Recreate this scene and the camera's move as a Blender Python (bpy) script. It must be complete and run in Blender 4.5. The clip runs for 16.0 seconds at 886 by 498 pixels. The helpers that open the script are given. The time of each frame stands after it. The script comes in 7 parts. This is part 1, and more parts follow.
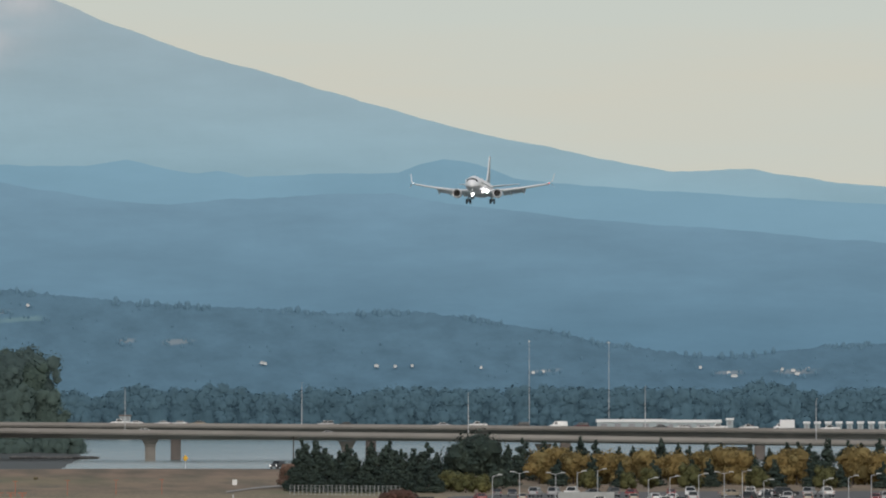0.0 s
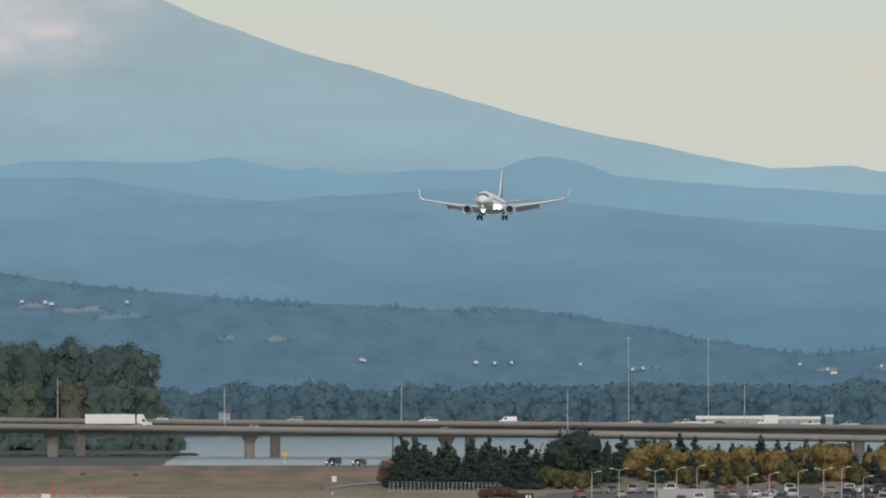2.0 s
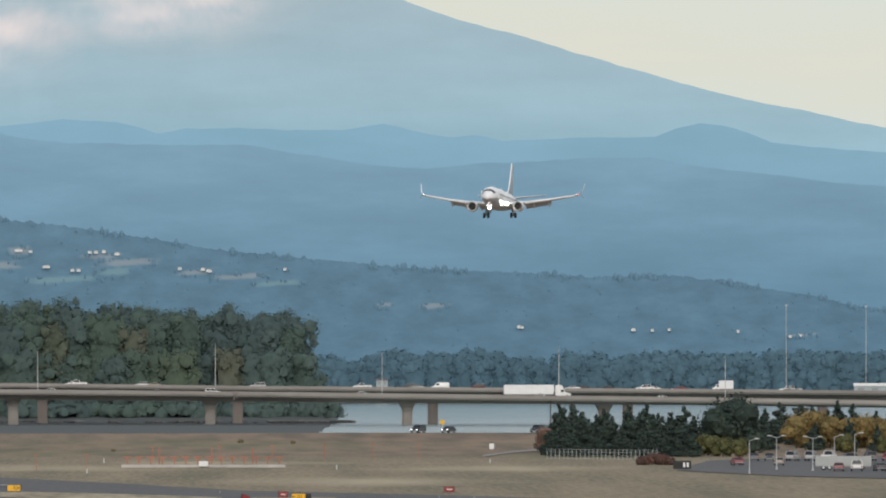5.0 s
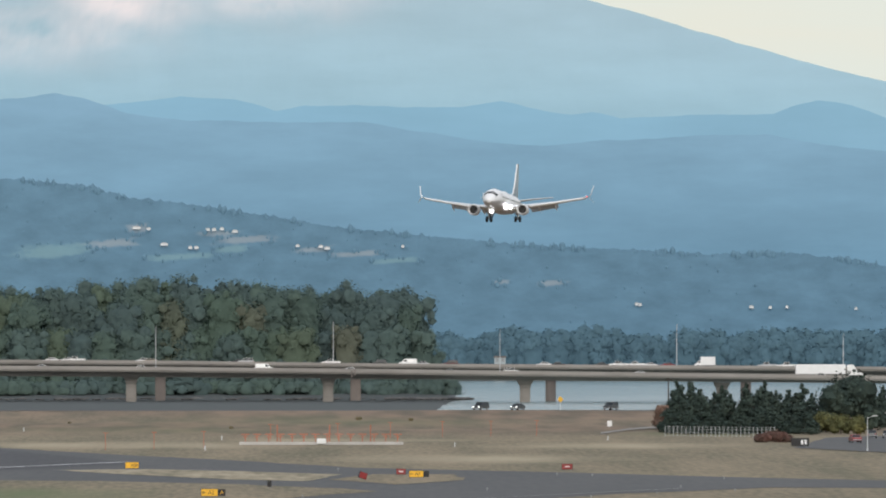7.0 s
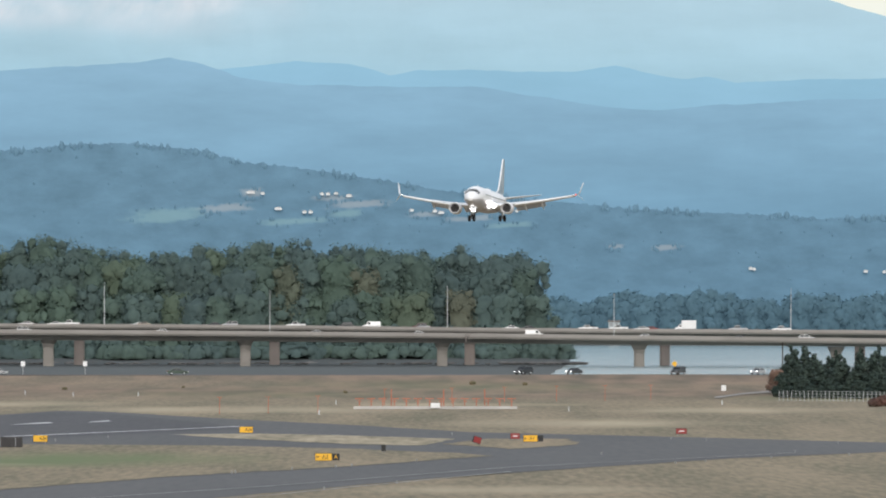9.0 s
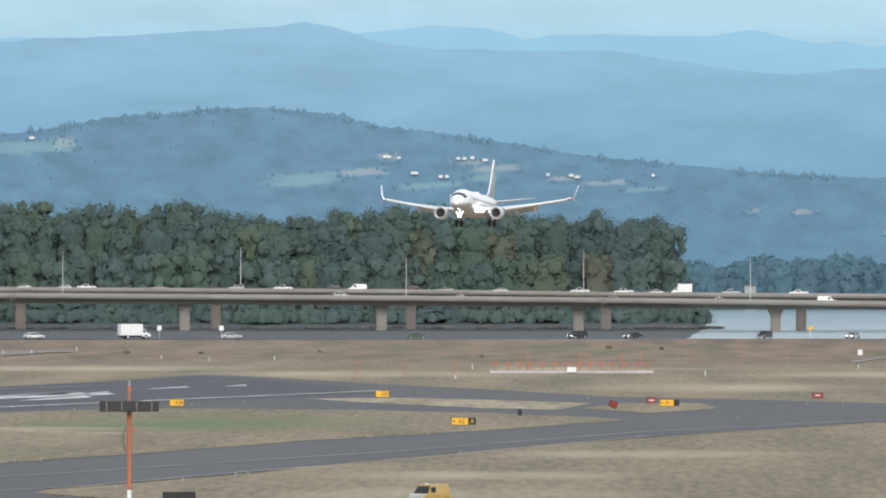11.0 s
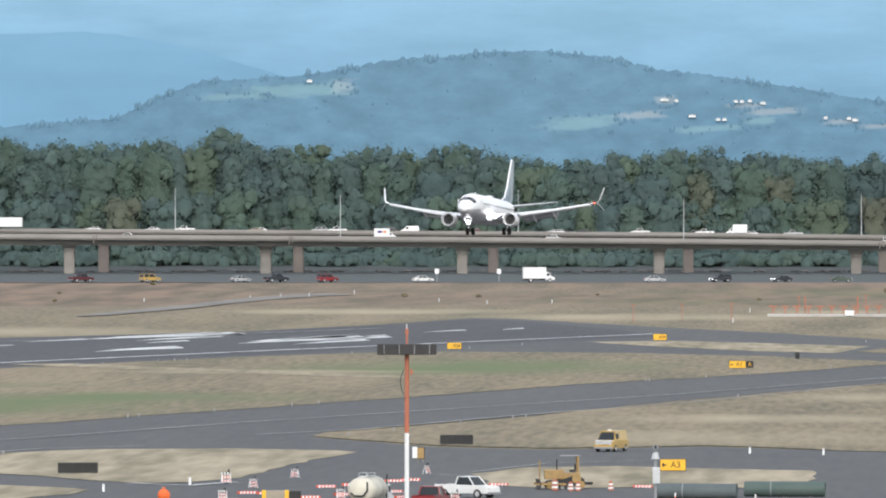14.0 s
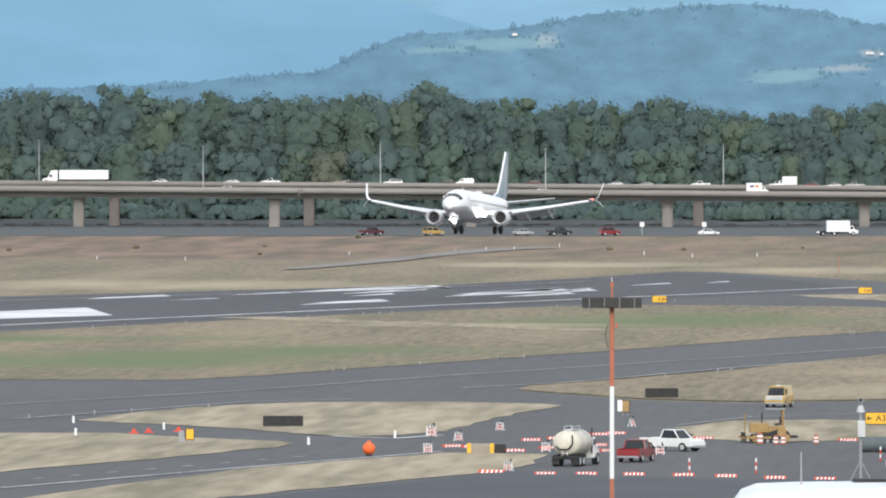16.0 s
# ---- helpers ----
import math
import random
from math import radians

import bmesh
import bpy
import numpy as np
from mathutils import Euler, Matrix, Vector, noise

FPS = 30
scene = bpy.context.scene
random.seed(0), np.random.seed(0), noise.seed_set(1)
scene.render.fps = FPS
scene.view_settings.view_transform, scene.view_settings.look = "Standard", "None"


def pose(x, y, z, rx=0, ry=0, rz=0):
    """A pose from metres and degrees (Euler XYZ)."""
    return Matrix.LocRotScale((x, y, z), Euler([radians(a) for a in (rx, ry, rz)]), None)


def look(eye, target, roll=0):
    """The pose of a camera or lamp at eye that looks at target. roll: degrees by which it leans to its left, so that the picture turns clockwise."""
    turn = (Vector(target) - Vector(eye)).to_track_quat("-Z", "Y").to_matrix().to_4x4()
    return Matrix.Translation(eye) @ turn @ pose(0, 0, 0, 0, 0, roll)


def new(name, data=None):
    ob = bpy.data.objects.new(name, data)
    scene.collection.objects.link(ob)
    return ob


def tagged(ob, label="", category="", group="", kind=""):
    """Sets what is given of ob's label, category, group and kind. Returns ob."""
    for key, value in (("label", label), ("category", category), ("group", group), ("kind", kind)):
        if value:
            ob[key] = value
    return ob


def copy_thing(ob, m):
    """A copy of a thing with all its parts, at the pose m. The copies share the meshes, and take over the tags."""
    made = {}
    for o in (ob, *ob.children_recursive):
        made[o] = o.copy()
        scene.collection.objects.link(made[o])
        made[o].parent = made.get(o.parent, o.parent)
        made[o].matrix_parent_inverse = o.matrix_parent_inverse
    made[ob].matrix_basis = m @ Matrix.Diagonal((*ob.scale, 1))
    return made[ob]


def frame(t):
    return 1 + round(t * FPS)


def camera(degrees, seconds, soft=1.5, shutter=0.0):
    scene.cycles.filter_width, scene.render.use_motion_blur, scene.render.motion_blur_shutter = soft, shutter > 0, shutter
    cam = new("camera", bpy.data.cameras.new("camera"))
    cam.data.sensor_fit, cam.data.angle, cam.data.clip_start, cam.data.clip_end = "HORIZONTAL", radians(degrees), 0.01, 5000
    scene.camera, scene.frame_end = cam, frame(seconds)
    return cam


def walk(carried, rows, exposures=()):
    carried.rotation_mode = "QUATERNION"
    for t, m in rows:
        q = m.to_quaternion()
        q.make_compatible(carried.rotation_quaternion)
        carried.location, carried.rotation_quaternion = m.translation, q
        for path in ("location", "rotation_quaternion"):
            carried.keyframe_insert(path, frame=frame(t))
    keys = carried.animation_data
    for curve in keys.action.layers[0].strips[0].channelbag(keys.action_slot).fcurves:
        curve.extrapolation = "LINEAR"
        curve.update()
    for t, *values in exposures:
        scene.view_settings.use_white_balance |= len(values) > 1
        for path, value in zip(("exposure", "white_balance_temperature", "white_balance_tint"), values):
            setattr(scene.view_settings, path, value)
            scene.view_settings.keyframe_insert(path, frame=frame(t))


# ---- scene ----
# Survey: the camera stands on a terrace above an airfield. Bearings are in 1/20000 rad
# (STRAIGHT is due +y), depressions in the same unit below LEVEL, ranges in metres.
UNIT, STRAIGHT, LEVEL, EYE = 20000.0, 1800.0, 258.0, 21.83


def spot(b, r, z=0.0):
    a = (b - STRAIGHT) / UNIT
    return Vector((r * math.sin(a), r * math.cos(a), z))


def sight(b, v, r):
    return spot(b, r, EYE - r * (v - LEVEL) / UNIT)


def on_land(b, v, lift=0.0):
    """Where a sight line meets the rising ground."""
    r = 900.0
    while r < 2510:
        p = sight(b, v, r)
        if p.z <= land(p.x, p.y):
            break
        r += 1.0
    p.z = land(p.x, p.y) + lift
    return p


def on_ground(b, v, z=0.0):
    return spot(b, (EYE - z) * UNIT / (v - LEVEL), z)


def ramp_of(points, x):
    xs, ys = zip(*points)
    return float(np.interp(x, xs, ys))


# ---- camera: it stands still and pans with the landing aircraft ----
cam = camera(2 * math.degrees(math.atan(784 / UNIT)), 16.0, soft=2.0)
PAN = [(0.0, 1960.5, -413.4), (0.5, 1917.7, -412.1), (1.0, 1871.3, -411.9), (1.5, 1825.9, -411.1), (2.0, 1784.6, -407.5),
       (2.5, 1743.8, -398.9), (3.0, 1700.2, -388.9), (3.5, 1654.4, -378.2), (4.0, 1608.1, -367.5), (6.5, 1346.5, -321.6),
       (7.0, 1297.2, -309.4), (7.5, 1248.3, -297.1), (8.0, 1201.4, -282.2), (8.5, 1149.8, -266.3), (9.0, 1095.3, -246.5),
       (11.5, 784.2, -171.5), (12.0, 709.5, -159.3), (12.5, 631.0, -142.4), (13.0, 545.6, -124.0), (13.5, 454.8, -100.2),
       (14.0, 363.0, -82.7), (14.5, 272.7, -64.3), (15.0, 184.1, -44.4), (15.5, 93.7, -23.0), (16.0, 0.0, 0.0)]
walk(cam, [(t, pose(0, 0, EYE, 90 - math.degrees((441 + v - LEVEL) / UNIT), 0, -math.degrees((784 + u - STRAIGHT) / UNIT)))
           for t, u, v in PAN], exposures=[(0.0, -0.5, 6400, 10), (3.5, -0.32, 6400, 10), (7.0, -0.06, 6300, 10), (9.0, 0.14, 6250, 10), (12.5, 0.40, 6150, 10), (16.0, 0.50, 6150, 10)])

# ---- world and sun: hazy evening, low sun behind the camera ----
SUN_EL, SUN_AZ = 26.0, 175.0          # degrees above the horizon; clockwise from +y
world = bpy.data.worlds.new("world")
scene.world = world
world.use_nodes = True
wn, wl = world.node_tree.nodes, world.node_tree.links
wn.clear()
sky = wn.new("ShaderNodeTexSky")
sky.sky_type, sky.sun_disc = "NISHITA", False
sky.sun_elevation, sky.sun_rotation = radians(SUN_EL), radians(SUN_AZ)
sky.dust_density, sky.air_density = 3.0, 1.2
sky_bg = wn.new("ShaderNodeBackground")
sky_bg.inputs["Strength"].default_value = 0.07
veil = wn.new("ShaderNodeBackground")       # the thin cloud that veils the whole sky
veil.inputs["Strength"].default_value = 0.92
w_co = wn.new("ShaderNodeTexCoord")
w_sep = wn.new("ShaderNodeSeparateXYZ")
w_ramp = wn.new("ShaderNodeValToRGB")
w_ramp.color_ramp.elements[0].position, w_ramp.color_ramp.elements[0].color = 0.0, (1.0, 0.92, 0.75, 1)
w_ramp.color_ramp.elements[1].position, w_ramp.color_ramp.elements[1].color = 0.6, (0.80, 0.84, 0.90, 1)
for pos, col in ((0.014, (1.09, 1.04, 0.87)), (0.034, (1.0, 1.06, 0.96)), (0.12, (0.86, 0.90, 0.92))):
    w_ramp.color_ramp.elements.new(pos).color = (*col, 1)
w_noise = wn.new("ShaderNodeTexNoise")
w_noise.inputs["Scale"].default_value = 14.0
w_noise.inputs["Detail"].default_value = 4.0
w_map = wn.new("ShaderNodeMapping")
w_map.inputs["Scale"].default_value = (1, 1, 9)
w_mul = wn.new("ShaderNodeMath")
w_mul.operation = "MULTIPLY_ADD"
w_mul.inputs[1].default_value, w_mul.inputs[2].default_value = 0.05, -0.025
w_add = wn.new("ShaderNodeMath")
w_add.operation = "ADD"
w_sum = wn.new("ShaderNodeMixShader")
w_sum.inputs[0].default_value = 0.85
w_out = wn.new("ShaderNodeOutputWorld")
wl.new(w_co.outputs["Generated"], w_sep.inputs[0])
wl.new(w_co.outputs["Generated"], w_map.inputs[0])
wl.new(w_map.outputs[0], w_noise.inputs["Vector"])
wl.new(w_noise.outputs["Fac"], w_mul.inputs[0])
wl.new(w_sep.outputs["Z"], w_add.inputs[0])
wl.new(w_mul.outputs[0], w_add.inputs[1])
wl.new(w_add.outputs[0], w_ramp.inputs[0])
wl.new(w_ramp.outputs[0], veil.inputs["Color"])
wl.new(sky.outputs[0], sky_bg.inputs["Color"])
wl.new(sky_bg.outputs[0], w_sum.inputs[1])
wl.new(veil.outputs[0], w_sum.inputs[2])
wl.new(w_sum.outputs[0], w_out.inputs["Surface"])
sun = new("sun", bpy.data.lights.new("sun", "SUN"))
sun.data.energy, sun.data.angle, sun.data.color = 1.9, radians(32), (1.0, 0.93, 0.83)
sa = radians(SUN_AZ)
sun.matrix_world = look((math.sin(sa) * 50, math.cos(sa) * 50, 50 * math.tan(radians(SUN_EL))), (0, 0, 0))


# ---- materials ----
def mat(name, col, col2=None, rough=0.7, metal=0.0, scale=1.0, bump=0.0, big=0.0, spec=0.3, emit=0.0, island=0.0, rnd=0.0, stretch=(1, 1, 1), detail=5.0, span=0.25, through_light=0.0, tint=()):
    """Two-tone noise at a fine and a coarse scale, random tint per island or object, and a fine relief."""
    m = bpy.data.materials.new(name)
    m.use_nodes = True
    n, l = m.node_tree.nodes, m.node_tree.links
    p = n["Principled BSDF"]
    p.inputs["Roughness"].default_value, p.inputs["Metallic"].default_value = rough, metal
    p.inputs["Specular IOR Level"].default_value = spec
    col2 = col2 or tuple(c * 0.8 for c in col)
    co = n.new("ShaderNodeTexCoord")
    mp = n.new("ShaderNodeMapping")
    mp.inputs["Scale"].default_value = stretch
    l.new(co.outputs["Object"], mp.inputs[0])
    nz = n.new("ShaderNodeTexNoise")
    nz.inputs["Scale"].default_value, nz.inputs["Detail"].default_value = scale, detail
    l.new(mp.outputs[0], nz.inputs["Vector"])
    fac = nz.outputs["Fac"]
    nb = n.new("ShaderNodeTexNoise")
    nb.inputs["Scale"].default_value, nb.inputs["Detail"].default_value = big or scale * 0.13, 3
    l.new(mp.outputs[0], nb.inputs["Vector"])
    av = n.new("ShaderNodeMath")
    av.operation = "ADD"
    l.new(fac, av.inputs[0])
    l.new(nb.outputs["Fac"], av.inputs[1])
    rg = n.new("ShaderNodeMapRange")
    rg.inputs["From Min"].default_value, rg.inputs["From Max"].default_value = 1 - span, 1 + span
    l.new(av.outputs[0], rg.inputs["Value"])
    mx = n.new("ShaderNodeMix")
    mx.data_type = "RGBA"
    mx.inputs["A"].default_value, mx.inputs["B"].default_value = (*col, 1), (*col2, 1)
    l.new(rg.outputs["Result"], mx.inputs["Factor"])
    out = mx.outputs["Result"]
    for amount, kind in ((island, "geo"), (rnd, "obj")):
        if amount:
            g = n.new("ShaderNodeNewGeometry" if kind == "geo" else "ShaderNodeObjectInfo")
            r2 = n.new("ShaderNodeMapRange")
            r2.inputs["To Min"].default_value, r2.inputs["To Max"].default_value = 1 - amount, 1 + amount
            l.new(g.outputs["Random Per Island" if kind == "geo" else "Random"], r2.inputs["Value"])
            hs = n.new("ShaderNodeHueSaturation")
            l.new(out, hs.inputs["Color"])
            l.new(r2.outputs["Result"], hs.inputs["Value"])
            out = hs.outputs["Color"]
    if tint:                              # a colour for each plant, by its own share
        at = n.new("ShaderNodeAttribute")
        at.attribute_name = "tint"
        rp = n.new("ShaderNodeValToRGB")
        rp.color_ramp.elements[0].position, rp.color_ramp.elements[0].color = tint[0][0], (*tint[0][1], 1)
        rp.color_ramp.elements[1].position, rp.color_ramp.elements[1].color = tint[-1][0], (*tint[-1][1], 1)
        for pos, c in tint[1:-1]:
            rp.color_ramp.elements.new(pos).color = (*c, 1)
        l.new(at.outputs["Fac"], rp.inputs[0])
        tm = n.new("ShaderNodeMix")
        tm.data_type, tm.blend_type = "RGBA", "MULTIPLY"
        tm.inputs["Factor"].default_value = 1.0
        l.new(out, tm.inputs["A"])
        l.new(rp.outputs[0], tm.inputs["B"])
        out = tm.outputs["Result"]
    l.new(out, p.inputs["Base Color"])
    if bump:
        bp = n.new("ShaderNodeBump")
        bp.inputs["Strength"].default_value, bp.inputs["Distance"].default_value = bump, 0.05
        l.new(fac, bp.inputs["Height"])
        l.new(bp.outputs[0], p.inputs["Normal"])
    if through_light:                     # leaves let light through
        tr = n.new("ShaderNodeBsdfTranslucent")
        l.new(out, tr.inputs["Color"])
        ms = n.new("ShaderNodeMixShader")
        ms.inputs[0].default_value = through_light
        l.new(p.outputs[0], ms.inputs[1])
        l.new(tr.outputs[0], ms.inputs[2])
        l.new(ms.outputs[0], n["Material Output"].inputs["Surface"])
    if emit:
        p.inputs["Emission Strength"].default_value = emit
        p.inputs["Emission Color"].default_value = (*col, 1)
    return m


def haze_glow_mat(name, low, high, z0, z1, patch=None, patch_amount=0.0, meadow=None, glow=0.6, scale=0.012, tex=0.12, grain=(0.6, 0.2, 2.6)):
    """Backdrop of far land with painted haze: airlight as colour and emission between low and high, broken by woods and
    clearings.
    """
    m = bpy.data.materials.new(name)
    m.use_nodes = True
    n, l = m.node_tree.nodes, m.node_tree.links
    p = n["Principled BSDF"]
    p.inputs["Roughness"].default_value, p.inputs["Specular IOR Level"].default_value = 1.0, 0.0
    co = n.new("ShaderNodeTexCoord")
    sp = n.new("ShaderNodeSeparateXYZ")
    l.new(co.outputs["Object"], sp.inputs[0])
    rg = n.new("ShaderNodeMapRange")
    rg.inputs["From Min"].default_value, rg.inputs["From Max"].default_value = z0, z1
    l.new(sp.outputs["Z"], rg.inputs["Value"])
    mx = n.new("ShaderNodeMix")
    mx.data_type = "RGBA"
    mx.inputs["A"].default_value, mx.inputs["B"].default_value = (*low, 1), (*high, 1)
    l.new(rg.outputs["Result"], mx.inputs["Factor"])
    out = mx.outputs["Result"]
    mp = n.new("ShaderNodeMapping")
    mp.inputs["Scale"].default_value = grain
    l.new(co.outputs["Object"], mp.inputs[0])
    nz = n.new("ShaderNodeTexNoise")
    nz.inputs["Scale"].default_value, nz.inputs["Detail"].default_value, nz.inputs["Roughness"].default_value = scale, 7, 0.62
    l.new(mp.outputs[0], nz.inputs["Vector"])
    r2 = n.new("ShaderNodeMapRange")
    r2.inputs["From Min"].default_value, r2.inputs["From Max"].default_value = 0.3, 0.7
    r2.inputs["To Min"].default_value, r2.inputs["To Max"].default_value = 1 - tex, 1 + tex
    l.new(nz.outputs["Fac"], r2.inputs["Value"])
    hs = n.new("ShaderNodeHueSaturation")
    l.new(out, hs.inputs["Color"])
    l.new(r2.outputs["Result"], hs.inputs["Value"])
    out = hs.outputs["Color"]
    if patch:
        at = n.new("ShaderNodeAttribute")
        at.attribute_name = "clearing"
        m2 = n.new("ShaderNodeMix")
        m2.data_type = "RGBA"
        m2.inputs["B"].default_value = (*patch, 1)
        ml = n.new("ShaderNodeMath")
        ml.operation = "MULTIPLY"
        ml.inputs[1].default_value = patch_amount
        l.new(at.outputs["Fac"], ml.inputs[0])
        l.new(ml.outputs[0], m2.inputs["Factor"])
        l.new(out, m2.inputs["A"])
        out = m2.outputs["Result"]
    if meadow:
        at = n.new("ShaderNodeAttribute")
        at.attribute_name = "meadow"
        m2 = n.new("ShaderNodeMix")
        m2.data_type = "RGBA"
        m2.inputs["B"].default_value = (*meadow, 1)
        ml = n.new("ShaderNodeMath")
        ml.operation = "MULTIPLY"
        ml.inputs[1].default_value = patch_amount
        l.new(at.outputs["Fac"], ml.inputs[0])
        l.new(ml.outputs[0], m2.inputs["Factor"])
        l.new(out, m2.inputs["A"])
        out = m2.outputs["Result"]
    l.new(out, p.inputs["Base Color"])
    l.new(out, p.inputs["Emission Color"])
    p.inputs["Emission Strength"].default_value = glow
    return m


# ---- mesh helpers ----
def part(name, bm, material, parent=None, label="", smooth=False):
    me = bpy.data.meshes.new(name)
    bm.to_mesh(me)
    bm.free()
    me.materials.append(material)
    if smooth:
        me.polygons.foreach_set("use_smooth", [True] * len(me.polygons))
    ob = new(name, me)
    ob.parent = parent
    if label:
        ob["label"] = label
    return ob


def raw(name, verts, faces, material, parent=None, smooth=False):
    me = bpy.data.meshes.new(name)
    me.from_pydata(verts, [], faces)
    me.materials.append(material)
    if smooth:
        me.polygons.foreach_set("use_smooth", [True] * len(me.polygons))
    ob = new(name, me)
    ob.parent = parent
    return ob


def thing(name, m, label, category, group="", kind=""):
    ob = new(name)
    ob.matrix_basis = m
    return tagged(ob, label, category, group, kind)


def box(bm, c, s, bevel=0.0, rot=None):
    m = Matrix.Translation(c) @ (rot or Matrix()) @ Matrix.Diagonal((*s, 1))
    g = bmesh.ops.create_cube(bm, size=1, matrix=m)
    if bevel:
        es = list({e for v in g["verts"] for e in v.link_edges})
        bmesh.ops.bevel(bm, geom=es, offset=bevel, segments=2, affect="EDGES", profile=0.6)
    return bm


def tube(bm, a, b, r0, r1=None, n=10, caps=True):
    a, b = Vector(a), Vector(b)
    d = b - a
    q = d.to_track_quat("Z", "Y").to_matrix().to_4x4()
    bmesh.ops.create_cone(bm, cap_ends=caps, segments=n, radius1=r0, radius2=r0 if r1 is None else r1, depth=d.length,
                          matrix=Matrix.Translation((a + b) / 2) @ q)
    return bm


def loft(bm, rings, close=True, caps=True):
    rows = [[bm.verts.new(p) for p in ring] for ring in rings]
    n = len(rows[0])
    for r0, r1 in zip(rows, rows[1:]):
        for i in range(n if close else n - 1):
            bm.faces.new((r0[i], r0[(i + 1) % n], r1[(i + 1) % n], r1[i]))
    if caps and close:
        bm.faces.new(rows[0][::-1])
        bm.faces.new(rows[-1])
    bmesh.ops.recalc_face_normals(bm, faces=bm.faces)
    return bm


def prism(bm, profile, w0, w1=None, z_split=None):
    """A side profile (x, z) drawn out across y; above z_split the half width shrinks to w1."""
    def half(z):
        if w1 is None or z_split is None or z <= z_split:
            return w0
        top = max(p[1] for p in profile)
        return w0 + (w1 - w0) * (z - z_split) / (top - z_split)
    return loft(bm, [[(x, s * half(z), z) for x, z in profile] for s in (-1, 1)])


def sheet(name, pts, material, z, label, category, jitter=0.0, parent=None):
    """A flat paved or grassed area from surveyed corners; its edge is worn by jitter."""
    rng = random.Random(name)
    ring = [on_ground(b, v) for b, v in pts]
    out = []
    for a, b in zip(ring, ring[1:] + ring[:1]):
        k = max(1, int((b - a).length / 12)) if jitter else 1
        for i in range(k):
            p = a.lerp(b, i / k)
            out.append((p.x + rng.uniform(-jitter, jitter) * 0.3, p.y + rng.uniform(-jitter, jitter), z))
    bm = bmesh.new()
    f = bm.faces.new([bm.verts.new(p) for p in out])
    f.normal_update()
    if f.normal.z < 0:
        f.normal_flip()
    bmesh.ops.triangulate(bm, faces=bm.faces)
    ob = part(name, bm, material, parent)
    return tagged(ob, label, category, kind="structure") if label else ob


M_CONCRETE = mat("weathered_concrete", (0.30, 0.28, 0.26), (0.22, 0.205, 0.19), 0.85, scale=0.35, bump=0.2, stretch=(0.25, 1, 1))
M_CONCRETE_DARK = mat("dark_concrete", (0.22, 0.19, 0.175), (0.15, 0.135, 0.13), 0.85, scale=0.5, bump=0.2, stretch=(1, 1, 0.3))
M_ASPHALT = mat("worn_asphalt", (0.076, 0.077, 0.08), (0.105, 0.104, 0.103), 0.8, scale=0.9, big=0.05, bump=0.1, stretch=(1, 0.06, 1), span=0.3)
M_RUNWAY = mat("runway_asphalt", (0.05, 0.05, 0.056), (0.078, 0.076, 0.08), 0.75, scale=0.9, big=0.05, bump=0.1, stretch=(1, 0.06, 1), span=0.3)
M_PAINT = mat("white_road_paint", (0.84, 0.84, 0.83), (0.42, 0.42, 0.42), 0.6, scale=0.16, big=0.05)
M_PAINT_THIN = mat("worn_road_paint", (0.42, 0.42, 0.40), (0.2, 0.2, 0.2), 0.7, scale=0.1, big=0.03)
M_DRY = mat("dry_grass", (0.42, 0.33, 0.24), (0.25, 0.21, 0.15), 0.95, scale=0.045, big=0.012, bump=0.4)
M_WOOD_DARK = mat("bark", (0.07, 0.055, 0.045), (0.035, 0.03, 0.025), 0.9, scale=3, bump=0.5)
# leaf tints lean pale and bluish: distance haze put into the colour
M_LEAF = mat("cottonwood_leaves_hazed", (1.0, 1.0, 1.0), (0.82, 0.82, 0.84), 0.95, scale=0.5, big=0.1, island=0.09, spec=0.0, through_light=0.4,
             tint=((0.0, (0.132, 0.187, 0.182)), (0.5, (0.142, 0.2, 0.18)), (0.88, (0.148, 0.21, 0.166)), (0.97, (0.168, 0.22, 0.16)), (1.0, (0.20, 0.21, 0.162))))
M_CONIFER = mat("conifer_needles", (0.03, 0.046, 0.042), (0.05, 0.066, 0.052), 0.8, scale=0.4, island=0.5, spec=0.1)
M_YELLOW = mat("autumn_leaves", (0.21, 0.15, 0.06), (0.12, 0.105, 0.05), 0.8, scale=0.3, island=0.45, spec=0.1)
M_OLIVE = mat("olive_leaves", (0.065, 0.072, 0.035), (0.12, 0.11, 0.042), 0.8, scale=0.3, island=0.45, spec=0.1)
M_WHITE = mat("white_paint", (0.80, 0.80, 0.80), (0.72, 0.72, 0.72), 0.35, scale=0.6, spec=0.5)
M_GLASS = mat("dark_glass", (0.02, 0.025, 0.03), (0.03, 0.035, 0.04), 0.3, spec=0.25)
M_TYRE = mat("tyre_rubber", (0.018, 0.018, 0.018), (0.03, 0.03, 0.03), 0.85, scale=4)
M_STEEL = mat("galvanised_steel", (0.55, 0.56, 0.57), (0.45, 0.46, 0.47), 0.5, metal=0.2, scale=1.5)
M_GREY = mat("grey_paint", (0.30, 0.31, 0.32), (0.25, 0.25, 0.26), 0.5, scale=1)
M_BLACK = mat("black_paint", (0.022, 0.022, 0.024), (0.035, 0.035, 0.035), 0.6, scale=2)
M_ORANGE = mat("aviation_orange", (0.46, 0.155, 0.09), (0.36, 0.14, 0.09), 0.55, scale=1.2)
M_RED = mat("red_paint", (0.28, 0.03, 0.03), (0.20, 0.025, 0.025), 0.4, scale=1, spec=0.5)
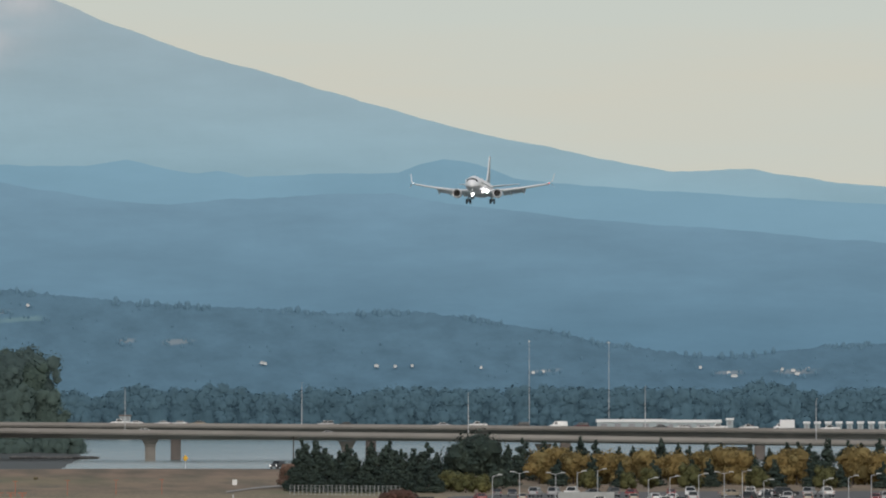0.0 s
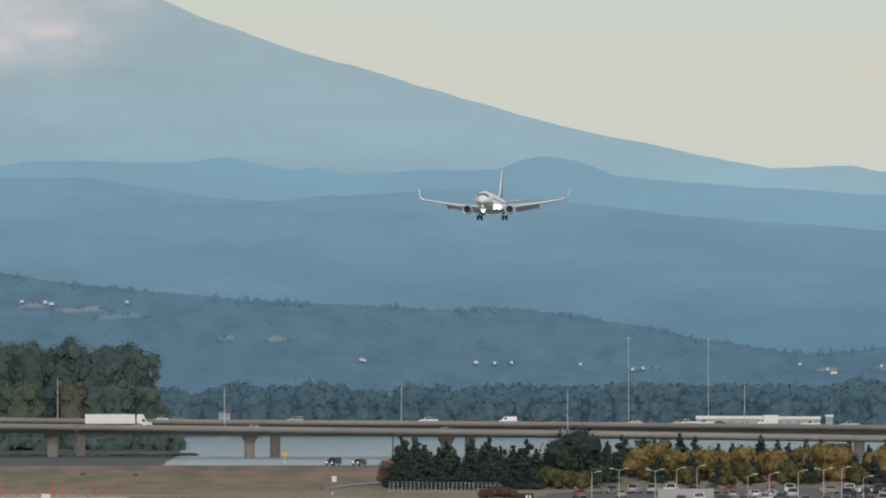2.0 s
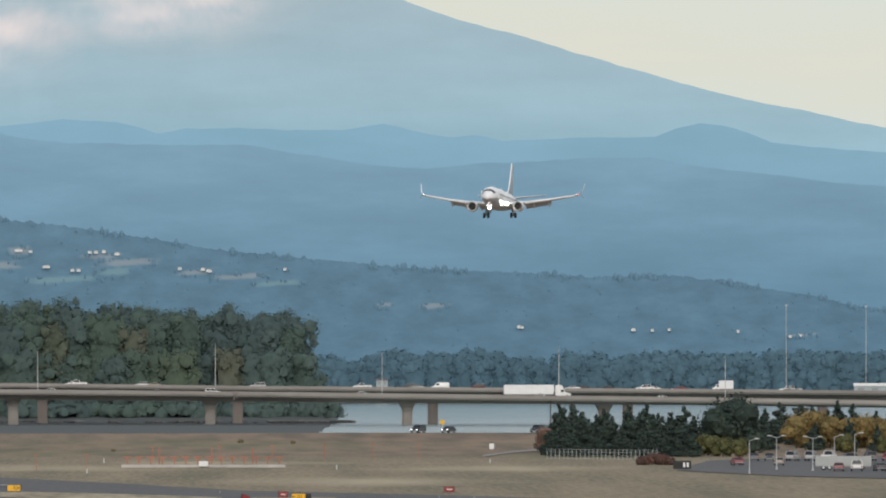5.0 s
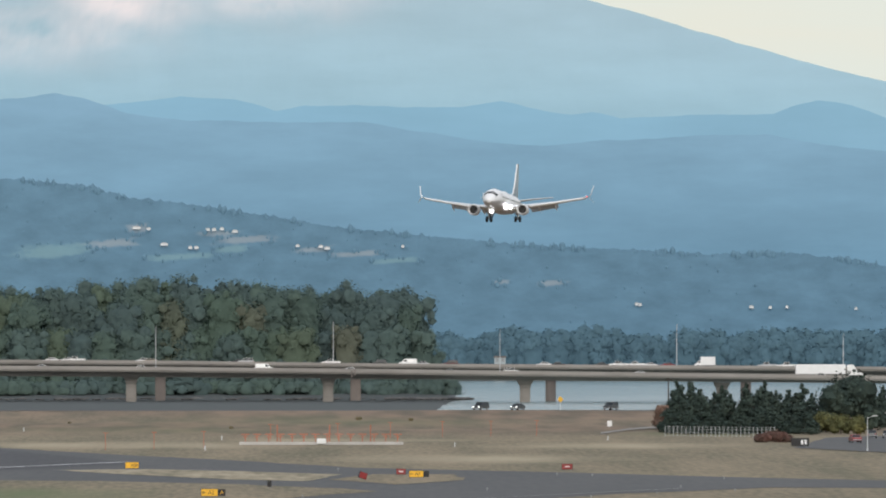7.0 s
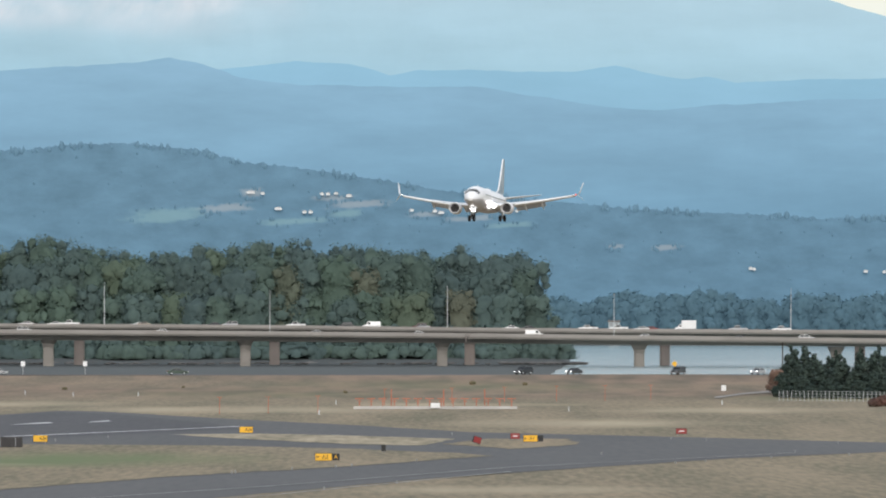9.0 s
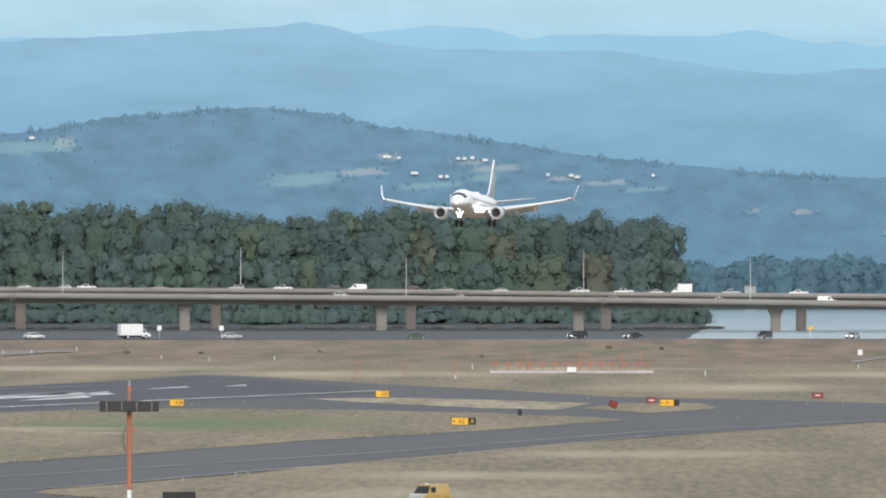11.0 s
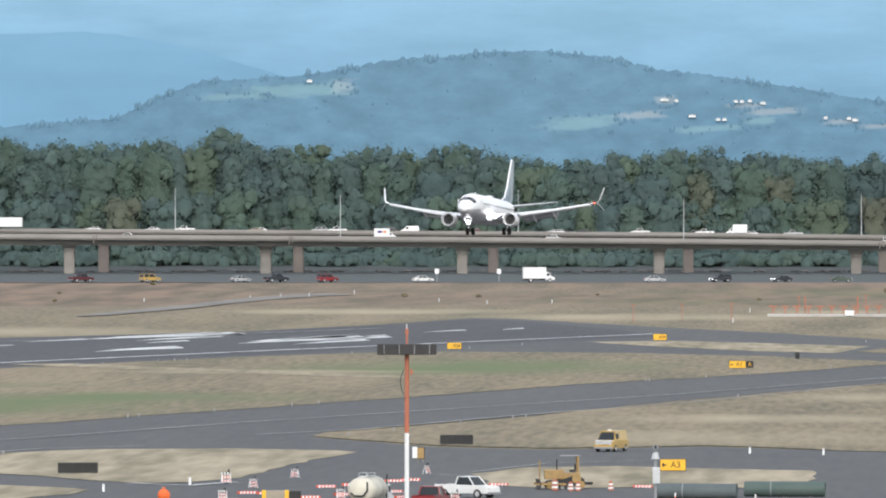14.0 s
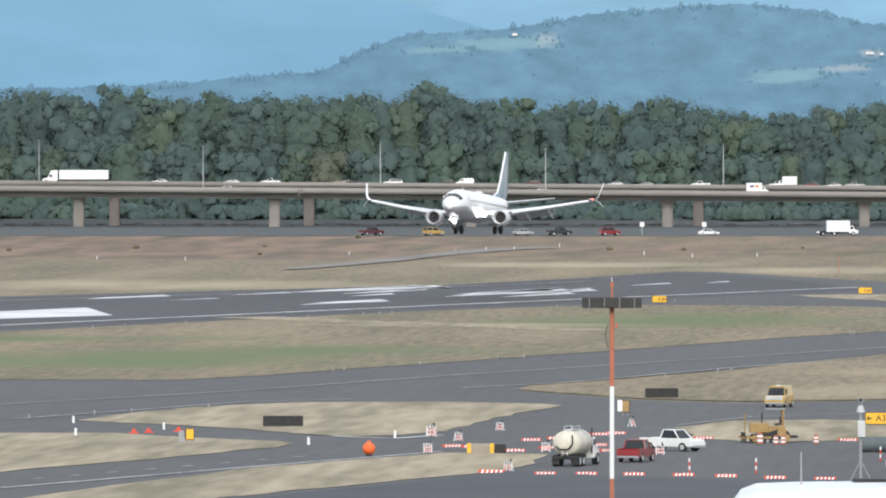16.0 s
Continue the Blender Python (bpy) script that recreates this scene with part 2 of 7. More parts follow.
M_SIGN = mat("sign_yellow", (0.80, 0.45, 0.03), (0.72, 0.40, 0.04), 0.5, scale=2)
M_YELLOW_PAINT = mat("machine_yellow", (0.38, 0.245, 0.095), (0.24, 0.165, 0.08), 0.5, scale=1.5, bump=0.05)
M_LAMP = mat("lit_lamp", (1.0, 0.97, 0.92), emit=4.0)
M_LANDING = mat("landing_light", (1.0, 0.97, 0.94), emit=20.0)
M_RED_LAMP = mat("red_lamp", (1.0, 0.12, 0.08), emit=4.0)

# ---- ground: airfield, levee with the river road, river bed, far bank; one sheet to the horizon ----
LEVEE = [(-9000, 0), (2170, 0), (2300, 0.35), (2420, 1.2), (2474, 2.0), (2502, 2.0), (2530, -5.5), (2560, -7.0), (9000, -7.0)]
RIVER = -2.0


def land(x, y):
    """Height of the ground."""
    z = ramp_of(LEVEE, y)
    if y > 2600:
        b = STRAIGHT + UNIT * math.atan2(x, y)
        r = math.hypot(x, y)
        edge = 2965 + 20 * noise.noise((b * 0.004, 3.1, 0)) + 12 * noise.noise((b * 0.03, 7.7, 0))
        side = 2066 + 39 * min(1, max(0, (r - 2950) / 430)) + 14 * noise.noise((r * 0.02, 1.0, 0))
        isl = min((r - edge) / 22, (side - b) / 30 * 1.0)          # the wooded island
        far = (r - 4440 - 12 * noise.noise((b * 0.005, 9.0, 0))) / 30
        isl = min(isl, 0.05 + max(0.0, (r - 3380) / 30))           # mud flats before the wooded bank, also standing in for the trees' dark reflection
        k = max(min(1, isl), min(1, far))
        if k > -1:
            z = max(z, RIVER - 1.2 + 2.0 * (k + 0.6) if isl >= far else RIVER - 1.2 + 2.4 * (k + 0.6))
    elif y > 300:
        z += 0.12 * noise.noise((x * 0.01, y * 0.01, 0)) * min(1, max(0, (y - 2120) / 100))
        if 2180 < y < 2472:
            z += 0.5 * noise.noise((x * 0.03, y * 0.02, 4.0)) * math.sin((y - 2180) / 292 * math.pi)
    return z


GREEN = [(-300, 655, 0, 500, 8), (120, 640, 480, 36, 14), (330, 630, 320, 30, 10), (560, 622, 300, 60, 9), (1230, 567, 260, 60, 12), (1100, 572, 220, 40, 9), (-100, 600, 500, 0, 6),
         (1560, 451, 260, 60, 7), (2560, 456, 150, 60, 6), (1900, 443, 330, 60, 6)]


def green_of(b, v):
    """How far the grass is still green in the watered or wet strips, by survey."""
    g = 0.0
    for cb, cv, wb, _, wv in GREEN:
        if wb:
            g = max(g, math.exp(-((b - cb) / wb) ** 2 - ((v - cv) / wv) ** 2))
    return g


# dry, bleached strips: bearing, depression, half width, half height
PALE = [(250, 504, 520, 10), (1000, 469, 330, 6), (1500, 479, 420, 7), (2150, 503, 300, 9), (2400, 480, 260, 6), (1650, 694, 330, 16), (1720, 660, 300, 9), (2000, 622, 320, 9), (1300, 640, 200, 8), (820, 576, 330, 4), (1900, 470, 240, 4)]


def pale_of(b, v):
    return max(math.exp(-((b - cb) / wb) ** 2 - ((v - cv) / wv) ** 2) for cb, cv, wb, wv in PALE)


def build_ground():
    fine = [radians(-6.2) + radians(12.4) * i / 330 for i in range(331)]
    coarse = [radians(6.2) + (radians(347.6)) * i / 60 for i in range(1, 60)]
    angles = fine + coarse
    ranges = [0.0, 60, 150, 300, 450, 560]
    v = LEVEL + EYE * UNIT / 560
    while v > LEVEL + EYE * UNIT / 2900:
        v -= 4.0 if v > 600 else 1.6
        ranges.append(EYE * UNIT / (v - LEVEL))
    r = ranges[-1]
    while r < 4990:
        r += 16 if r < 3700 or 3900 < r < 4340 else 8
        ranges.append(r)
    ranges += [5600, 7000, 9500]
    verts, faces, green = [], [], []
    for r in ranges[1:]:
        for a in angles:
            x, y = r * math.sin(a), r * math.cos(a)
            verts.append((x, y, land(x, y)))
            b = STRAIGHT + UNIT * (a if a < math.pi else a - 2 * math.pi)
            green.append(green_of(b, LEVEL + EYE * UNIT / max(r, 200)) if r < 2700 and abs(b - STRAIGHT) < 2600 else (0.0 if r > 3000 else 0.2))
    n = len(angles)
    for i in range(len(ranges) - 2):
        for j in range(n):
            k = (j + 1) % n
            faces.append((i * n + j, i * n + k, (i + 1) * n + k, (i + 1) * n + j))
    verts.append((0, 0, 0))
    green.append(0.0)
    c = len(verts) - 1
    faces += [(c, (j + 1) % n, j) for j in range(n)]
    m = mat("airfield_grass", (0.285, 0.226, 0.15), (0.142, 0.126, 0.08), 0.95, scale=1.1, big=0.07, bump=0.3, span=0.24, stretch=(1, 0.06, 1), detail=6.0)
    nd, lk = m.node_tree.nodes, m.node_tree.links
    p = nd["Principled BSDF"]
    src = p.inputs["Base Color"].links[0].from_socket
    at = nd.new("ShaderNodeAttribute")
    at.attribute_name = "green"
    nz = nd.new("ShaderNodeTexNoise")
    nz.inputs["Scale"].default_value, nz.inputs["Detail"].default_value, nz.inputs["Roughness"].default_value = 0.07, 8, 0.65
    co = nd.new("ShaderNodeTexCoord")
    mp = nd.new("ShaderNodeMapping")
    mp.inputs["Scale"].default_value = (1, 0.12, 1)
    lk.new(co.outputs["Object"], mp.inputs[0])
    lk.new(mp.outputs[0], nz.inputs["Vector"])
    ml = nd.new("ShaderNodeMath")
    ml.operation = "MULTIPLY"
    lk.new(at.outputs["Fac"], ml.inputs[0])
    lk.new(nz.outputs["Fac"], ml.inputs[1])
    rg = nd.new("ShaderNodeMapRange")
    rg.inputs["From Min"].default_value, rg.inputs["From Max"].default_value = 0.05, 0.46
    lk.new(ml.outputs[0], rg.inputs["Value"])
    mx = nd.new("ShaderNodeMix")
    mx.data_type = "RGBA"
    mx.inputs["B"].default_value = (0.135, 0.165, 0.075, 1)
    lk.new(src, mx.inputs["A"])
    lk.new(rg.outputs["Result"], mx.inputs["Factor"])
    at4 = nd.new("ShaderNodeAttribute")
    at4.attribute_name = "pale"
    ml4 = nd.new("ShaderNodeMath")
    ml4.operation = "MULTIPLY"
    lk.new(at4.outputs["Fac"], ml4.inputs[0])
    lk.new(nz.outputs["Fac"], ml4.inputs[1])
    rg4 = nd.new("ShaderNodeMapRange")
    rg4.inputs["From Min"].default_value, rg4.inputs["From Max"].default_value = 0.15, 0.6
    lk.new(ml4.outputs[0], rg4.inputs["Value"])
    mx4 = nd.new("ShaderNodeMix")
    mx4.data_type = "RGBA"
    mx4.inputs["B"].default_value = (0.40, 0.335, 0.23, 1)
    lk.new(rg4.outputs["Result"], mx4.inputs["Factor"])
    lk.new(mx.outputs["Result"], mx4.inputs["A"])
    at2 = nd.new("ShaderNodeAttribute")
    at2.attribute_name = "scrub"
    nz2 = nd.new("ShaderNodeTexNoise")
    nz2.inputs["Scale"].default_value, nz2.inputs["Detail"].default_value = 0.12, 9
    lk.new(mp.outputs[0], nz2.inputs["Vector"])
    rg2 = nd.new("ShaderNodeMapRange")
    rg2.inputs["From Min"].default_value, rg2.inputs["From Max"].default_value = 0.38, 0.66
    lk.new(nz2.outputs["Fac"], rg2.inputs["Value"])
    scrub = nd.new("ShaderNodeMix")
    scrub.data_type = "RGBA"
    scrub.inputs["A"].default_value, scrub.inputs["B"].default_value = (0.25, 0.172, 0.12, 1), (0.115, 0.093, 0.067, 1)
    lk.new(rg2.outputs["Result"], scrub.inputs["Factor"])
    mx2 = nd.new("ShaderNodeMix")
    mx2.data_type = "RGBA"
    lk.new(at2.outputs["Fac"], mx2.inputs["Factor"])
    lk.new(mx4.outputs["Result"], mx2.inputs["A"])
    lk.new(scrub.outputs["Result"], mx2.inputs["B"])
    # grey mud, its colour darkened to pass for trees reflected in water
    at3 = nd.new("ShaderNodeAttribute")
    at3.attribute_name = "mud_reflection"
    mx3 = nd.new("ShaderNodeMix")
    mx3.data_type = "RGBA"
    mx3.inputs["B"].default_value = (0.082, 0.092, 0.092, 1)
    lk.new(at3.outputs["Fac"], mx3.inputs["Factor"])
    lk.new(mx2.outputs["Result"], mx3.inputs["A"])
    lk.new(mx3.outputs["Result"], p.inputs["Base Color"])
    ob = raw("ground", verts, faces, m, smooth=True)
    lay = ob.data.attributes.new("green", "FLOAT", "POINT")
    lay.data.foreach_set("value", green)
    pale = []
    for v in verts:
        r = max(200.0, math.hypot(v[0], v[1]))
        pale.append(pale_of(STRAIGHT + UNIT * math.atan2(v[0], v[1]), LEVEL + EYE * UNIT / r) if r < 2700 and v[1] > 0 else 0.0)
    ob.data.attributes.new("pale", "FLOAT", "POINT").data.foreach_set("value", pale)
    mud_reflection = [1.0 if 2560 < math.hypot(v[0], v[1]) < 6000 and v[1] > 0 else 0.0 for v in verts]
    ob.data.attributes.new("mud_reflection", "FLOAT", "POINT").data.foreach_set("value", mud_reflection)
    sc = [max(0.0, min(1.0, (v[1] - 2115) / 100)) if math.hypot(v[0], v[1]) < 6000 and v[1] > 0 else 0.0 for v in verts]
    ob.data.attributes.new("scrub", "FLOAT", "POINT").data.foreach_set("value", [min(0.95, k * (0.7 + 0.4 * noise.noise((v[0] * 0.01, v[1] * 0.01, 0)) + (0.3 if v[0] < -130 else 0.0))) for k, v in zip(sc, verts)])
    tagged(ob, "flat airfield of dry straw-coloured grass with greener strips", "ground", kind="structure")


build_ground()

M_WATER = mat("river_water", (0.115, 0.165, 0.165), (0.23, 0.285, 0.275), 0.25, scale=0.03, big=0.008, bump=0.5, spec=0.5, stretch=(1, 0.6, 1), detail=6.0, span=0.2)
bm = bmesh.new()
for x0, x1, y0, y1 in ((-1300, 1300, 2505, 4460),):
    bm.faces.new([bm.verts.new(p) for p in ((x0, y0, RIVER), (x1, y0, RIVER), (x1, y1, RIVER), (x0, y1, RIVER))])
tagged(part("water", bm, M_WATER), "wide calm grey-blue river behind the levee", "river", kind="structure")

# ---- far hills and the volcano, distance haze put into colour and glow ----
HILL = [(-700, 190), (300, 150), (560, 128), (642, 90), (722, 63), (832, 57), (972, 41), (1062, 26), (1150, 19), (1252, 9), (1302, 7), (1380, 16), (1452, 25), (1525, 42), (1602, 49),
        (1720, 67), (1840, 86), (1960, 100), (2054, 111), (2214, 125), (2354, 132), (2554, 142), (2704, 139), (2780, 148), (2854, 161), (2960, 177), (3020, 195), (3160, 215),
        (3260, 217), (3360, 207), (3490, 197), (3700, 190), (4300, 200)]
SPUR = [(-700, 20), (100, -14), (272, -19), (472, -27), (572, -22), (672, -5), (772, 26), (900, 60), (1100, 110), (1300, 250), (4300, 290)]
RIDGE = [(-700, -60), (300, -85), (630, -97), (830, -107), (1130, -124), (1330, -134), (1396, -144), (1440, -135), (1510, -112), (1600, -98), (1800, -92), (1930, -94), (2040, -78), (2126, -61), (2254, -52),
         (2400, -62), (2546, -68), (2660, -69), (2740, -58), (2864, -40), (2954, -28), (3160, -13), (3528, 16), (4300, 70)]
KNOBS = [(-700, -90), (1100, -118), (1400, -112), (1496, -124), (1616, -140), (1716, -131), (1786, -111), (1836, -124), (1996, -119), (2126, -122), (2186, -130), (2256, -114), (2310, -106), (2345, -111), (2396, -100), (2560, -104),
         (2666, -107), (2700, -122), (2746, -133), (2806, -124), (2870, -98), (3000, -84), (3200, -70), (3528, -50), (4300, -20)]
CONE = [(-700, -60), (400, -150), (900, -300), (1200, -420), (1450, -560), (1640, -660), (1760, -640), (1900, -520), (1990, -455), (2060, -414), (2140, -378), (2310, -318), (2420, -286), (2640, -224), (2810, -178), (3000, -137), (3145, -112),
        (3200, -110), (3290, -114), (3360, -103), (3440, -90), (3528, -82), (4300, -40)]
# open ground on the hill: bearing, depression, half width, half height, stubble (1) or meadow (0)
CLEAR = [(885, 78, 95, 14, 0), (970, 70, 18, 13, 1), (780, 88, 60, 6, 0), (1390, 136, 62, 14, 0), (1495, 121, 40, 8, 1), (1728, 115, 46, 7, 1), (1540, 95, 18, 8, 1), (1705, 132, 30, 7, 0), (1690, 104, 30, 5, 1), (1850, 132, 30, 5, 1),
         (1620, 145, 60, 6, 0), (1930, 140, 45, 5, 1), (2000, 152, 40, 5, 0), (2275, 192, 20, 6, 1), (2185, 190, 14, 4, 1), (2925, 243, 24, 3, 1), (3250, 246, 26, 4, 1), (3370, 245, 30, 5, 1)]


def ridge(name, crest, base_v, r0, r1, material, rough, label, step=6, trees=0.0, rows=22):
    bs = list(range(-700, 4301, step))
    verts, faces, clear, mead = [], [], [], []
    for b in bs:
        near_b = [c for c in CLEAR if abs(c[0] - b) < c[2] * 1.6] if trees else []
        top = ramp_of(crest, b) + rough * noise.fractal((b * 0.006, r1 * 0.1, 0), 0.8, 2.1, 5)
        tuft = 0.0
        if trees:
            tall = max(0.0, noise.noise((b * 0.012, 8.0, 3.0)) + 0.25)
            tuft = trees * 0.5 * abs(noise.fractal((b * 0.035, r1, 2.0), 0.6, 2.0, 4)) + trees * 1.7 * tall * max(0, noise.noise((b * 0.08, 5.0, 1.0)) - 0.2)
        for i in range(rows + 3):
            k = min(i, rows) / rows
            v = base_v + (top - base_v) * (k if i <= rows + 1 else 0.55) - tuft * k ** 16
            rel = noise.fractal((b * 0.007, k * 3.0, r1), 0.9, 2.0, 5) * math.sin(min(1, k) * math.pi)
            r = r0 + (r1 - r0) * k + rel * (r1 - r0) * 0.03 + (14 if i > rows + 1 else 0)
            verts.append(tuple(sight(b, v, r)))
            c = g = 0.0
            for cb, cv, wb, wv, dry in near_b:
                if abs(v - cv) < wv * 1.7:
                    wob = 1 + 0.55 * noise.noise((b * 0.03, v * 0.15, 1.0)) + 0.25 * noise.noise((b * 0.11, v * 0.4, 6.0))
                    q = math.exp(-(((b - cb) / (wb * wob)) ** 6) - (((v - cv + (b - cb) * 0.05) / (wv * 0.8 * wob)) ** 6))
                    c, g = (max(c, q), g) if dry else (c, max(g, q))
            mead.append(g)
            clear.append(c)
    n = rows + 3
    for j in range(len(bs) - 1):
        for i in range(n - 1):
            if i == rows:
                continue
            faces.append((j * n + i, (j + 1) * n + i, (j + 1) * n + i + 1, j * n + i + 1))
    ob = raw(name, verts, faces, material, smooth=True)
    ob.data.attributes.new("clearing", "FLOAT", "POINT").data.foreach_set("value", clear)
    ob.data.attributes.new("meadow", "FLOAT", "POINT").data.foreach_set("value", mead)
    return tagged(ob, label, "hills", kind="structure")


# airlight of the haze is put into the slopes' colour and emission
M_HILL = haze_glow_mat("wooded_hill_haze", (0.074, 0.132, 0.178), (0.08, 0.14, 0.186), 20, 95, patch=(0.24, 0.25, 0.25), patch_amount=0.46, meadow=(0.15, 0.235, 0.24), glow=0.6, scale=0.07, tex=0.15, grain=(1, 0.3, 2.0))
M_SPUR = haze_glow_mat("spur_haze_blue", (0.102, 0.186, 0.258), (0.112, 0.198, 0.272), 60, 110, glow=0.6, scale=0.02, tex=0.06)
M_RIDGE = haze_glow_mat("ridge_haze_blue", (0.094, 0.173, 0.238), (0.15, 0.245, 0.32), 40, 120, glow=0.6, scale=0.022, tex=0.1)
M_KNOBS = haze_glow_mat("ridge_haze_pale", (0.15, 0.258, 0.335), (0.163, 0.278, 0.354), 60, 130, glow=0.6, scale=0.015, tex=0.06)
M_CONE = haze_glow_mat("volcano_haze", (0.20, 0.31, 0.365), (0.268, 0.336, 0.373), 95, 200, patch=(0.62, 0.53, 0.51), patch_amount=0.7, glow=0.6, scale=0.012, tex=0.09)
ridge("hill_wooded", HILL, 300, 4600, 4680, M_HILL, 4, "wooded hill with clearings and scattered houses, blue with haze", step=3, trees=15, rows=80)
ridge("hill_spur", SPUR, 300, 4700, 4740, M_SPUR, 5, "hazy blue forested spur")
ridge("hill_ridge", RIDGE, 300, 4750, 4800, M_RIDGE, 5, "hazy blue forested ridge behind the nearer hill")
ridge("hill_knobs", KNOBS, 300, 4815, 4850, M_KNOBS, 4, "ridge with small knobs, pale blue with painted haze")
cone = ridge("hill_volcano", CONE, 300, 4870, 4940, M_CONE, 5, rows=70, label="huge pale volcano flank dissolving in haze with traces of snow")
SNOW = [(1870, -345, 110, 40, 0.95), (1790, -325, 130, 45, 0.8), (1770, -298, 110, 28, 0.6), (1930, -350, 60, 22, 0.6), (1720, -330, 130, 45, 0.75), (1560, -290, 120, 40, 0.7), (1380, -250, 160, 45, 0.8), (1500, -310, 110, 40, 0.9), (1150, -235, 150, 30, 0.5), (1990, -420, 70, 40, 0.6), (1700, -420, 300, 60, 0.9)]
snow = []
for vtx in cone.data.vertices:
    b = STRAIGHT + UNIT * math.atan2(vtx.co.x, vtx.co.y)
    v = LEVEL + UNIT * (EYE - vtx.co.z) / math.hypot(vtx.co.x, vtx.co.y)
    q = 0.75 + 0.75 * noise.fractal((b * 0.007, v * 0.018, 3.0), 0.8, 2.1, 5)
    k = max(a * math.exp(-((b - cb) / wb) ** 2 - ((v - cv) / wv) ** 2) for cb, cv, wb, wv, a in SNOW)
    snow.append(max(0.0, min(1.0, k * max(0.0, q))))
cone.data.attributes["clearing"].data.foreach_set("value", snow)


# ---- woods ----
bm = bmesh.new()
bmesh.ops.create_icosphere(bm, subdivisions=2, radius=1)
BALL = np.array([tuple(v.co) for v in bm.verts])
BALL_FACES = [tuple(v.index for v in f.verts) for f in bm.faces]
bm.free()


def leaf_cloud(rng, lobes, size, count, shell=0.7, core=0.74):
    """Leaf clumps scattered in the outer shell of each lobe (centre, radii): bent quads round a core of twigs."""
    gen = np.random.default_rng(rng.randrange(1 << 30))
    vs, fs = [], []
    total = sum(l[1][0] * l[1][2] for l in lobes)
    for (c, rad) in lobes:
        i = len(vs)                       # the dense inside of the lobe
        bump = 1 + gen.uniform(-0.28, 0.22, len(BALL))
        vs += (np.array(c) + BALL * bump[:, None] * np.array(rad) * core).tolist()
        fs += [tuple(i + q for q in f) for f in BALL_FACES]
        n = max(6, int(count * rad[0] * rad[2] / total))
        d = gen.normal(size=(n, 3))
        d /= np.linalg.norm(d, axis=1)[:, None]
        k = shell + (1.12 - shell) * gen.random(n) + 0.2 * gen.random(n) * (gen.random(n) < 0.2)
        p = np.array(c) + d * np.array(rad) * k[:, None]
        nrm = d + gen.uniform(-0.38, 0.38, (n, 3)) + np.array((0, 0, 0.1))
        nrm /= np.linalg.norm(nrm, axis=1)[:, None]
        t = np.cross(nrm, gen.normal(size=(n, 3)))
        t /= np.linalg.norm(t, axis=1)[:, None]
        u = np.cross(nrm, t)
        s = (size * gen.uniform(0.55, 1.35, n))[:, None]
        quad = np.stack((p + t * s, p + u * s * 0.75 + nrm * s * 0.2, p - t * s, p - u * s * 0.75 + nrm * s * 0.15), axis=1).reshape(-1, 3)
        i = len(vs)
        vs += quad.tolist()
        fs += [(i + 4 * q, i + 4 * q + 1, i + 4 * q + 2, i + 4 * q + 3) for q in range(n)]
    return vs, fs


def lobes_of(rng, h, w, low=0.15, n=7, fine=1.0):
    """A broadleaf crown: one tall core and uneven side lobes."""
    out = [((0, 0, h * 0.5), (w * 0.38, w * 0.38, h * 0.36)), ((0, 0, h - w * 0.36), (w * 0.42, w * 0.42, w * 0.36))]
    for _ in range(n):
        a, z = rng.uniform(0, 6.283), rng.uniform(low + 0.1, 0.9)
        rr = w * rng.uniform(0.16, 0.32) * fine
        q = w * (0.42 if fine < 1 else 0.34) * (1.1 - 0.35 * z) * rng.uniform(0.7, 1.1)
        out.append(((math.cos(a) * q, math.sin(a) * q, min(z * h, h - rr * 0.9)), (rr, rr, rr * rng.uniform(0.75, 1.05))))
    return out


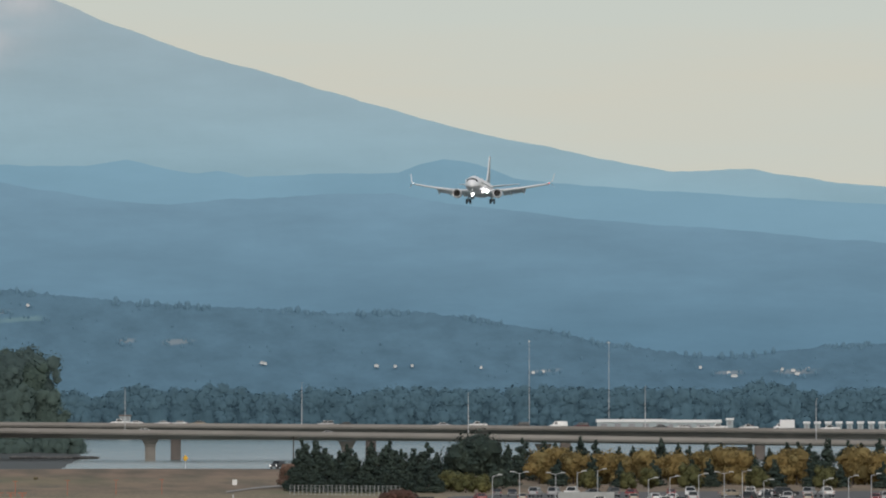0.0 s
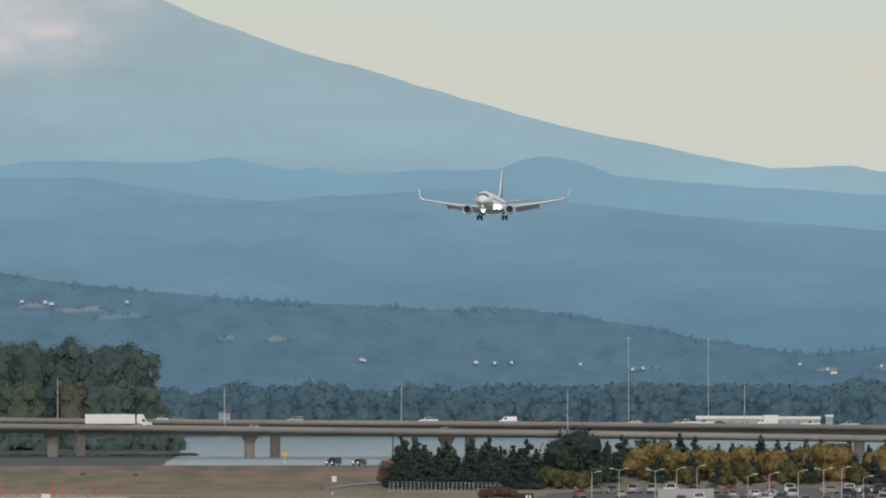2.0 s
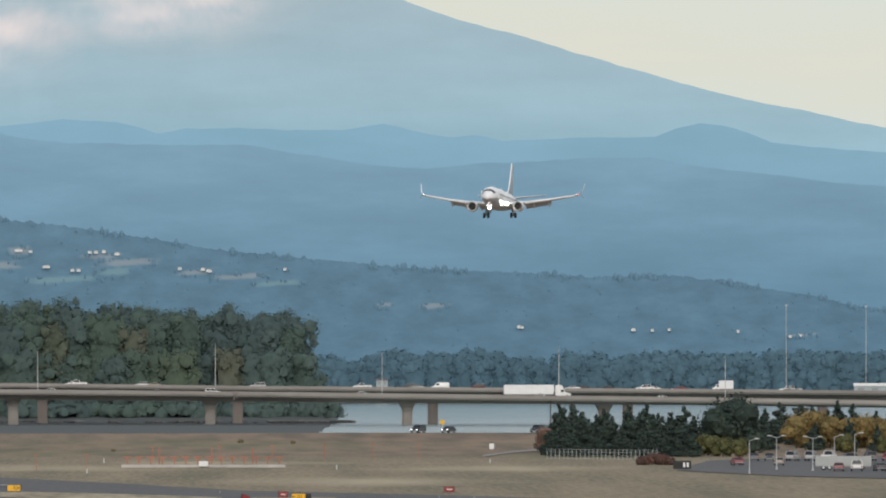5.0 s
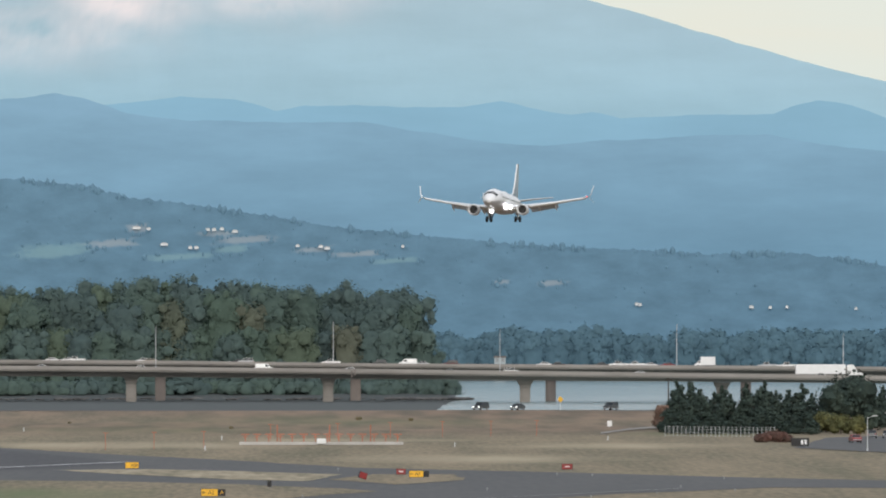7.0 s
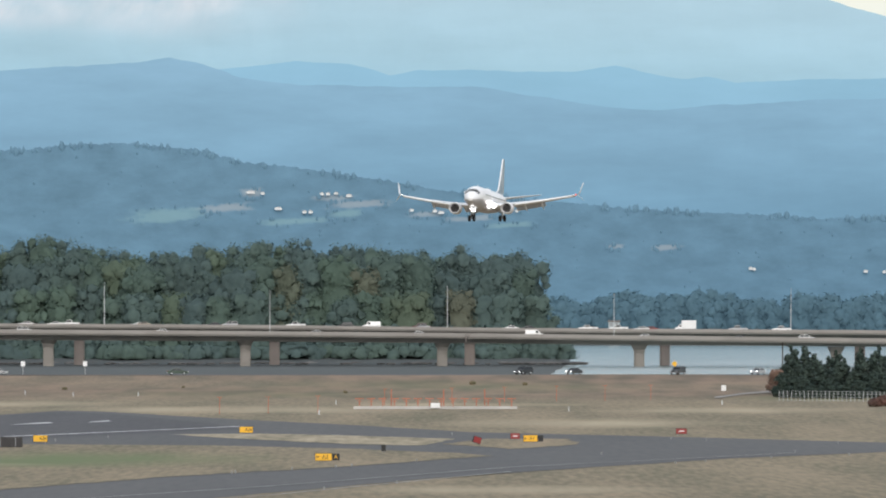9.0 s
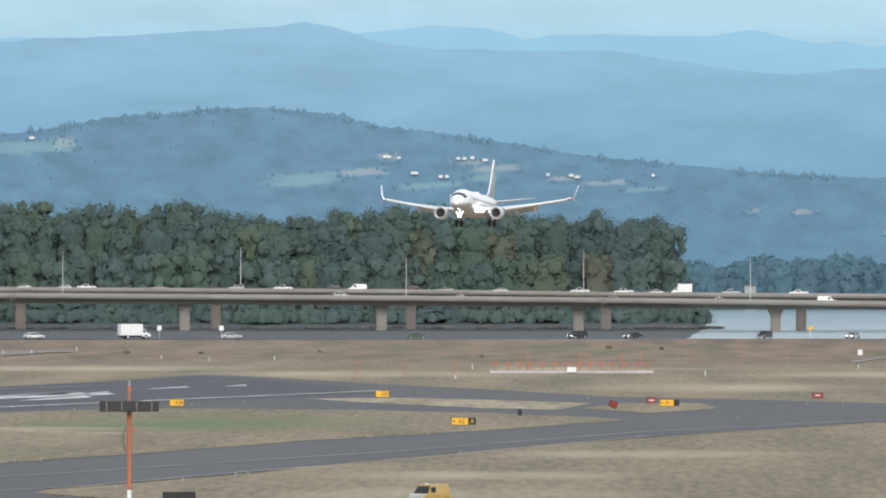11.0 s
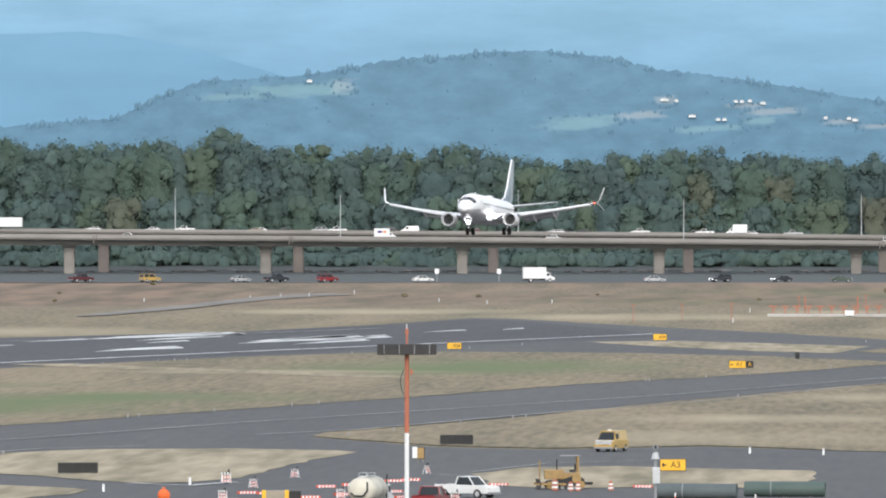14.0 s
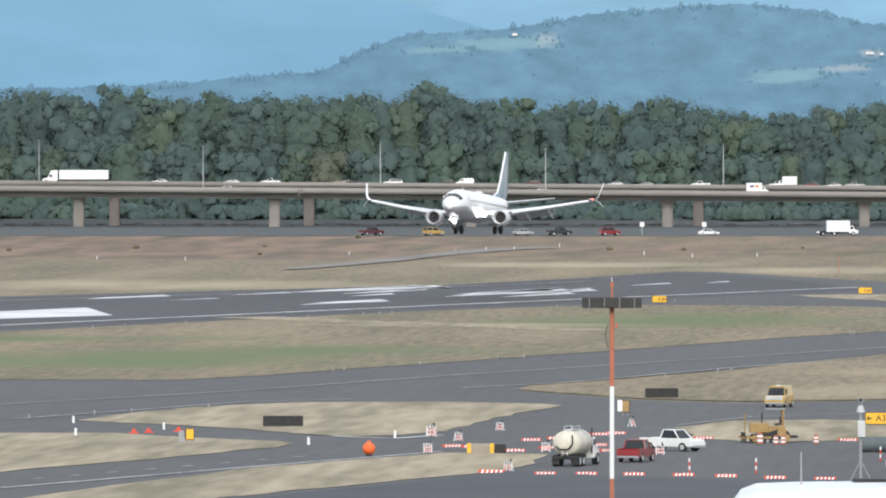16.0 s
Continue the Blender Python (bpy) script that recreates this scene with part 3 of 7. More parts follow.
def wood(name, rows, top_of, base_z, material, size, per_tree, label, width):
    """Many trees, joined; rows are (range, first bearing, last bearing, share of the height)."""
    rng = random.Random(name)
    gen = np.random.default_rng(len(name))
    pts, nrms, tints, quads, tris = [], [], [], [], []
    bm = bmesh.new()
    bmesh.ops.create_icosphere(bm, subdivisions=1, radius=1)
    knot = np.array([tuple(v.co) for v in bm.verts])
    ball_faces = np.array([tuple(v.index for v in f.verts) for f in bm.faces])
    bm.free()
    count = 0
    for r, b0, b1, scale_h in rows:
        b = b0
        while b < b1:
            step = width * rng.uniform(0.5, 1.0) * UNIT / r
            top = EYE - r * (top_of(b) - LEVEL) / UNIT
            h = (top - base_z) * scale_h * rng.uniform(0.84, 1.02)
            w = width * rng.uniform(1.1, 1.75)
            tint = rng.random() if scale_h > 0.4 else 0.75 * rng.random()
            foot = spot(b, r + rng.uniform(-8, 8), base_z)
            foot = np.array((foot.x, foot.y, base_z))
            lobes = [((0, 0, h * 0.46), (w * 0.44, w * 0.44, h * 0.48)), ((0, 0, h * 0.76), (w * 0.4, w * 0.4, h * 0.22))]
            for _ in range(28):                  # boughs, longer upright than wide
                a, z = rng.uniform(0, 6.283), rng.uniform(0.12, 0.93)
                rr = w * rng.uniform(0.08, 0.19)
                q = w * 0.4 * (1.1 - 0.45 * z ** 3) * rng.uniform(0.7, 1.05)
                tall = rr * rng.uniform(0.8, 1.3)
                lobes.append(((math.cos(a) * q, math.sin(a) * q, min(z * h, h - tall * 0.85)), (rr, rr, tall)))
            total = sum(l[1][0] * l[1][2] for l in lobes)
            for c, rad in lobes:
                c, rad = np.array(c), np.array(rad)
                n = max(6, int(per_tree * min(1.0, scale_h + 0.1) * rad[0] * rad[2] / total))
                d = gen.normal(size=(n, 3))
                d /= np.linalg.norm(d, axis=1)[:, None]
                k = 0.74 + 0.3 * gen.random(n)
                p = c + d * rad * k[:, None]
                face = d + gen.uniform(-0.55, 0.55, (n, 3)) + np.array((0, 0, 0.15))
                face /= np.linalg.norm(face, axis=1)[:, None]
                t = np.cross(face, gen.normal(size=(n, 3)))
                t /= np.linalg.norm(t, axis=1)[:, None]
                u = np.cross(face, t)
                s = (size * gen.uniform(0.5, 1.4, n))[:, None]
                quad = np.stack((p + t * s, p + u * s * 0.75, p - t * s, p - u * s * 0.75), axis=1).reshape(-1, 3)
                ball = c + knot * (1 + gen.uniform(-0.2, 0.15, len(knot)))[:, None] * rad * 0.78
                for cloud, lobe_dir in ((quad, np.repeat(d, 4, axis=0)), (ball, knot)):
                    whole = cloud * np.array((2.0 / w, 2.0 / w, 0.8 / h)) - np.array((0, 0, 0.3))
                    nn = lobe_dir * 0.4 + whole * 0.3 + np.array((0, -0.15, 0.4))
                    nrms.append(nn / np.linalg.norm(nn, axis=1)[:, None])
                    world = cloud + foot
                    world[:, 2] = np.maximum(world[:, 2], base_z)
                    pts.append(world)
                    tints.append(np.full(len(cloud), tint))
                quads.append(np.arange(count, count + 4 * n).reshape(-1, 4))
                tris.append(ball_faces + count + 4 * n)
                count += 4 * n + len(knot)
            b += step
    pts, nrms, quads, tris = np.concatenate(pts), np.concatenate(nrms), np.concatenate(quads), np.concatenate(tris)
    me = bpy.data.meshes.new(name)
    me.vertices.add(len(pts))
    me.vertices.foreach_set("co", pts.astype(np.float32).ravel())
    me.loops.add(quads.size + tris.size)
    me.loops.foreach_set("vertex_index", np.concatenate((quads.ravel(), tris.ravel())).astype(np.int32))
    me.polygons.add(len(quads) + len(tris))
    me.polygons.foreach_set("loop_start", np.concatenate((np.arange(len(quads)) * 4, quads.size + np.arange(len(tris)) * 3)).astype(np.int32))
    me.polygons.foreach_set("use_smooth", np.ones(len(quads) + len(tris), dtype=bool))
    me.update(calc_edges=True)
    me.attributes.new("tint", "FLOAT", "POINT").data.foreach_set("value", np.concatenate(tints).astype(np.float32))
    me.normals_split_custom_set_from_vertices(nrms.tolist())
    me.materials.append(material)
    return tagged(new(name, me), label, "woods", kind="stuff")


CANOPY = [(-700, 140), (0, 136), (20, 127), (60, 150), (130, 142), (200, 134), (300, 150), (400, 149), (500, 154), (600, 150), (680, 144), (700, 134), (740, 126), (780, 134), (820, 155), (930, 167), (1030, 163), (1140, 158), (1250, 170), (1370, 174),
          (1460, 172), (1580, 166), (1700, 166), (1830, 175), (1930, 178), (2010, 178), (2045, 186), (2062, 215), (2080, 300)]
wood("island_woods", [(3410, -500, 2090, 0.13), (3416, -500, 2078, 0.3), (3426, -500, 2064, 0.6), (3436, -500, 2058, 0.9), (3450, -500, 2052, 0.98), (3466, -500, 2046, 1.0)],
     lambda b: ramp_of(CANOPY, b), -0.6, M_LEAF, 0.38, 3000, "tall dense dark green cottonwood forest along the island shore", 10.5)
# far trees emit no light: blue colour and glow stand for haze
M_LEAF_FAR = haze_glow_mat("far_leaves_haze", (0.056, 0.098, 0.125), (0.062, 0.108, 0.135), 0, 22, glow=0.5, scale=0.08, tex=0.16, grain=(1, 0.5, 0.8))
FAR_TOP = [(1900, 276), (2090, 276), (2200, 268), (2330, 264), (2450, 272), (2560, 262), (2700, 268), (2900, 262), (3100, 264), (3300, 256), (3450, 268), (3560, 262), (4200, 262)]
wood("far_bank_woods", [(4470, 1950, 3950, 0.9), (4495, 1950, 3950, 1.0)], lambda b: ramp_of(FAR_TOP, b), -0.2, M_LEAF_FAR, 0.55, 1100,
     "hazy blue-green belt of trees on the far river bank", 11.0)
bm = bmesh.new()
rng = random.Random(5)
for i in range(420):                       # driftwood and stones on the island's point and shore
    b = rng.uniform(1985, 2128) if i < 150 else rng.uniform(-300, 2080)
    r = 3380 + rng.uniform(-12, 12)
    s = rng.uniform(0.4, 1.3)
    p = spot(b, r, RIVER + 0.3)
    bmesh.ops.create_icosphere(bm, subdivisions=1, radius=s, matrix=Matrix.Translation(p) @ Matrix.Diagonal((2.2, 1.2, 0.5, 1)))
tagged(part("shore_stones", bm, mat("shore_stone", (0.16, 0.15, 0.14), (0.09, 0.085, 0.08), 0.9, scale=0.5, island=0.4)), "grey stones and driftwood along the island shore", "stones", kind="stuff")

# ---- the twin road bridge over the river ----
NEAR_Y, FAR_Y = 3300.0, 3345.0
NEAR_RAIL = [(-700, 324), (0, 329), (784, 334.5), (1568, 340), (1960, 344), (2744, 354), (3528, 367), (4300, 380)]
NEAR_SOFFIT = [(-700, 345), (0, 349), (784, 353.5), (1568, 358), (1960, 361.5), (2744, 368), (3528, 378), (4300, 390)]
FAR_RAIL = [(-700, 316), (0, 320), (784, 324.5), (1568, 329), (1960, 334), (2744, 339), (3528, 347), (4300, 355)]


def at_bridge(b, v, y):
    return ((b - STRAIGHT) / UNIT * y, y, EYE - y * (v - LEVEL) / UNIT)


def deck_z(b, far):
    """Road level of the bridge."""
    return (at_bridge(b, ramp_of(FAR_RAIL, b), FAR_Y)[2] - 0.75) if far else (at_bridge(b, ramp_of(NEAR_RAIL, b), NEAR_Y)[2] - 0.95)


def build_bridge():
    top = thing("road_bridge", pose(0, 0, 0), "long twin concrete road bridge with light grey girders over the river", "bridge")
    bs = list(range(-2800, 4401, 40))
    for far in (False, True):
        y0 = FAR_Y if far else NEAR_Y
        rings = []
        for b in bs:
            x = (b - STRAIGHT) / UNIT * y0
            z = deck_z(b, far)
            zb = z - 2.2 if far else at_bridge(b, ramp_of(NEAR_SOFFIT, b), NEAR_Y)[2]
            zb = min(zb, z - 0.9)
            rings.append([(x, y0 - 9, z - 0.55), (x, y0 - 9.3, z), (x, y0 + 9.3, z), (x, y0 + 9, z - 0.55), (x, y0 + 5.5, z - 0.75), (x, y0 + 4.6, zb), (x, y0 - 4.6, zb), (x, y0 - 5.5, z - 0.75)])
        part("girder", loft(bmesh.new(), rings), M_CONCRETE, top)
        for side in (-1, 1):
            rr = []
            for b in bs:
                x = (b - STRAIGHT) / UNIT * y0
                z = deck_z(b, far)
                yy = y0 + side * 9.1
                hgt = 0.95 if not far else 0.75
                rr.append([(x, yy - 0.25, z + 0.01), (x, yy - 0.12, z + hgt), (x, yy + 0.12, z + hgt), (x, yy + 0.25, z + 0.01)])
            part("parapet", loft(bmesh.new(), rr), M_CONCRETE, top)
        rr = [[((b - STRAIGHT) / UNIT * y0, y0 + s * 8.7, deck_z(b, far) + 0.02) for s in (-1, 1)] for b in bs]
        part("roadway", loft(bmesh.new(), rr, close=False), M_ASPHALT, top)
        for k in range(-8, 12):
            b = (200 + 345.3 * k) if far else (136 + 348.4 * k)
            x = (b - STRAIGHT) / UNIT * y0
            zt = deck_z(b, far) - (2.1 if far else 2.0)
            w = 1.5
            prof = [(-8.0, 1.0), (zt - 2.2, 1.0), (zt - 1.2, 1.12), (zt - 0.4, 1.45), (zt + 0.4, 1.7)]
            rings = [[(x - w * s, y0 - 2.0 * s, z), (x + w * s, y0 - 2.0 * s, z), (x + w * s, y0 + 2.0 * s, z), (x - w * s, y0 + 2.0 * s, z)] for z, s in prof]
            bm = loft(bmesh.new(), rings)
            bmesh.ops.bevel(bm, geom=[e for e in bm.edges if abs((e.verts[0].co - e.verts[1].co).z) > 0.5], offset=0.5, segments=2, affect="EDGES")
            # far piers get darker concrete: their shade is put into the colour
            part("pier", bm, M_CONCRETE_DARK if far else M_CONCRETE, top)
    for b in (836, 1879, 490):                # expansion joints with drain pipes on the girder's face
        x, z = (b + 46 - STRAIGHT) / UNIT * NEAR_Y, deck_z(b, False)
        bm = box(bmesh.new(), (x, NEAR_Y - 9.5, z - 0.1), (0.35, 0.4, 1.8), 0.05)
        tube(bm, (x - 0.9, NEAR_Y - 9.5, z + 0.6), (x - 0.9, NEAR_Y - 9.5, z - 1.6), 0.18)
        part("expansion_joint", bm, M_CONCRETE_DARK, top)


build_bridge()


def lamp_post(name, h, arm, label, material, group, r=0.14):
    top = thing(name, pose(0, 0, 0), label, "lamp post", group)
    part("pole", tube(tube(bmesh.new(), (0, 0, 0), (0, 0, 0.5), r * 1.8), (0, 0, 0.4), (0, 0, h), r, r * 0.55), material, top)
    bm = bmesh.new()
    for s in arm:
        tube(bm, (0, 0, h - 0.1), (s, 0, h + 0.25), r * 0.5)
    part("arm", bm, material, top)
    for s in arm:
        bm = box(bmesh.new(), (s * 1.15, 0, h + 0.26), (0.8, 0.34, 0.16), 0.05)
        part("lamp_head", bm, material, top)
    return top


post = lamp_post("bridge_lamp", 12.6, (1.6,), "tall thin steel lamp post on the bridge", M_STEEL, "lamp posts along the bridge", 0.14)
lamps = [(65, 1), (357, 0), (672, 1), (965, 0), (1280, 1), (1573, 0), (1887, 1), (2182, 0), (2495, 1), (2790, 0), (3104, 1), (3408, 0)]
for i, (b, far) in enumerate(lamps):
    y = (FAR_Y + 8.3) if far else (NEAR_Y + 8.3)
    m = Matrix.Translation(((b - STRAIGHT) / UNIT * y, y, deck_z(b, far) - 0.02)) @ pose(0, 0, 0, 0, 0, -90)
    if i == 0:
        post.matrix_basis = m
    else:
        copy_thing(post, m)

# ---- airfield pavements ----
sheet("taxiway", [(-700, 550), (0, 525), (784, 505), (1040, 492), (1200, 481), (1270, 482), (1530, 497), (1730, 507), (1930, 519), (2198, 525), (2663, 537), (3100, 546), (3500, 552),
                  (3500, 556), (2663, 554), (2395, 565), (2195, 578), (1895, 598), (1475, 635), (1278, 656), (945, 682), (918, 692), (1128, 709), (1321, 714), (1600, 709), (2300, 729),
                  (2300, 905), (1500, 990), (0, 990), (-700, 990)], M_ASPHALT, 0.03, "worn grey asphalt taxiways and service roads", "taxiway", 1.2)
sheet("runway", [(-700, 551), (0, 526.5), (784, 506), (1040, 493), (1195, 483), (1290, 486), (1480, 505), (1523, 514), (784, 547), (0, 584), (-700, 619)], M_RUNWAY, 0.05, "dark asphalt runway with white touchdown markings", "runway", 1.0)
ISLANDS = [
    ("grass_infield", [(-700, 622), (0, 588), (784, 550), (1095, 540), (1475, 543), (1700, 548), (1895, 556), (1965, 561), (1875, 568), (1695, 581), (1395, 598), (1095, 621), (783, 643), (430, 668), (317, 674), (0, 673), (-700, 700)], "wide strip of dry grass with green streaks beside the runway"),
    ("grass_wedge", [(1395, 523), (1560, 522), (1700, 525), (1900, 531), (1840, 543), (1700, 540), (1500, 530)], "narrow tongue of pale dry grass between taxiways"),
    ("grass_patch", [(1880, 540), (1960, 531), (2100, 531), (2125, 541), (2000, 549)], "small dry grass patch with taxiway signs"),
    ("grass_verge", [(3500, 557), (2663, 556), (2395, 568), (2195, 581), (1895, 601), (1475, 638), (1278, 658), (945, 684), (921, 691), (1128, 707), (1321, 712), (1600, 707), (2800, 745), (2800, 600), (3500, 575)], "broad verge of dry grass below the taxiway"),
    ("grass_island", [(129, 745), (322, 723), (527, 713), (783, 712), (960, 716), (988, 719), (900, 737), (784, 764), (700, 772), (607, 774), (376, 757)], "pale dry grass island between service roads"),
    ("grass_corner", [(-700, 750), (0, 767), (200, 768), (322, 775), (500, 783), (527, 786), (484, 793), (269, 815), (0, 836), (-700, 900)], "pale dry grass corner beside a service road"),
    ("grass_margin", [(-200, 930), (54, 882), (430, 832), (784, 803), (965, 806), (940, 822), (913, 829), (783, 846), (591, 864), (387, 882), (200, 910)], "pale dry grass margin above the apron"),
    ("grass_plot", [(1200, 758), (1300, 746), (1450, 744), (1800, 752), (1800, 785), (1567, 779), (1330, 784), (1230, 776)], "bare dry grass plot by the works area")]


def build_islands():
    src = bpy.data.materials["airfield_grass"]
    pale = mat("pale_dry_grass", (0.43, 0.36, 0.255), (0.20, 0.175, 0.115), 0.95, scale=0.6, big=0.12, bump=0.3, span=0.24, stretch=(1, 0.08, 1), detail=9.0)
    for name, pts, label in ISLANDS:
        ring = [on_ground(b, v) for b, v in pts]
        rng = random.Random(name)
        out = []
        for a, b in zip(ring, ring[1:] + ring[:1]):
            k = max(1, int((b - a).length / 7))
            for i in range(k):
                p = a.lerp(b, i / k)
                out.append((p.x + rng.uniform(-0.5, 0.5), p.y + rng.uniform(-1.2, 1.2), 0.07))
        bm = bmesh.new()
        f = bm.faces.new([bm.verts.new(p) for p in out])
        f.normal_update()
        if f.normal.z < 0:
            f.normal_flip()
        bmesh.ops.triangulate(bm, faces=bm.faces)
        xs = [p[0] for p in out]
        ys = [p[1] for p in out]
        for lo, hi, ax in ((min(xs), max(xs), 0), (min(ys), max(ys), 1)):
            c = lo + 8
            while c < hi:
                co, no = [0, 0, 0], [0, 0, 0]
                co[ax], no[ax] = c, 1
                bmesh.ops.bisect_plane(bm, geom=bm.verts[:] + bm.edges[:] + bm.faces[:], plane_co=co, plane_no=no)
                c += 10 if ax == 0 else 16
        ob = part(name, bm, pale if name in ("grass_island", "grass_corner", "grass_margin", "grass_plot", "grass_wedge") else src)
        g, dry = [], []
        for vtx in ob.data.vertices:
            r = math.hypot(vtx.co.x, vtx.co.y)
            g.append(green_of(STRAIGHT + UNIT * math.atan2(vtx.co.x, vtx.co.y), LEVEL + EYE * UNIT / r))
            dry.append(pale_of(STRAIGHT + UNIT * math.atan2(vtx.co.x, vtx.co.y), LEVEL + EYE * UNIT / r))
        ob.data.attributes.new("green", "FLOAT", "POINT").data.foreach_set("value", g)
        ob.data.attributes.new("pale", "FLOAT", "POINT").data.foreach_set("value", dry)
        tagged(ob, label, "grass", kind="structure")


build_islands()
sheet("apron", [(-700, 985), (387, 888), (591, 868), (783, 850), (913, 834), (1100, 845), (1300, 850), (1700, 850), (1700, 1500), (-700, 1500)], mat("dark_apron", (0.048, 0.052, 0.06), (0.068, 0.072, 0.078), 0.75, scale=0.1, big=0.03),
      0.06, "dark smooth asphalt apron", "apron")
rr = [[tuple(on_land(b, v, 0.15)), tuple(on_land(b, v + w, 0.15))] for b, v, w in ((500, 477, 2), (545, 472, 5), (620, 465, 6), (700, 457, 7), (760, 450, 7), (820, 444, 7), (880, 440, 6), (940, 438, 4), (985, 439, 2))]
tagged(part("road_perimeter", loft(bmesh.new(), rr, close=False), mat("gravel_road", (0.26, 0.235, 0.21), (0.18, 0.165, 0.15), 0.9, scale=0.3)), "curved grey perimeter road climbing the levee", "road", kind="structure")


def stripe(name, pts, width, material, z, label):
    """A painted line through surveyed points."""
    ps = [on_ground(b, v, z) for b, v in pts]
    rings = []
    for i, p in enumerate(ps):
        d = (ps[min(i + 1, len(ps) - 1)] - ps[max(i - 1, 0)]).normalized()
        s = Vector((-d.y, d.x, 0)) * width / 2
        rings.append([tuple(p - s), tuple(p + s)])
    return tagged(part(name, loft(bmesh.new(), rings, close=False), material), label, "road marking", kind="structure")


for pts, w, m in (([(-600, 602), (0, 575.5), (784, 540), (1523, 508)], 1.4, M_PAINT), ([(-600, 553), (0, 532), (784, 508), (1039, 498)], 1.0, M_PAINT_THIN),
                  ([(0, 715), (430, 691), (784, 665), (1568, 614), (2000, 580), (2500, 555)], 0.5, M_PAINT_THIN), ([(20, 741), (200, 728), (430, 711), (620, 706)], 0.5, M_PAINT_THIN),
                  ([(816, 686), (1000, 677), (1278, 652), (1568, 630), (2000, 588)], 0.5, M_PAINT_THIN), ([(0, 863), (430, 827), (783, 799)], 0.3, M_PAINT),
                  ([(1395, 523), (1560, 520), (1700, 523)], 0.8, M_PAINT_THIN), ([(590, 772), (700, 776), (780, 770)], 0.8, M_PAINT),
                  ([(1200, 752), (1330, 737), (1568, 730)], 0.3, M_PAINT_THIN), ([(1140, 757), (1250, 762)], 0.4, M_PAINT_THIN)):
    stripe("trim_line", pts, w, m, 0.11, "painted pavement line")
for b0, v0, b1, v1, t in ((-260, 574, 200, 560, 15), (530, 541.5, 690, 535, 4.5), (510, 519.5, 800, 511, 5), (600, 522, 760, 515, 3), (784, 527, 1015, 517, 6), (850, 520, 1000, 513, 2), (150, 531, 305, 526, 3),
                          (1112, 507, 1190, 503.5, 1.6), (1250, 502.5, 1292, 500.5, 1.6), (900, 523, 1060, 516, 3), (280, 534, 390, 530, 1.2), (700, 516, 800, 511, 3), (990, 515, 1050, 512, 1.2), (800, 523, 980, 515.5, 3.5), (880, 528, 1020, 521.5, 3), (560, 515, 760, 508.5, 2.2), (620, 526, 700, 522.5, 2), (400, 524, 520, 520, 1.6)):
    a = [on_ground(b0, v0, 0), on_ground(b1, v1, 0), on_ground(b1 - (b1 - b0) * 0.1, v1 - t * 0.95, 0), on_ground(b0 + (b1 - b0) * 0.22, v0 - t * 0.95, 0)]
    bm = bmesh.new()
    f = bm.faces.new([bm.verts.new((p.x, p.y, 0.12)) for p in a])
    f.normal_update()
    if f.normal.z < 0:
        f.normal_flip()
    tagged(part("trim_marking", bm, M_PAINT), "white painted runway marking, partly worn", "runway marking", kind="structure")
stripe("trim_track", [(430, 561), (550, 566), (750, 573), (900, 579), (1060, 585)], 9.0, bpy.data.materials["pale_dry_grass"], 0.1, "pale worn track across the grass")
for i in range(8):
    b = 60 + i * 66
    stripe("trim_dash", [(b, 847 - (b - 60) * 0.083), (b + 16, 845.7 - (b - 60) * 0.083)], 0.4, M_PAINT_THIN, 0.11, "short white road dash")
# the river road on the levee
bm = bmesh.new()
loft(bm, [[(x, 2476, 2.05), (x, 2500, 2.05)] for x in range(-700, 701, 50)], close=False)
tagged(part("road", bm, M_ASPHALT), "grey river road along the top of the levee", "road", kind="structure")

# ---- the airliner; its origin lies midway between the engine inlets, x to the nose ----
M_HULL = mat("airliner_white", (0.87, 0.87, 0.88), (0.82, 0.82, 0.84), 0.28, scale=0.3, spec=0.5)
M_BELLY = mat("airliner_grey", (0.50, 0.49, 0.51), (0.43, 0.42, 0.44), 0.35, scale=0.4, spec=0.5)
M_WING = mat("wing_grey", (0.74, 0.75, 0.77), (0.66, 0.67, 0.69), 0.4, scale=0.5, spec=0.5)
M_NACELLE = mat("nacelle_paint", (0.76, 0.75, 0.77), (0.68, 0.67, 0.69), 0.3, scale=0.5, spec=0.5)
M_LIP = mat("polished_metal", (0.72, 0.72, 0.73), (0.62, 0.62, 0.63), 0.3, metal=0.6, scale=2)
M_FIN = mat("tail_livery", (0.10, 0.16, 0.21), (0.34, 0.40, 0.44), 0.4, scale=0.5, big=0.22, spec=0.5)
NOSE = 11.6          # inlet to nose tip
MID = 1.75           # fuselage centre above the engines


def airfoil(le, chord, thick, z, y, droop=0.0):
    """Section at span y: leading edge x, chord to the tail, points round the profile."""
    pts = []
    for c, t in ((0, 0), (0.05, 0.55), (0.2, 0.95), (0.4, 1.0), (0.7, 0.6), (1.0, 0.06)):
        pts.append((le - c * chord, y, z + t * thick * 0.55 - c * droop))
    for c, t in ((1.0, 0.0), (0.7, 0.35), (0.4, 0.75), (0.2, 0.75), (0.05, 0.4)):
        pts.append((le - c * chord, y, z - t * thick * 0.45 - c * droop))
    return pts


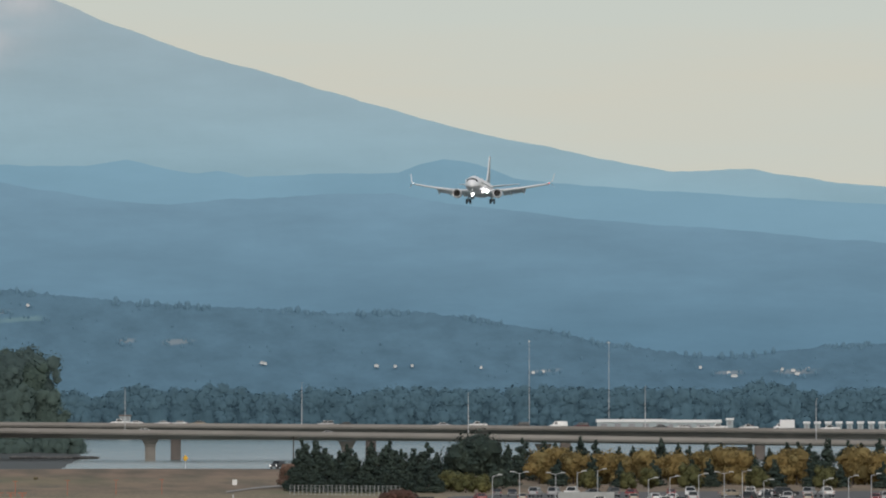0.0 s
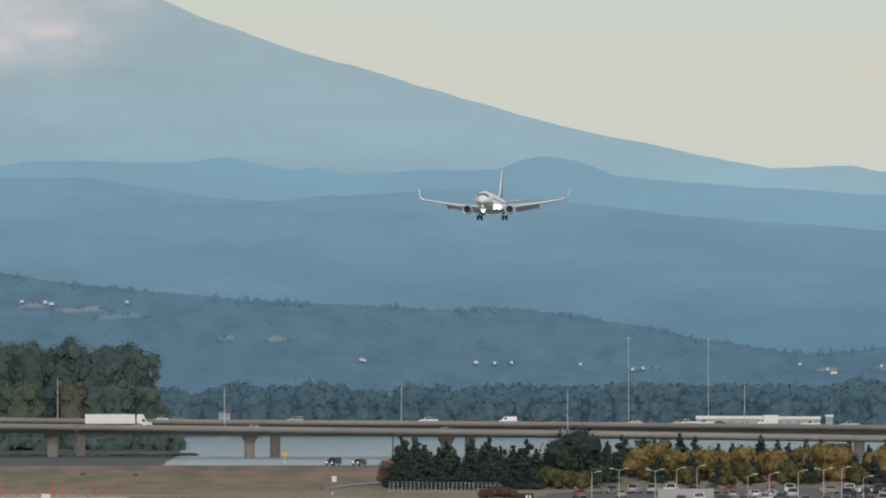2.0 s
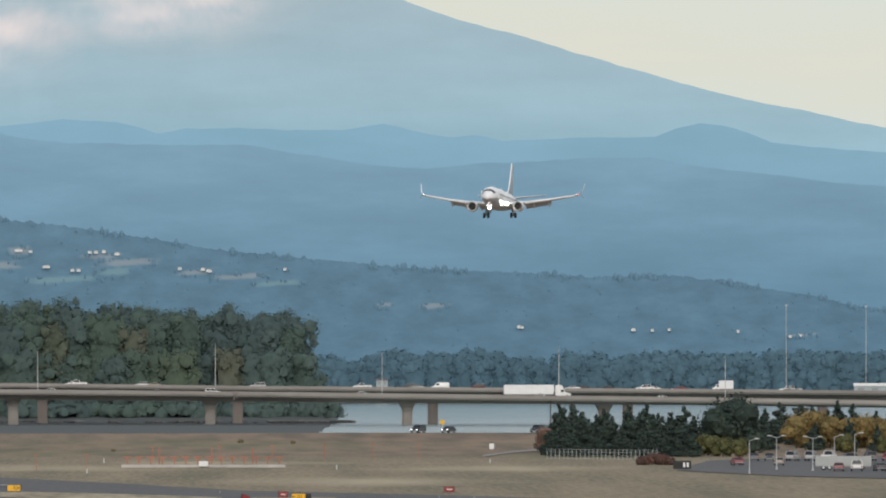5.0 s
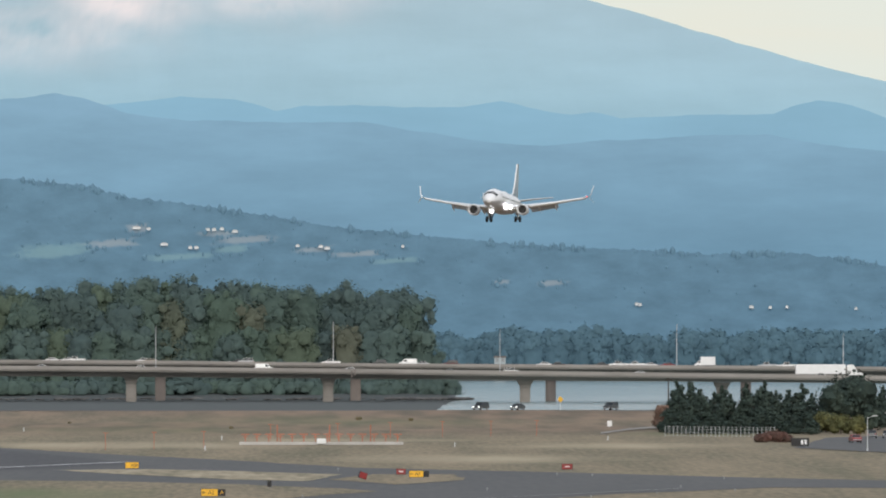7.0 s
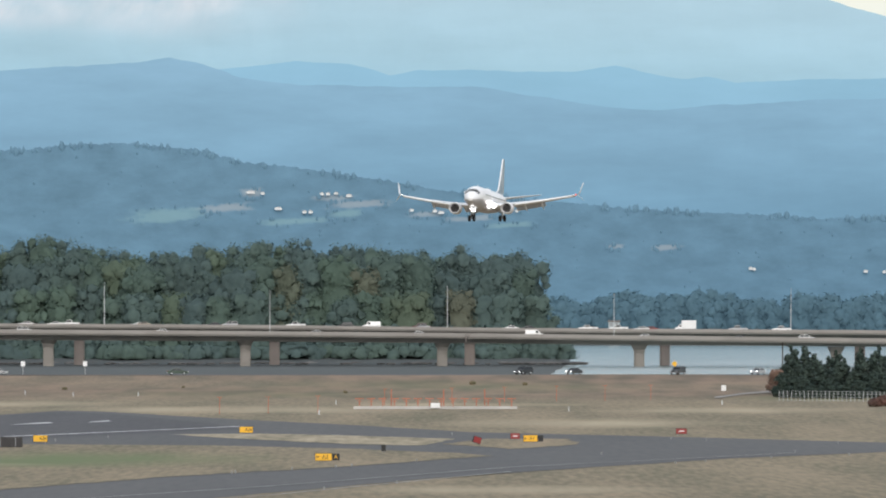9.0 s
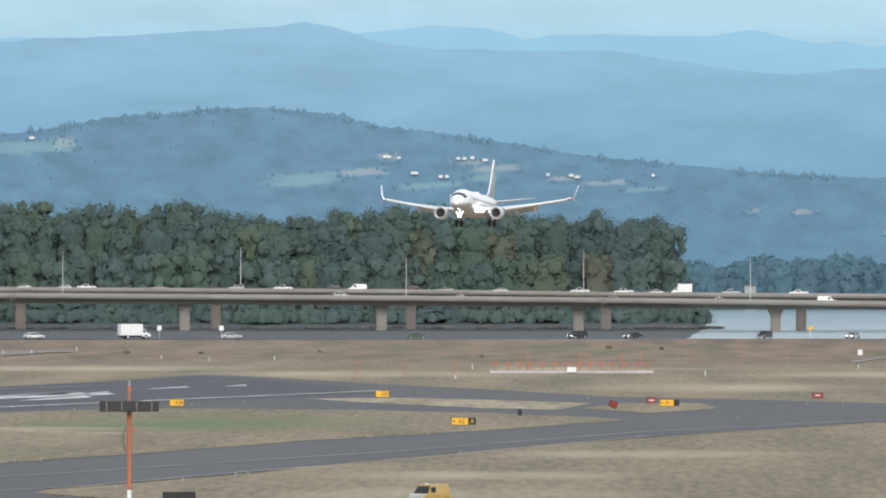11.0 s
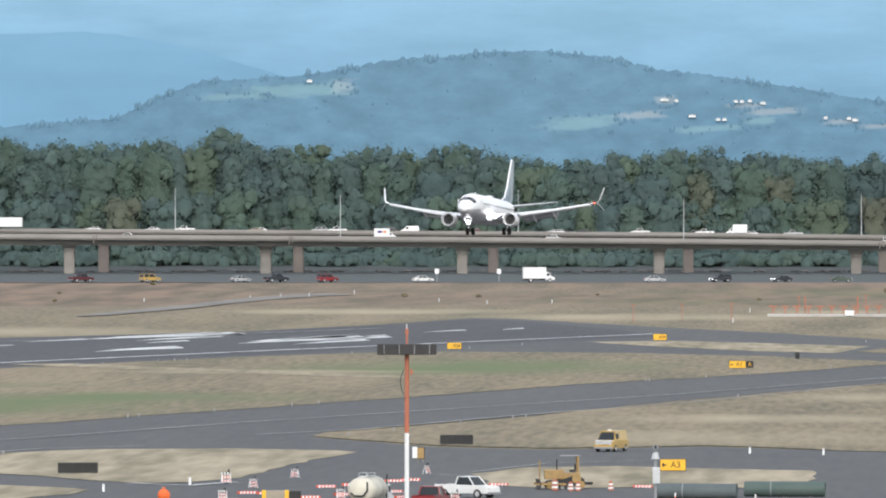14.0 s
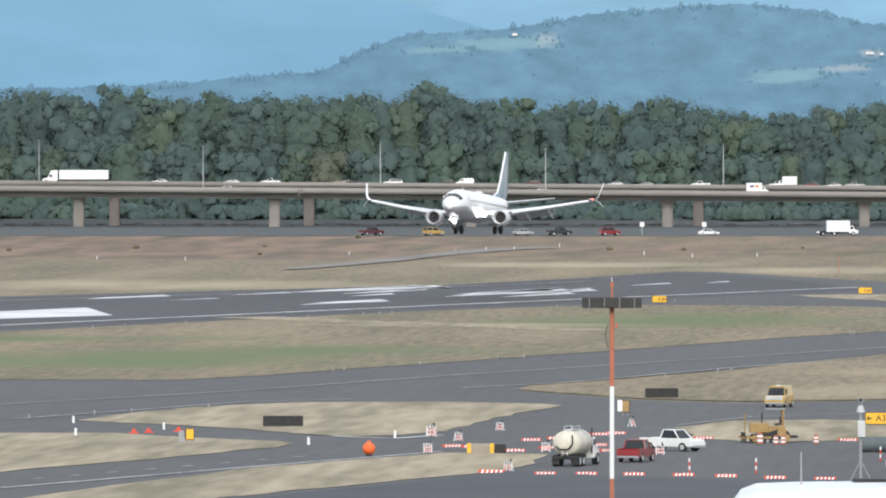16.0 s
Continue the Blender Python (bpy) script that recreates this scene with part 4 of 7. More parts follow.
def build_airliner():
    top = thing("airliner", pose(0, 0, 0), "white twin-engine airliner with grey belly, wheels down and lights lit", "airplane")
    # fuselage: stations x from the nose, half width, half height, centre height
    st = [(0.0, 0.05, 0.05, -0.62), (0.25, 0.45, 0.42, -0.6), (0.8, 0.85, 0.82, -0.52), (1.6, 1.22, 1.22, -0.36), (2.6, 1.50, 1.55, -0.2), (4.0, 1.74, 1.84, -0.06), (6.0, 1.88, 2.0, 0), (10, 1.88, 2.02, 0),
          (18, 1.88, 2.02, 0), (25, 1.88, 2.02, 0), (28, 1.82, 1.9, 0.1), (31, 1.55, 1.55, 0.42), (34, 1.05, 1.1, 0.8), (36.5, 0.6, 0.65, 1.1), (38.2, 0.2, 0.25, 1.3)]
    n = 28

    def rings(k0, k1, grow=0.0):
        out = []
        for x, w, h, c in st:
            ring = []
            for i in range(k0, k1 + 1):
                a = 2 * math.pi * i / n
                ring.append((NOSE - x, (w + grow) * math.sin(a), MID + c - (h + grow) * math.cos(a)))
            out.append(ring)
        return out
    part("fuselage", loft(bmesh.new(), [r[:-1] for r in rings(0, n)]), M_HULL, top, smooth=True)
    # belly shell: its grey holds both livery and the underside's shade
    bm = loft(bmesh.new(), rings(-6, 6, 0.012)[1:], close=False)
    part("belly", bm, M_BELLY, top, "grey lower fuselage, livery tone with underside shade put in", smooth=True)
    bm = bmesh.new()
    loft(bm, [[(NOSE - x, w * math.sin(a), MID - 1.55 - h * math.cos(a)) for a in [2 * math.pi * i / 14 for i in range(14)]] for x, w, h in ((11.8, 0.2, 0.1), (13, 1.7, 0.55), (16, 2.05, 0.8), (20, 2.05, 0.8), (22.5, 1.4, 0.5), (23.8, 0.2, 0.1))])
    part("wing_fairing", bm, M_BELLY, top, smooth=True)
    # cockpit windows: six dark panes that follow the nose
    def skin(x, f, grow):
        i0 = [k for k in range(len(st) - 1) if st[k][0] <= x <= st[k + 1][0]][0]
        q = (x - st[i0][0]) / (st[i0 + 1][0] - st[i0][0])
        w, h, c = [st[i0][k] + q * (st[i0 + 1][k] - st[i0][k]) for k in (1, 2, 3)]
        return (NOSE - x + grow, (w + grow) * math.sin(f), MID + c + (h + grow) * math.cos(f))
    for f0, f1 in ((-1.12, -0.8), (-0.77, -0.42), (-0.39, -0.02), (0.02, 0.39), (0.42, 0.77), (0.8, 1.12)):
        rr = []
        for grow in (-0.03, 0.04):
            rr.append([skin(1.55 + 0.35 * abs(f), f, grow) for f in (f0, (f0 + f1) / 2, f1)] + [skin(2.4 + 0.45 * abs(f), f, grow) for f in (f1, (f0 + f1) / 2, f0)])
        part("cockpit_window", loft(bmesh.new(), rr), M_GLASS, top)
    for s in (-1, 1):                                    # cabin windows and doors
        for k in range(34):
            x = 6.4 + k * 0.72
            bm = box(bmesh.new(), (NOSE - x, s * 1.872, MID + 0.42), (0.24, 0.05, 0.32), 0.02)
            part("cabin_window", bm, M_GREY, top)
        for x in (4.9, 31.3):
            part("cabin_door", box(bmesh.new(), (NOSE - x, s * (1.80 if x < 10 else 1.49), MID + 0.2), (0.86, 0.06, 1.8), 0.02), M_HULL, top)
    for s in (-1, 1):
        # wing: root, kink, tip
        secs = [(1.6, 12.6, 8.0, 1.15, -1.25), (4.9, 14.4, 5.7, 0.75, -0.88), (6.0, 15.0, 4.9, 0.62, -0.70), (10.7, 17.4, 3.3, 0.4, 0.05), (16.2, 20.5, 1.75, 0.2, 1.15)]
        part("wing", loft(bmesh.new(), [airfoil(NOSE - le, ch, th, MID + z, s * y, 0.25) for y, le, ch, th, z in secs]), M_WING, top, smooth=False)
        # leading-edge slats
        part("slat", loft(bmesh.new(), [airfoil(NOSE - le + 0.35, 0.8, 0.34, MID + z - 0.14, s * y, 0.2) for y, le, ch, th, z in [(5.9, 14.95, 0, 0, -0.8), (10.7, 17.4, 0, 0, 0.05), (15.8, 20.3, 0, 0, 1.07)]]), M_HULL, top)
        # flaps, drooped behind the wing, in two lengths each with two elements
        for y0, y1, x0, x1, z0, z1 in ((2.1, 4.5, 20.0, 19.9, -1.42, -1.15), (5.3, 10.6, 19.6, 20.6, -1.0, -0.22)):
            part("flap", loft(bmesh.new(), [airfoil(NOSE - x0, 1.45, 0.2, MID + z0, s * y0, 0.42), airfoil(NOSE - x1, 1.1, 0.16, MID + z1, s * y1, 0.32)]), M_BELLY, top)
            part("flap", loft(bmesh.new(), [airfoil(NOSE - x0 - 1.5, 0.7, 0.12, MID + z0 - 0.46, s * y0, 0.32), airfoil(NOSE - x1 - 1.15, 0.55, 0.1, MID + z1 - 0.36, s * y1, 0.26)]), M_BELLY, top)
        for y, x, z in ((3.9, 18.8, -1.5), (7.2, 18.9, -1.05), (10.2, 19.9, -0.65)):
            bm = bmesh.new()
            loft(bm, [[(NOSE - x - dx, s * y + w * math.sin(a), MID + z - dx * 0.28 - h * math.cos(a)) for a in [2 * math.pi * i / 8 for i in range(8)]] for dx, w, h in ((-1.2, 0.03, 0.05), (-0.3, 0.16, 0.26), (1.2, 0.16, 0.28), (2.8, 0.03, 0.05))])
            part("flap_fairing", bm, M_WING, top, smooth=True)
        # split winglet: tall upper blade, short lower strake
        secs = [((20.5, 16.2, 1.15), 1.75), ((21.0, 16.6, 1.28), 1.5), ((21.5, 16.88, 1.7), 1.3), ((22.5, 17.12, 2.75), 0.95), ((23.4, 17.3, 3.6), 0.55)]
        rr = []
        for (x, y, z), ch in secs:
            rr.append([(NOSE - x, s * (y + 0.06), MID + z), (NOSE - x - ch * 0.4, s * (y + 0.11), MID + z), (NOSE - x - ch, s * y, MID + z), (NOSE - x - ch * 0.4, s * (y - 0.06), MID + z)])
        part("winglet", loft(bmesh.new(), rr), M_HULL, top)
        rr = [[(NOSE - x, s * y, MID + z + 0.05), (NOSE - x - ch, s * y, MID + z), (NOSE - x - ch * 0.4, s * y, MID + z - 0.06)] for x, y, z, ch in ((21.0, 16.55, 1.25, 1.1), (21.9, 17.15, 0.65, 0.7), (22.5, 17.5, 0.2, 0.25))]
        part("winglet_strake", loft(bmesh.new(), rr), M_HULL, top)
        # engine: nacelle shell, inlet lip, fan, spinner, core
        prof = [(-0.9, 0.80), (-0.15, 0.84), (0.0, 0.93), (0.0, 1.0), (-0.25, 1.09), (-1.0, 1.16), (-2.2, 1.14), (-3.3, 0.92), (-3.3, 0.82), (-2.4, 0.8)]
        bm = bmesh.new()
        rr = []
        for x, r in prof:
            rr.append([(x, s * 4.83 + r * math.sin(a), r * math.cos(a) * (0.94 if math.cos(a) < 0 else 1.0)) for a in [2 * math.pi * i / 24 for i in range(24)]])
        nac = part("engine", loft(bm, rr, caps=False), M_NACELLE, top, "round grey-white engine nacelle", smooth=True)
        rr = [[(x, s * 4.83 + r * math.sin(a), r * math.cos(a) * (0.94 if math.cos(a) < 0 else 1.0)) for a in [2 * math.pi * i / 24 for i in range(24)]] for x, r in ((-0.12, 0.845), (0.02, 0.93), (0.02, 1.0), (-0.16, 1.085))]
        part("inlet_lip", loft(bmesh.new(), rr, caps=False), M_LIP, nac, smooth=True)
        part("fan", tube(bmesh.new(), (-0.86, s * 4.83, 0), (-0.8, s * 4.83, 0), 0.8, n=24), M_BLACK, nac)
        part("spinner", tube(bmesh.new(), (-0.8, s * 4.83, 0), (-0.45, s * 4.83, 0), 0.2, 0.03, n=12), M_BLACK, nac)
        part("exhaust", tube(bmesh.new(), (-2.6, s * 4.83, 0), (-4.4, s * 4.83, -0.05), 0.62, 0.34, n=16), M_GREY, nac, smooth=True)
        bm = loft(bmesh.new(), [[(x, s * 4.83 - w, z0), (x, s * 4.83 + w, z0), (x, s * 4.83 + w * 0.6, z1), (x, s * 4.83 - w * 0.6, z1)] for x, w, z0, z1 in ((-0.9, 0.05, 0.95, 1.1), (-2.2, 0.2, 0.8, 1.25), (-4.5, 0.2, 0.2, 1.0), (-6.5, 0.05, 0.3, 0.8))])
        part("pylon", bm, M_WING, nac)
        # tailplane
        part("tailplane", loft(bmesh.new(), [airfoil(NOSE - le, ch, th, MID + z, s * y) for y, le, ch, th, z in ((0.7, 32.9, 4.3, 0.42, 1.15), (7.2, 36.8, 1.5, 0.16, 2.0))]), M_WING, top)
        # main wheels
        bm = tube(bmesh.new(), (NOSE - 19.4, s * 2.86, -0.1), (NOSE - 19.4, s * 2.86, -1.55), 0.15, 0.12)
        tube(bm, (NOSE - 19.4, s * 1.6, 0.15), (NOSE - 19.4, s * 2.8, -0.8), 0.08)
        gear = part("main_gear", tube(bm, (NOSE - 19.4, s * 2.4, -1.5), (NOSE - 19.4, s * 3.32, -1.5), 0.11), M_GREY, top)
        part("gear_door", box(bmesh.new(), (NOSE - 19.4, s * 3.0, -0.55), (1.0, 0.06, 1.2), 0.01), M_HULL, gear)
        for dy in (-0.43, 0.43):
            bm = tube(bmesh.new(), (NOSE - 19.4, s * 2.86 + dy - 0.19, -1.5), (NOSE - 19.4, s * 2.86 + dy + 0.19, -1.5), 0.57, n=20)
            part("wheel", bm, M_TYRE, gear)
    # fin
    secs = [(28.6, 9.4, 1.9), (31.6, 6.9, 2.6), (33.4, 5.5, 4.2), (36.9, 2.4, 8.7)]
    rr = []
    for x, ch, z in secs:
        t = 0.03 * ch + 0.06
        rr.append([(NOSE - x, 0, MID + z), (NOSE - x - ch * 0.3, t, MID + z), (NOSE - x - ch, 0.02, MID + z), (NOSE - x - ch * 0.3, -t, MID + z)])
    part("fin", loft(bmesh.new(), rr), M_FIN, top, "blue-grey patterned tail fin")
    rr = [[(NOSE - x + 0.02, 0.07, MID + z), (NOSE - x - 0.45, 0.12, MID + z), (NOSE - x - 0.45, -0.12, MID + z), (NOSE - x + 0.02, -0.07, MID + z)] for x, ch, z in secs]
    part("fin_leading_edge", loft(bmesh.new(), rr), M_HULL, top)
    # nose wheels
    bm = tube(bmesh.new(), (NOSE - 4.0, 0, -0.1), (NOSE - 4.0, 0, -1.55), 0.1)
    tube(bm, (NOSE - 2.9, 0, 0.0), (NOSE - 3.95, 0, -0.9), 0.06)
    gear = part("nose_gear", tube(bm, (NOSE - 4.0, -0.34, -1.6), (NOSE - 4.0, 0.34, -1.6), 0.07), M_GREY, top)
    for dy in (-0.22, 0.22):
        part("wheel", tube(bmesh.new(), (NOSE - 4.0, dy - 0.1, -1.6), (NOSE - 4.0, dy + 0.1, -1.6), 0.35, n=18), M_TYRE, gear)
        part("gear_door", box(bmesh.new(), (NOSE - 3.4, dy * 2.2, -0.4), (1.6, 0.05, 0.55), 0.01), M_HULL, gear)
    # lamps, glowing by their material
    part("taxi_light", tube(bmesh.new(), (NOSE - 3.7, 0, -0.8), (NOSE - 3.6, 0, -0.8), 0.28, n=14), M_LANDING, top, "bright white nose light")
    part("landing_light", tube(bmesh.new(), (NOSE - 12.9, 2.3, 0.55), (NOSE - 12.35, 2.3, 0.55), 0.36, n=14), M_LANDING, top, "bright white landing light in the wing root")
    part("landing_light", tube(bmesh.new(), (NOSE - 12.3, 1.45, 0.42), (NOSE - 11.9, 1.45, 0.42), 0.16, n=12), M_LANDING, top)
    part("navigation_light", box(bmesh.new(), (NOSE - 20.7, 16.35, MID + 1.22), (0.3, 0.2, 0.14), 0.04), M_RED_LAMP, top, "red wingtip light")
    part("strobe_light", box(bmesh.new(), (NOSE - 20.75, 16.0, MID + 1.16), (0.2, 0.16, 0.12), 0.03), M_LAMP, top)
    part("strobe_light", box(bmesh.new(), (NOSE - 20.75, -16.3, MID + 1.2), (0.2, 0.16, 0.12), 0.03), M_LAMP, top)
    part("antenna", box(bmesh.new(), (NOSE - 9, 0, MID + 2.15), (0.4, 0.05, 0.4), 0.01), M_HULL, top)
    bm = bmesh.new()
    loft(bm, [[(NOSE - x, w * math.sin(a), MID + 1.95 + h * max(0, math.cos(a))) for a in [2 * math.pi * i / 12 for i in range(12)]] for x, w, h in ((18, 0.05, 0.03), (18.6, 0.55, 0.28), (20, 0.6, 0.34), (21.6, 0.05, 0.03))])
    part("radome", bm, M_HULL, top, smooth=True)
    return top


AIRLINER = build_airliner()
# seconds, bearing and depression of its origin as the camera followed it
FLIGHT = [(0, 843.5, 342), (0.5, 849.0, 350), (1, 856.0, 358), (1.5, 862.5, 366), (2, 863.5, 370.5), (2.5, 863.5, 370.5), (3, 863.8, 368), (3.5, 866, 365.5), (4, 867.5, 363.5), (6.5, 884, 371), (7, 880.5, 371), (7.5, 873.5, 371),
          (8, 864.5, 371.5), (8.5, 857, 370.5), (9, 850, 368.5), (11.5, 826, 382.5), (12, 826.5, 388), (12.5, 829.5, 390), (13, 834.5, 391), (13.5, 842, 388), (14, 847, 388.5), (14.5, 848.5, 389.5), (15, 843, 389), (15.5, 835, 387), (16, 825.5, 385)]

# ---- vehicles: x forward, wheels on z = 0 ----
def car_paint(name, col, rough=0.3):
    return mat(name, col, tuple(c * 0.85 for c in col), rough, scale=0.8, spec=0.5)


P_WHITE = car_paint("car_white", (0.78, 0.78, 0.77))
P_SILVER = car_paint("car_silver", (0.45, 0.46, 0.47))
P_DARK = car_paint("car_dark", (0.035, 0.04, 0.045))
P_RED = car_paint("car_red", (0.25, 0.022, 0.028))
P_MAROON = car_paint("car_maroon", (0.09, 0.02, 0.025))
P_TAN = car_paint("car_tan", (0.36, 0.31, 0.24))
P_YELLOW = car_paint("car_yellow", (0.52, 0.34, 0.09))
P_GREEN = car_paint("car_green", (0.05, 0.08, 0.06))
BUILT = {}


def wheels_on(top, xs, half, r, w=0.24):
    for x in xs:
        for s in (-1, 1):
            bm = tube(bmesh.new(), (x, s * (half - w), r), (x, s * half, r), r, n=14)
            wh = part("wheel", bm, M_TYRE, top)
            part("rim", tube(bmesh.new(), (x, s * (half - 0.02), r), (x, s * (half + 0.02), r), r * 0.58, n=10), M_STEEL, wh)


def car(kind, paint, label, headlights=False, group="traffic on the bridge"):
    """Sedan, suv, pickup or van with body, glazed cabin, wheels, lamps and bumpers."""
    key = (kind, paint.name, label, headlights)
    if key in BUILT:
        return copy_thing(BUILT[key], Matrix())
    spec = {"sedan": (4.7, 0.88, [(2.32, 0.32), (2.30, 0.62), (2.1, 0.78), (1.0, 0.93), (-1.5, 0.96), (-2.25, 0.92), (-2.35, 0.6), (-2.3, 0.3)],
                      [(1.05, 0.92), (0.35, 1.38), (-0.9, 1.40), (-1.65, 0.95)], (1.4, -1.4), 0.32),
            "suv": (4.8, 0.94, [(2.36, 0.38), (2.34, 0.75), (2.15, 0.98), (1.05, 1.08), (-2.3, 1.1), (-2.4, 0.7), (-2.34, 0.36)],
                    [(1.1, 1.06), (0.5, 1.72), (-2.0, 1.76), (-2.3, 1.09)], (1.45, -1.4), 0.38),
            "pickup": (5.7, 0.98, [(2.85, 0.42), (2.83, 0.85), (2.65, 1.05), (1.3, 1.14), (-0.6, 1.16), (-0.6, 0.98), (-2.75, 0.98), (-2.85, 1.12), (-2.88, 0.6), (-2.8, 0.42)],
                       [(1.35, 1.12), (0.7, 1.8), (-0.45, 1.84), (-0.62, 1.14)], (1.75, -1.75), 0.40),
            "van": (5.5, 1.0, [(2.72, 0.36), (2.72, 0.8), (2.5, 1.05), (1.75, 1.2), (-2.66, 1.2), (-2.72, 0.7), (-2.68, 0.34)],
                    [(1.8, 1.18), (1.15, 2.02), (0.6, 2.1), (-2.6, 2.1), (-2.68, 1.18)], (1.7, -1.65), 0.37)}[kind]
    length, half, body, cabin, axles, r = spec
    top = thing("car" if kind in ("sedan", "suv") else ("pickup_truck" if kind == "pickup" else "van"), Matrix(), label, "car" if kind in ("sedan", "suv") else kind, group)
    zs = max(z for x, z in cabin)
    bm = prism(bmesh.new(), body, half)
    bmesh.ops.bevel(bm, geom=bm.edges[:], offset=0.06, segments=2, affect="EDGES")
    if kind == "pickup":                                  # bed walls
        for s in (-1, 1):
            box(bm, (-1.7, s * (half - 0.06), 1.05), (2.2, 0.1, 0.26), 0.02)
    part("body", bm, paint, top)
    cab_mat = paint if kind == "van" else M_GLASS
    part("cabin", prism(bmesh.new(), cabin, half * 0.93, half * 0.74, 1.0), cab_mat, top)
    roof = [(x, z) for x, z in cabin if z > zs - 0.12]
    x0, x1 = max(p[0] for p in roof), min(p[0] for p in roof)
    part("roof", box(bmesh.new(), ((x0 + x1) / 2, 0, zs + 0.01), (x0 - x1 + 0.05, half * 1.48, 0.07), 0.03), paint, top)
    if kind != "van":                                     # pillars in body colour
        for xa, za, xb, zb in ((cabin[0][0], cabin[0][1], cabin[1][0], zs), (cabin[-1][0], cabin[-1][1], cabin[-2][0], zs)):
            for s in (-1, 1):
                part("pillar", tube(bmesh.new(), (xa, s * half * 0.93, za), (xb, s * half * 0.75, zb), 0.06, n=6), paint, top)
        mid = (cabin[1][0] + cabin[-2][0]) / 2
        if kind in ("sedan", "suv"):
            for s in (-1, 1):
                part("pillar", tube(bmesh.new(), (mid, s * half * 0.94, 0.95), (mid, s * half * 0.755, zs), 0.05, n=6), paint, top)
    else:
        bm = prism(bmesh.new(), [(1.79, 1.25), (1.2, 1.98), (1.24, 1.98), (1.84, 1.25)], half * 0.85, half * 0.7, 1.25)
        part("windscreen", bm, M_GLASS, top)
        for s in (-1, 1):
            part("side_window", box(bmesh.new(), (0.75, s * half * 0.86, 1.6), (0.85, 0.1, 0.55), 0.03), M_GLASS, top)
    wheels_on(top, axles, half + 0.01, r)
    fx, bx = max(p[0] for p in body), min(p[0] for p in body)
    for s in (-1, 1):
        part("headlight", box(bmesh.new(), (fx - 0.08, s * half * 0.72, 0.72 if kind != "pickup" else 0.85), (0.14, 0.26, 0.14), 0.03), M_LAMP if headlights else M_LIP, top)
        part("tail_light", box(bmesh.new(), (bx + 0.02, s * half * 0.82, 0.8), (0.1, 0.22, 0.26), 0.02), M_RED, top)
    part("front_bumper", box(bmesh.new(), (fx + 0.02, 0, 0.45), (0.16, half * 1.9, 0.2), 0.04), M_GREY, top)
    part("rear_bumper", box(bmesh.new(), (bx - 0.02, 0, 0.5), (0.16, half * 1.9, 0.18), 0.04), M_GREY, top)
    BUILT[key] = top
    return top


def box_truck(label, logo=None, length=7.4, group="traffic on the bridge"):
    top = thing("box_truck", Matrix(), label, "truck", group)
    part("cargo_box", box(bmesh.new(), (-0.9, 0, 2.05), (length - 1.9, 2.4, 2.5), 0.05), M_WHITE, top)
    bm = prism(bmesh.new(), [(length / 2, 0.5), (length / 2, 1.15), (length / 2 - 0.7, 1.3), (length / 2 - 1.15, 2.15), (length / 2 - 2.0, 2.2), (length / 2 - 2.0, 0.5)], 1.05, 0.92, 1.3)
    bmesh.ops.bevel(bm, geom=bm.edges[:], offset=0.06, segments=2, affect="EDGES")
    part("cab", bm, M_WHITE, top)
    part("windscreen", prism(bmesh.new(), [(length / 2 - 0.68, 1.36), (length / 2 - 1.08, 2.08), (length / 2 - 1.02, 2.08), (length / 2 - 0.6, 1.36)], 0.95, 0.85, 1.36), M_GLASS, top)
    for s in (-1, 1):
        part("side_window", box(bmesh.new(), (length / 2 - 1.45, s * 0.99, 1.7), (0.6, 0.1, 0.6), 0.03), M_GLASS, top)
        if logo:
            part("logo_panel", box(bmesh.new(), (-1.5, s * 1.205, 2.3), (1.3, 0.03, 0.6)), logo[0], top, "dark violet block of a carrier's mark")
            part("logo_panel", box(bmesh.new(), (-0.1, s * 1.205, 2.3), (0.9, 0.03, 0.6)), logo[1], top, "bright block of a carrier's mark")
    part("chassis", box(bmesh.new(), (-0.6, 0, 0.62), (length - 1.2, 0.9, 0.3), 0.03), M_BLACK, top)
    wheels_on(top, (length / 2 - 1.1, -length / 2 + 1.7), 1.1, 0.46, 0.3)
    return top


def semi(label, paint, cab_paint):
    top = thing("semi_truck", Matrix(), label, "truck", "traffic on the bridge")
    trailer = part("trailer", box(bmesh.new(), (-2.2, 0, 2.6), (14.6, 2.55, 2.75), 0.06), paint, top)
    part("side_rail", box(bmesh.new(), (-2.2, 0, 1.2), (14.2, 2.5, 0.14), 0.02), M_GREY, trailer)
    prof = [(10.1, 0.6), (10.1, 1.5), (8.6, 1.75), (8.1, 2.6), (7.5, 3.9), (5.6, 3.9), (5.6, 0.6)]
    bm = prism(bmesh.new(), prof, 1.2, 1.05, 1.75)
    bmesh.ops.bevel(bm, geom=bm.edges[:], offset=0.1, segments=2, affect="EDGES")
    cab = part("cab", bm, cab_paint, top)
    part("windscreen", prism(bmesh.new(), [(8.55, 1.85), (8.16, 2.55), (8.22, 2.55), (8.65, 1.85)], 1.05, 1.0, 1.85), M_GLASS, cab)
    for s in (-1, 1):
        part("side_window", box(bmesh.new(), (7.6, s * 1.17, 2.2), (0.8, 0.1, 0.7), 0.04), M_GLASS, cab)
    part("chassis", box(bmesh.new(), (3.0, 0, 0.85), (12, 0.9, 0.3), 0.03), M_BLACK, top)
    wheels_on(top, (9.0, 5.4, 4.1, -6.6, -7.9), 1.25, 0.5, 0.35)
    return top


LOGO = (mat("violet_mark", (0.10, 0.04, 0.22), (0.09, 0.04, 0.2), 0.5), mat("orange_mark", (0.75, 0.22, 0.03), (0.7, 0.2, 0.03), 0.5))
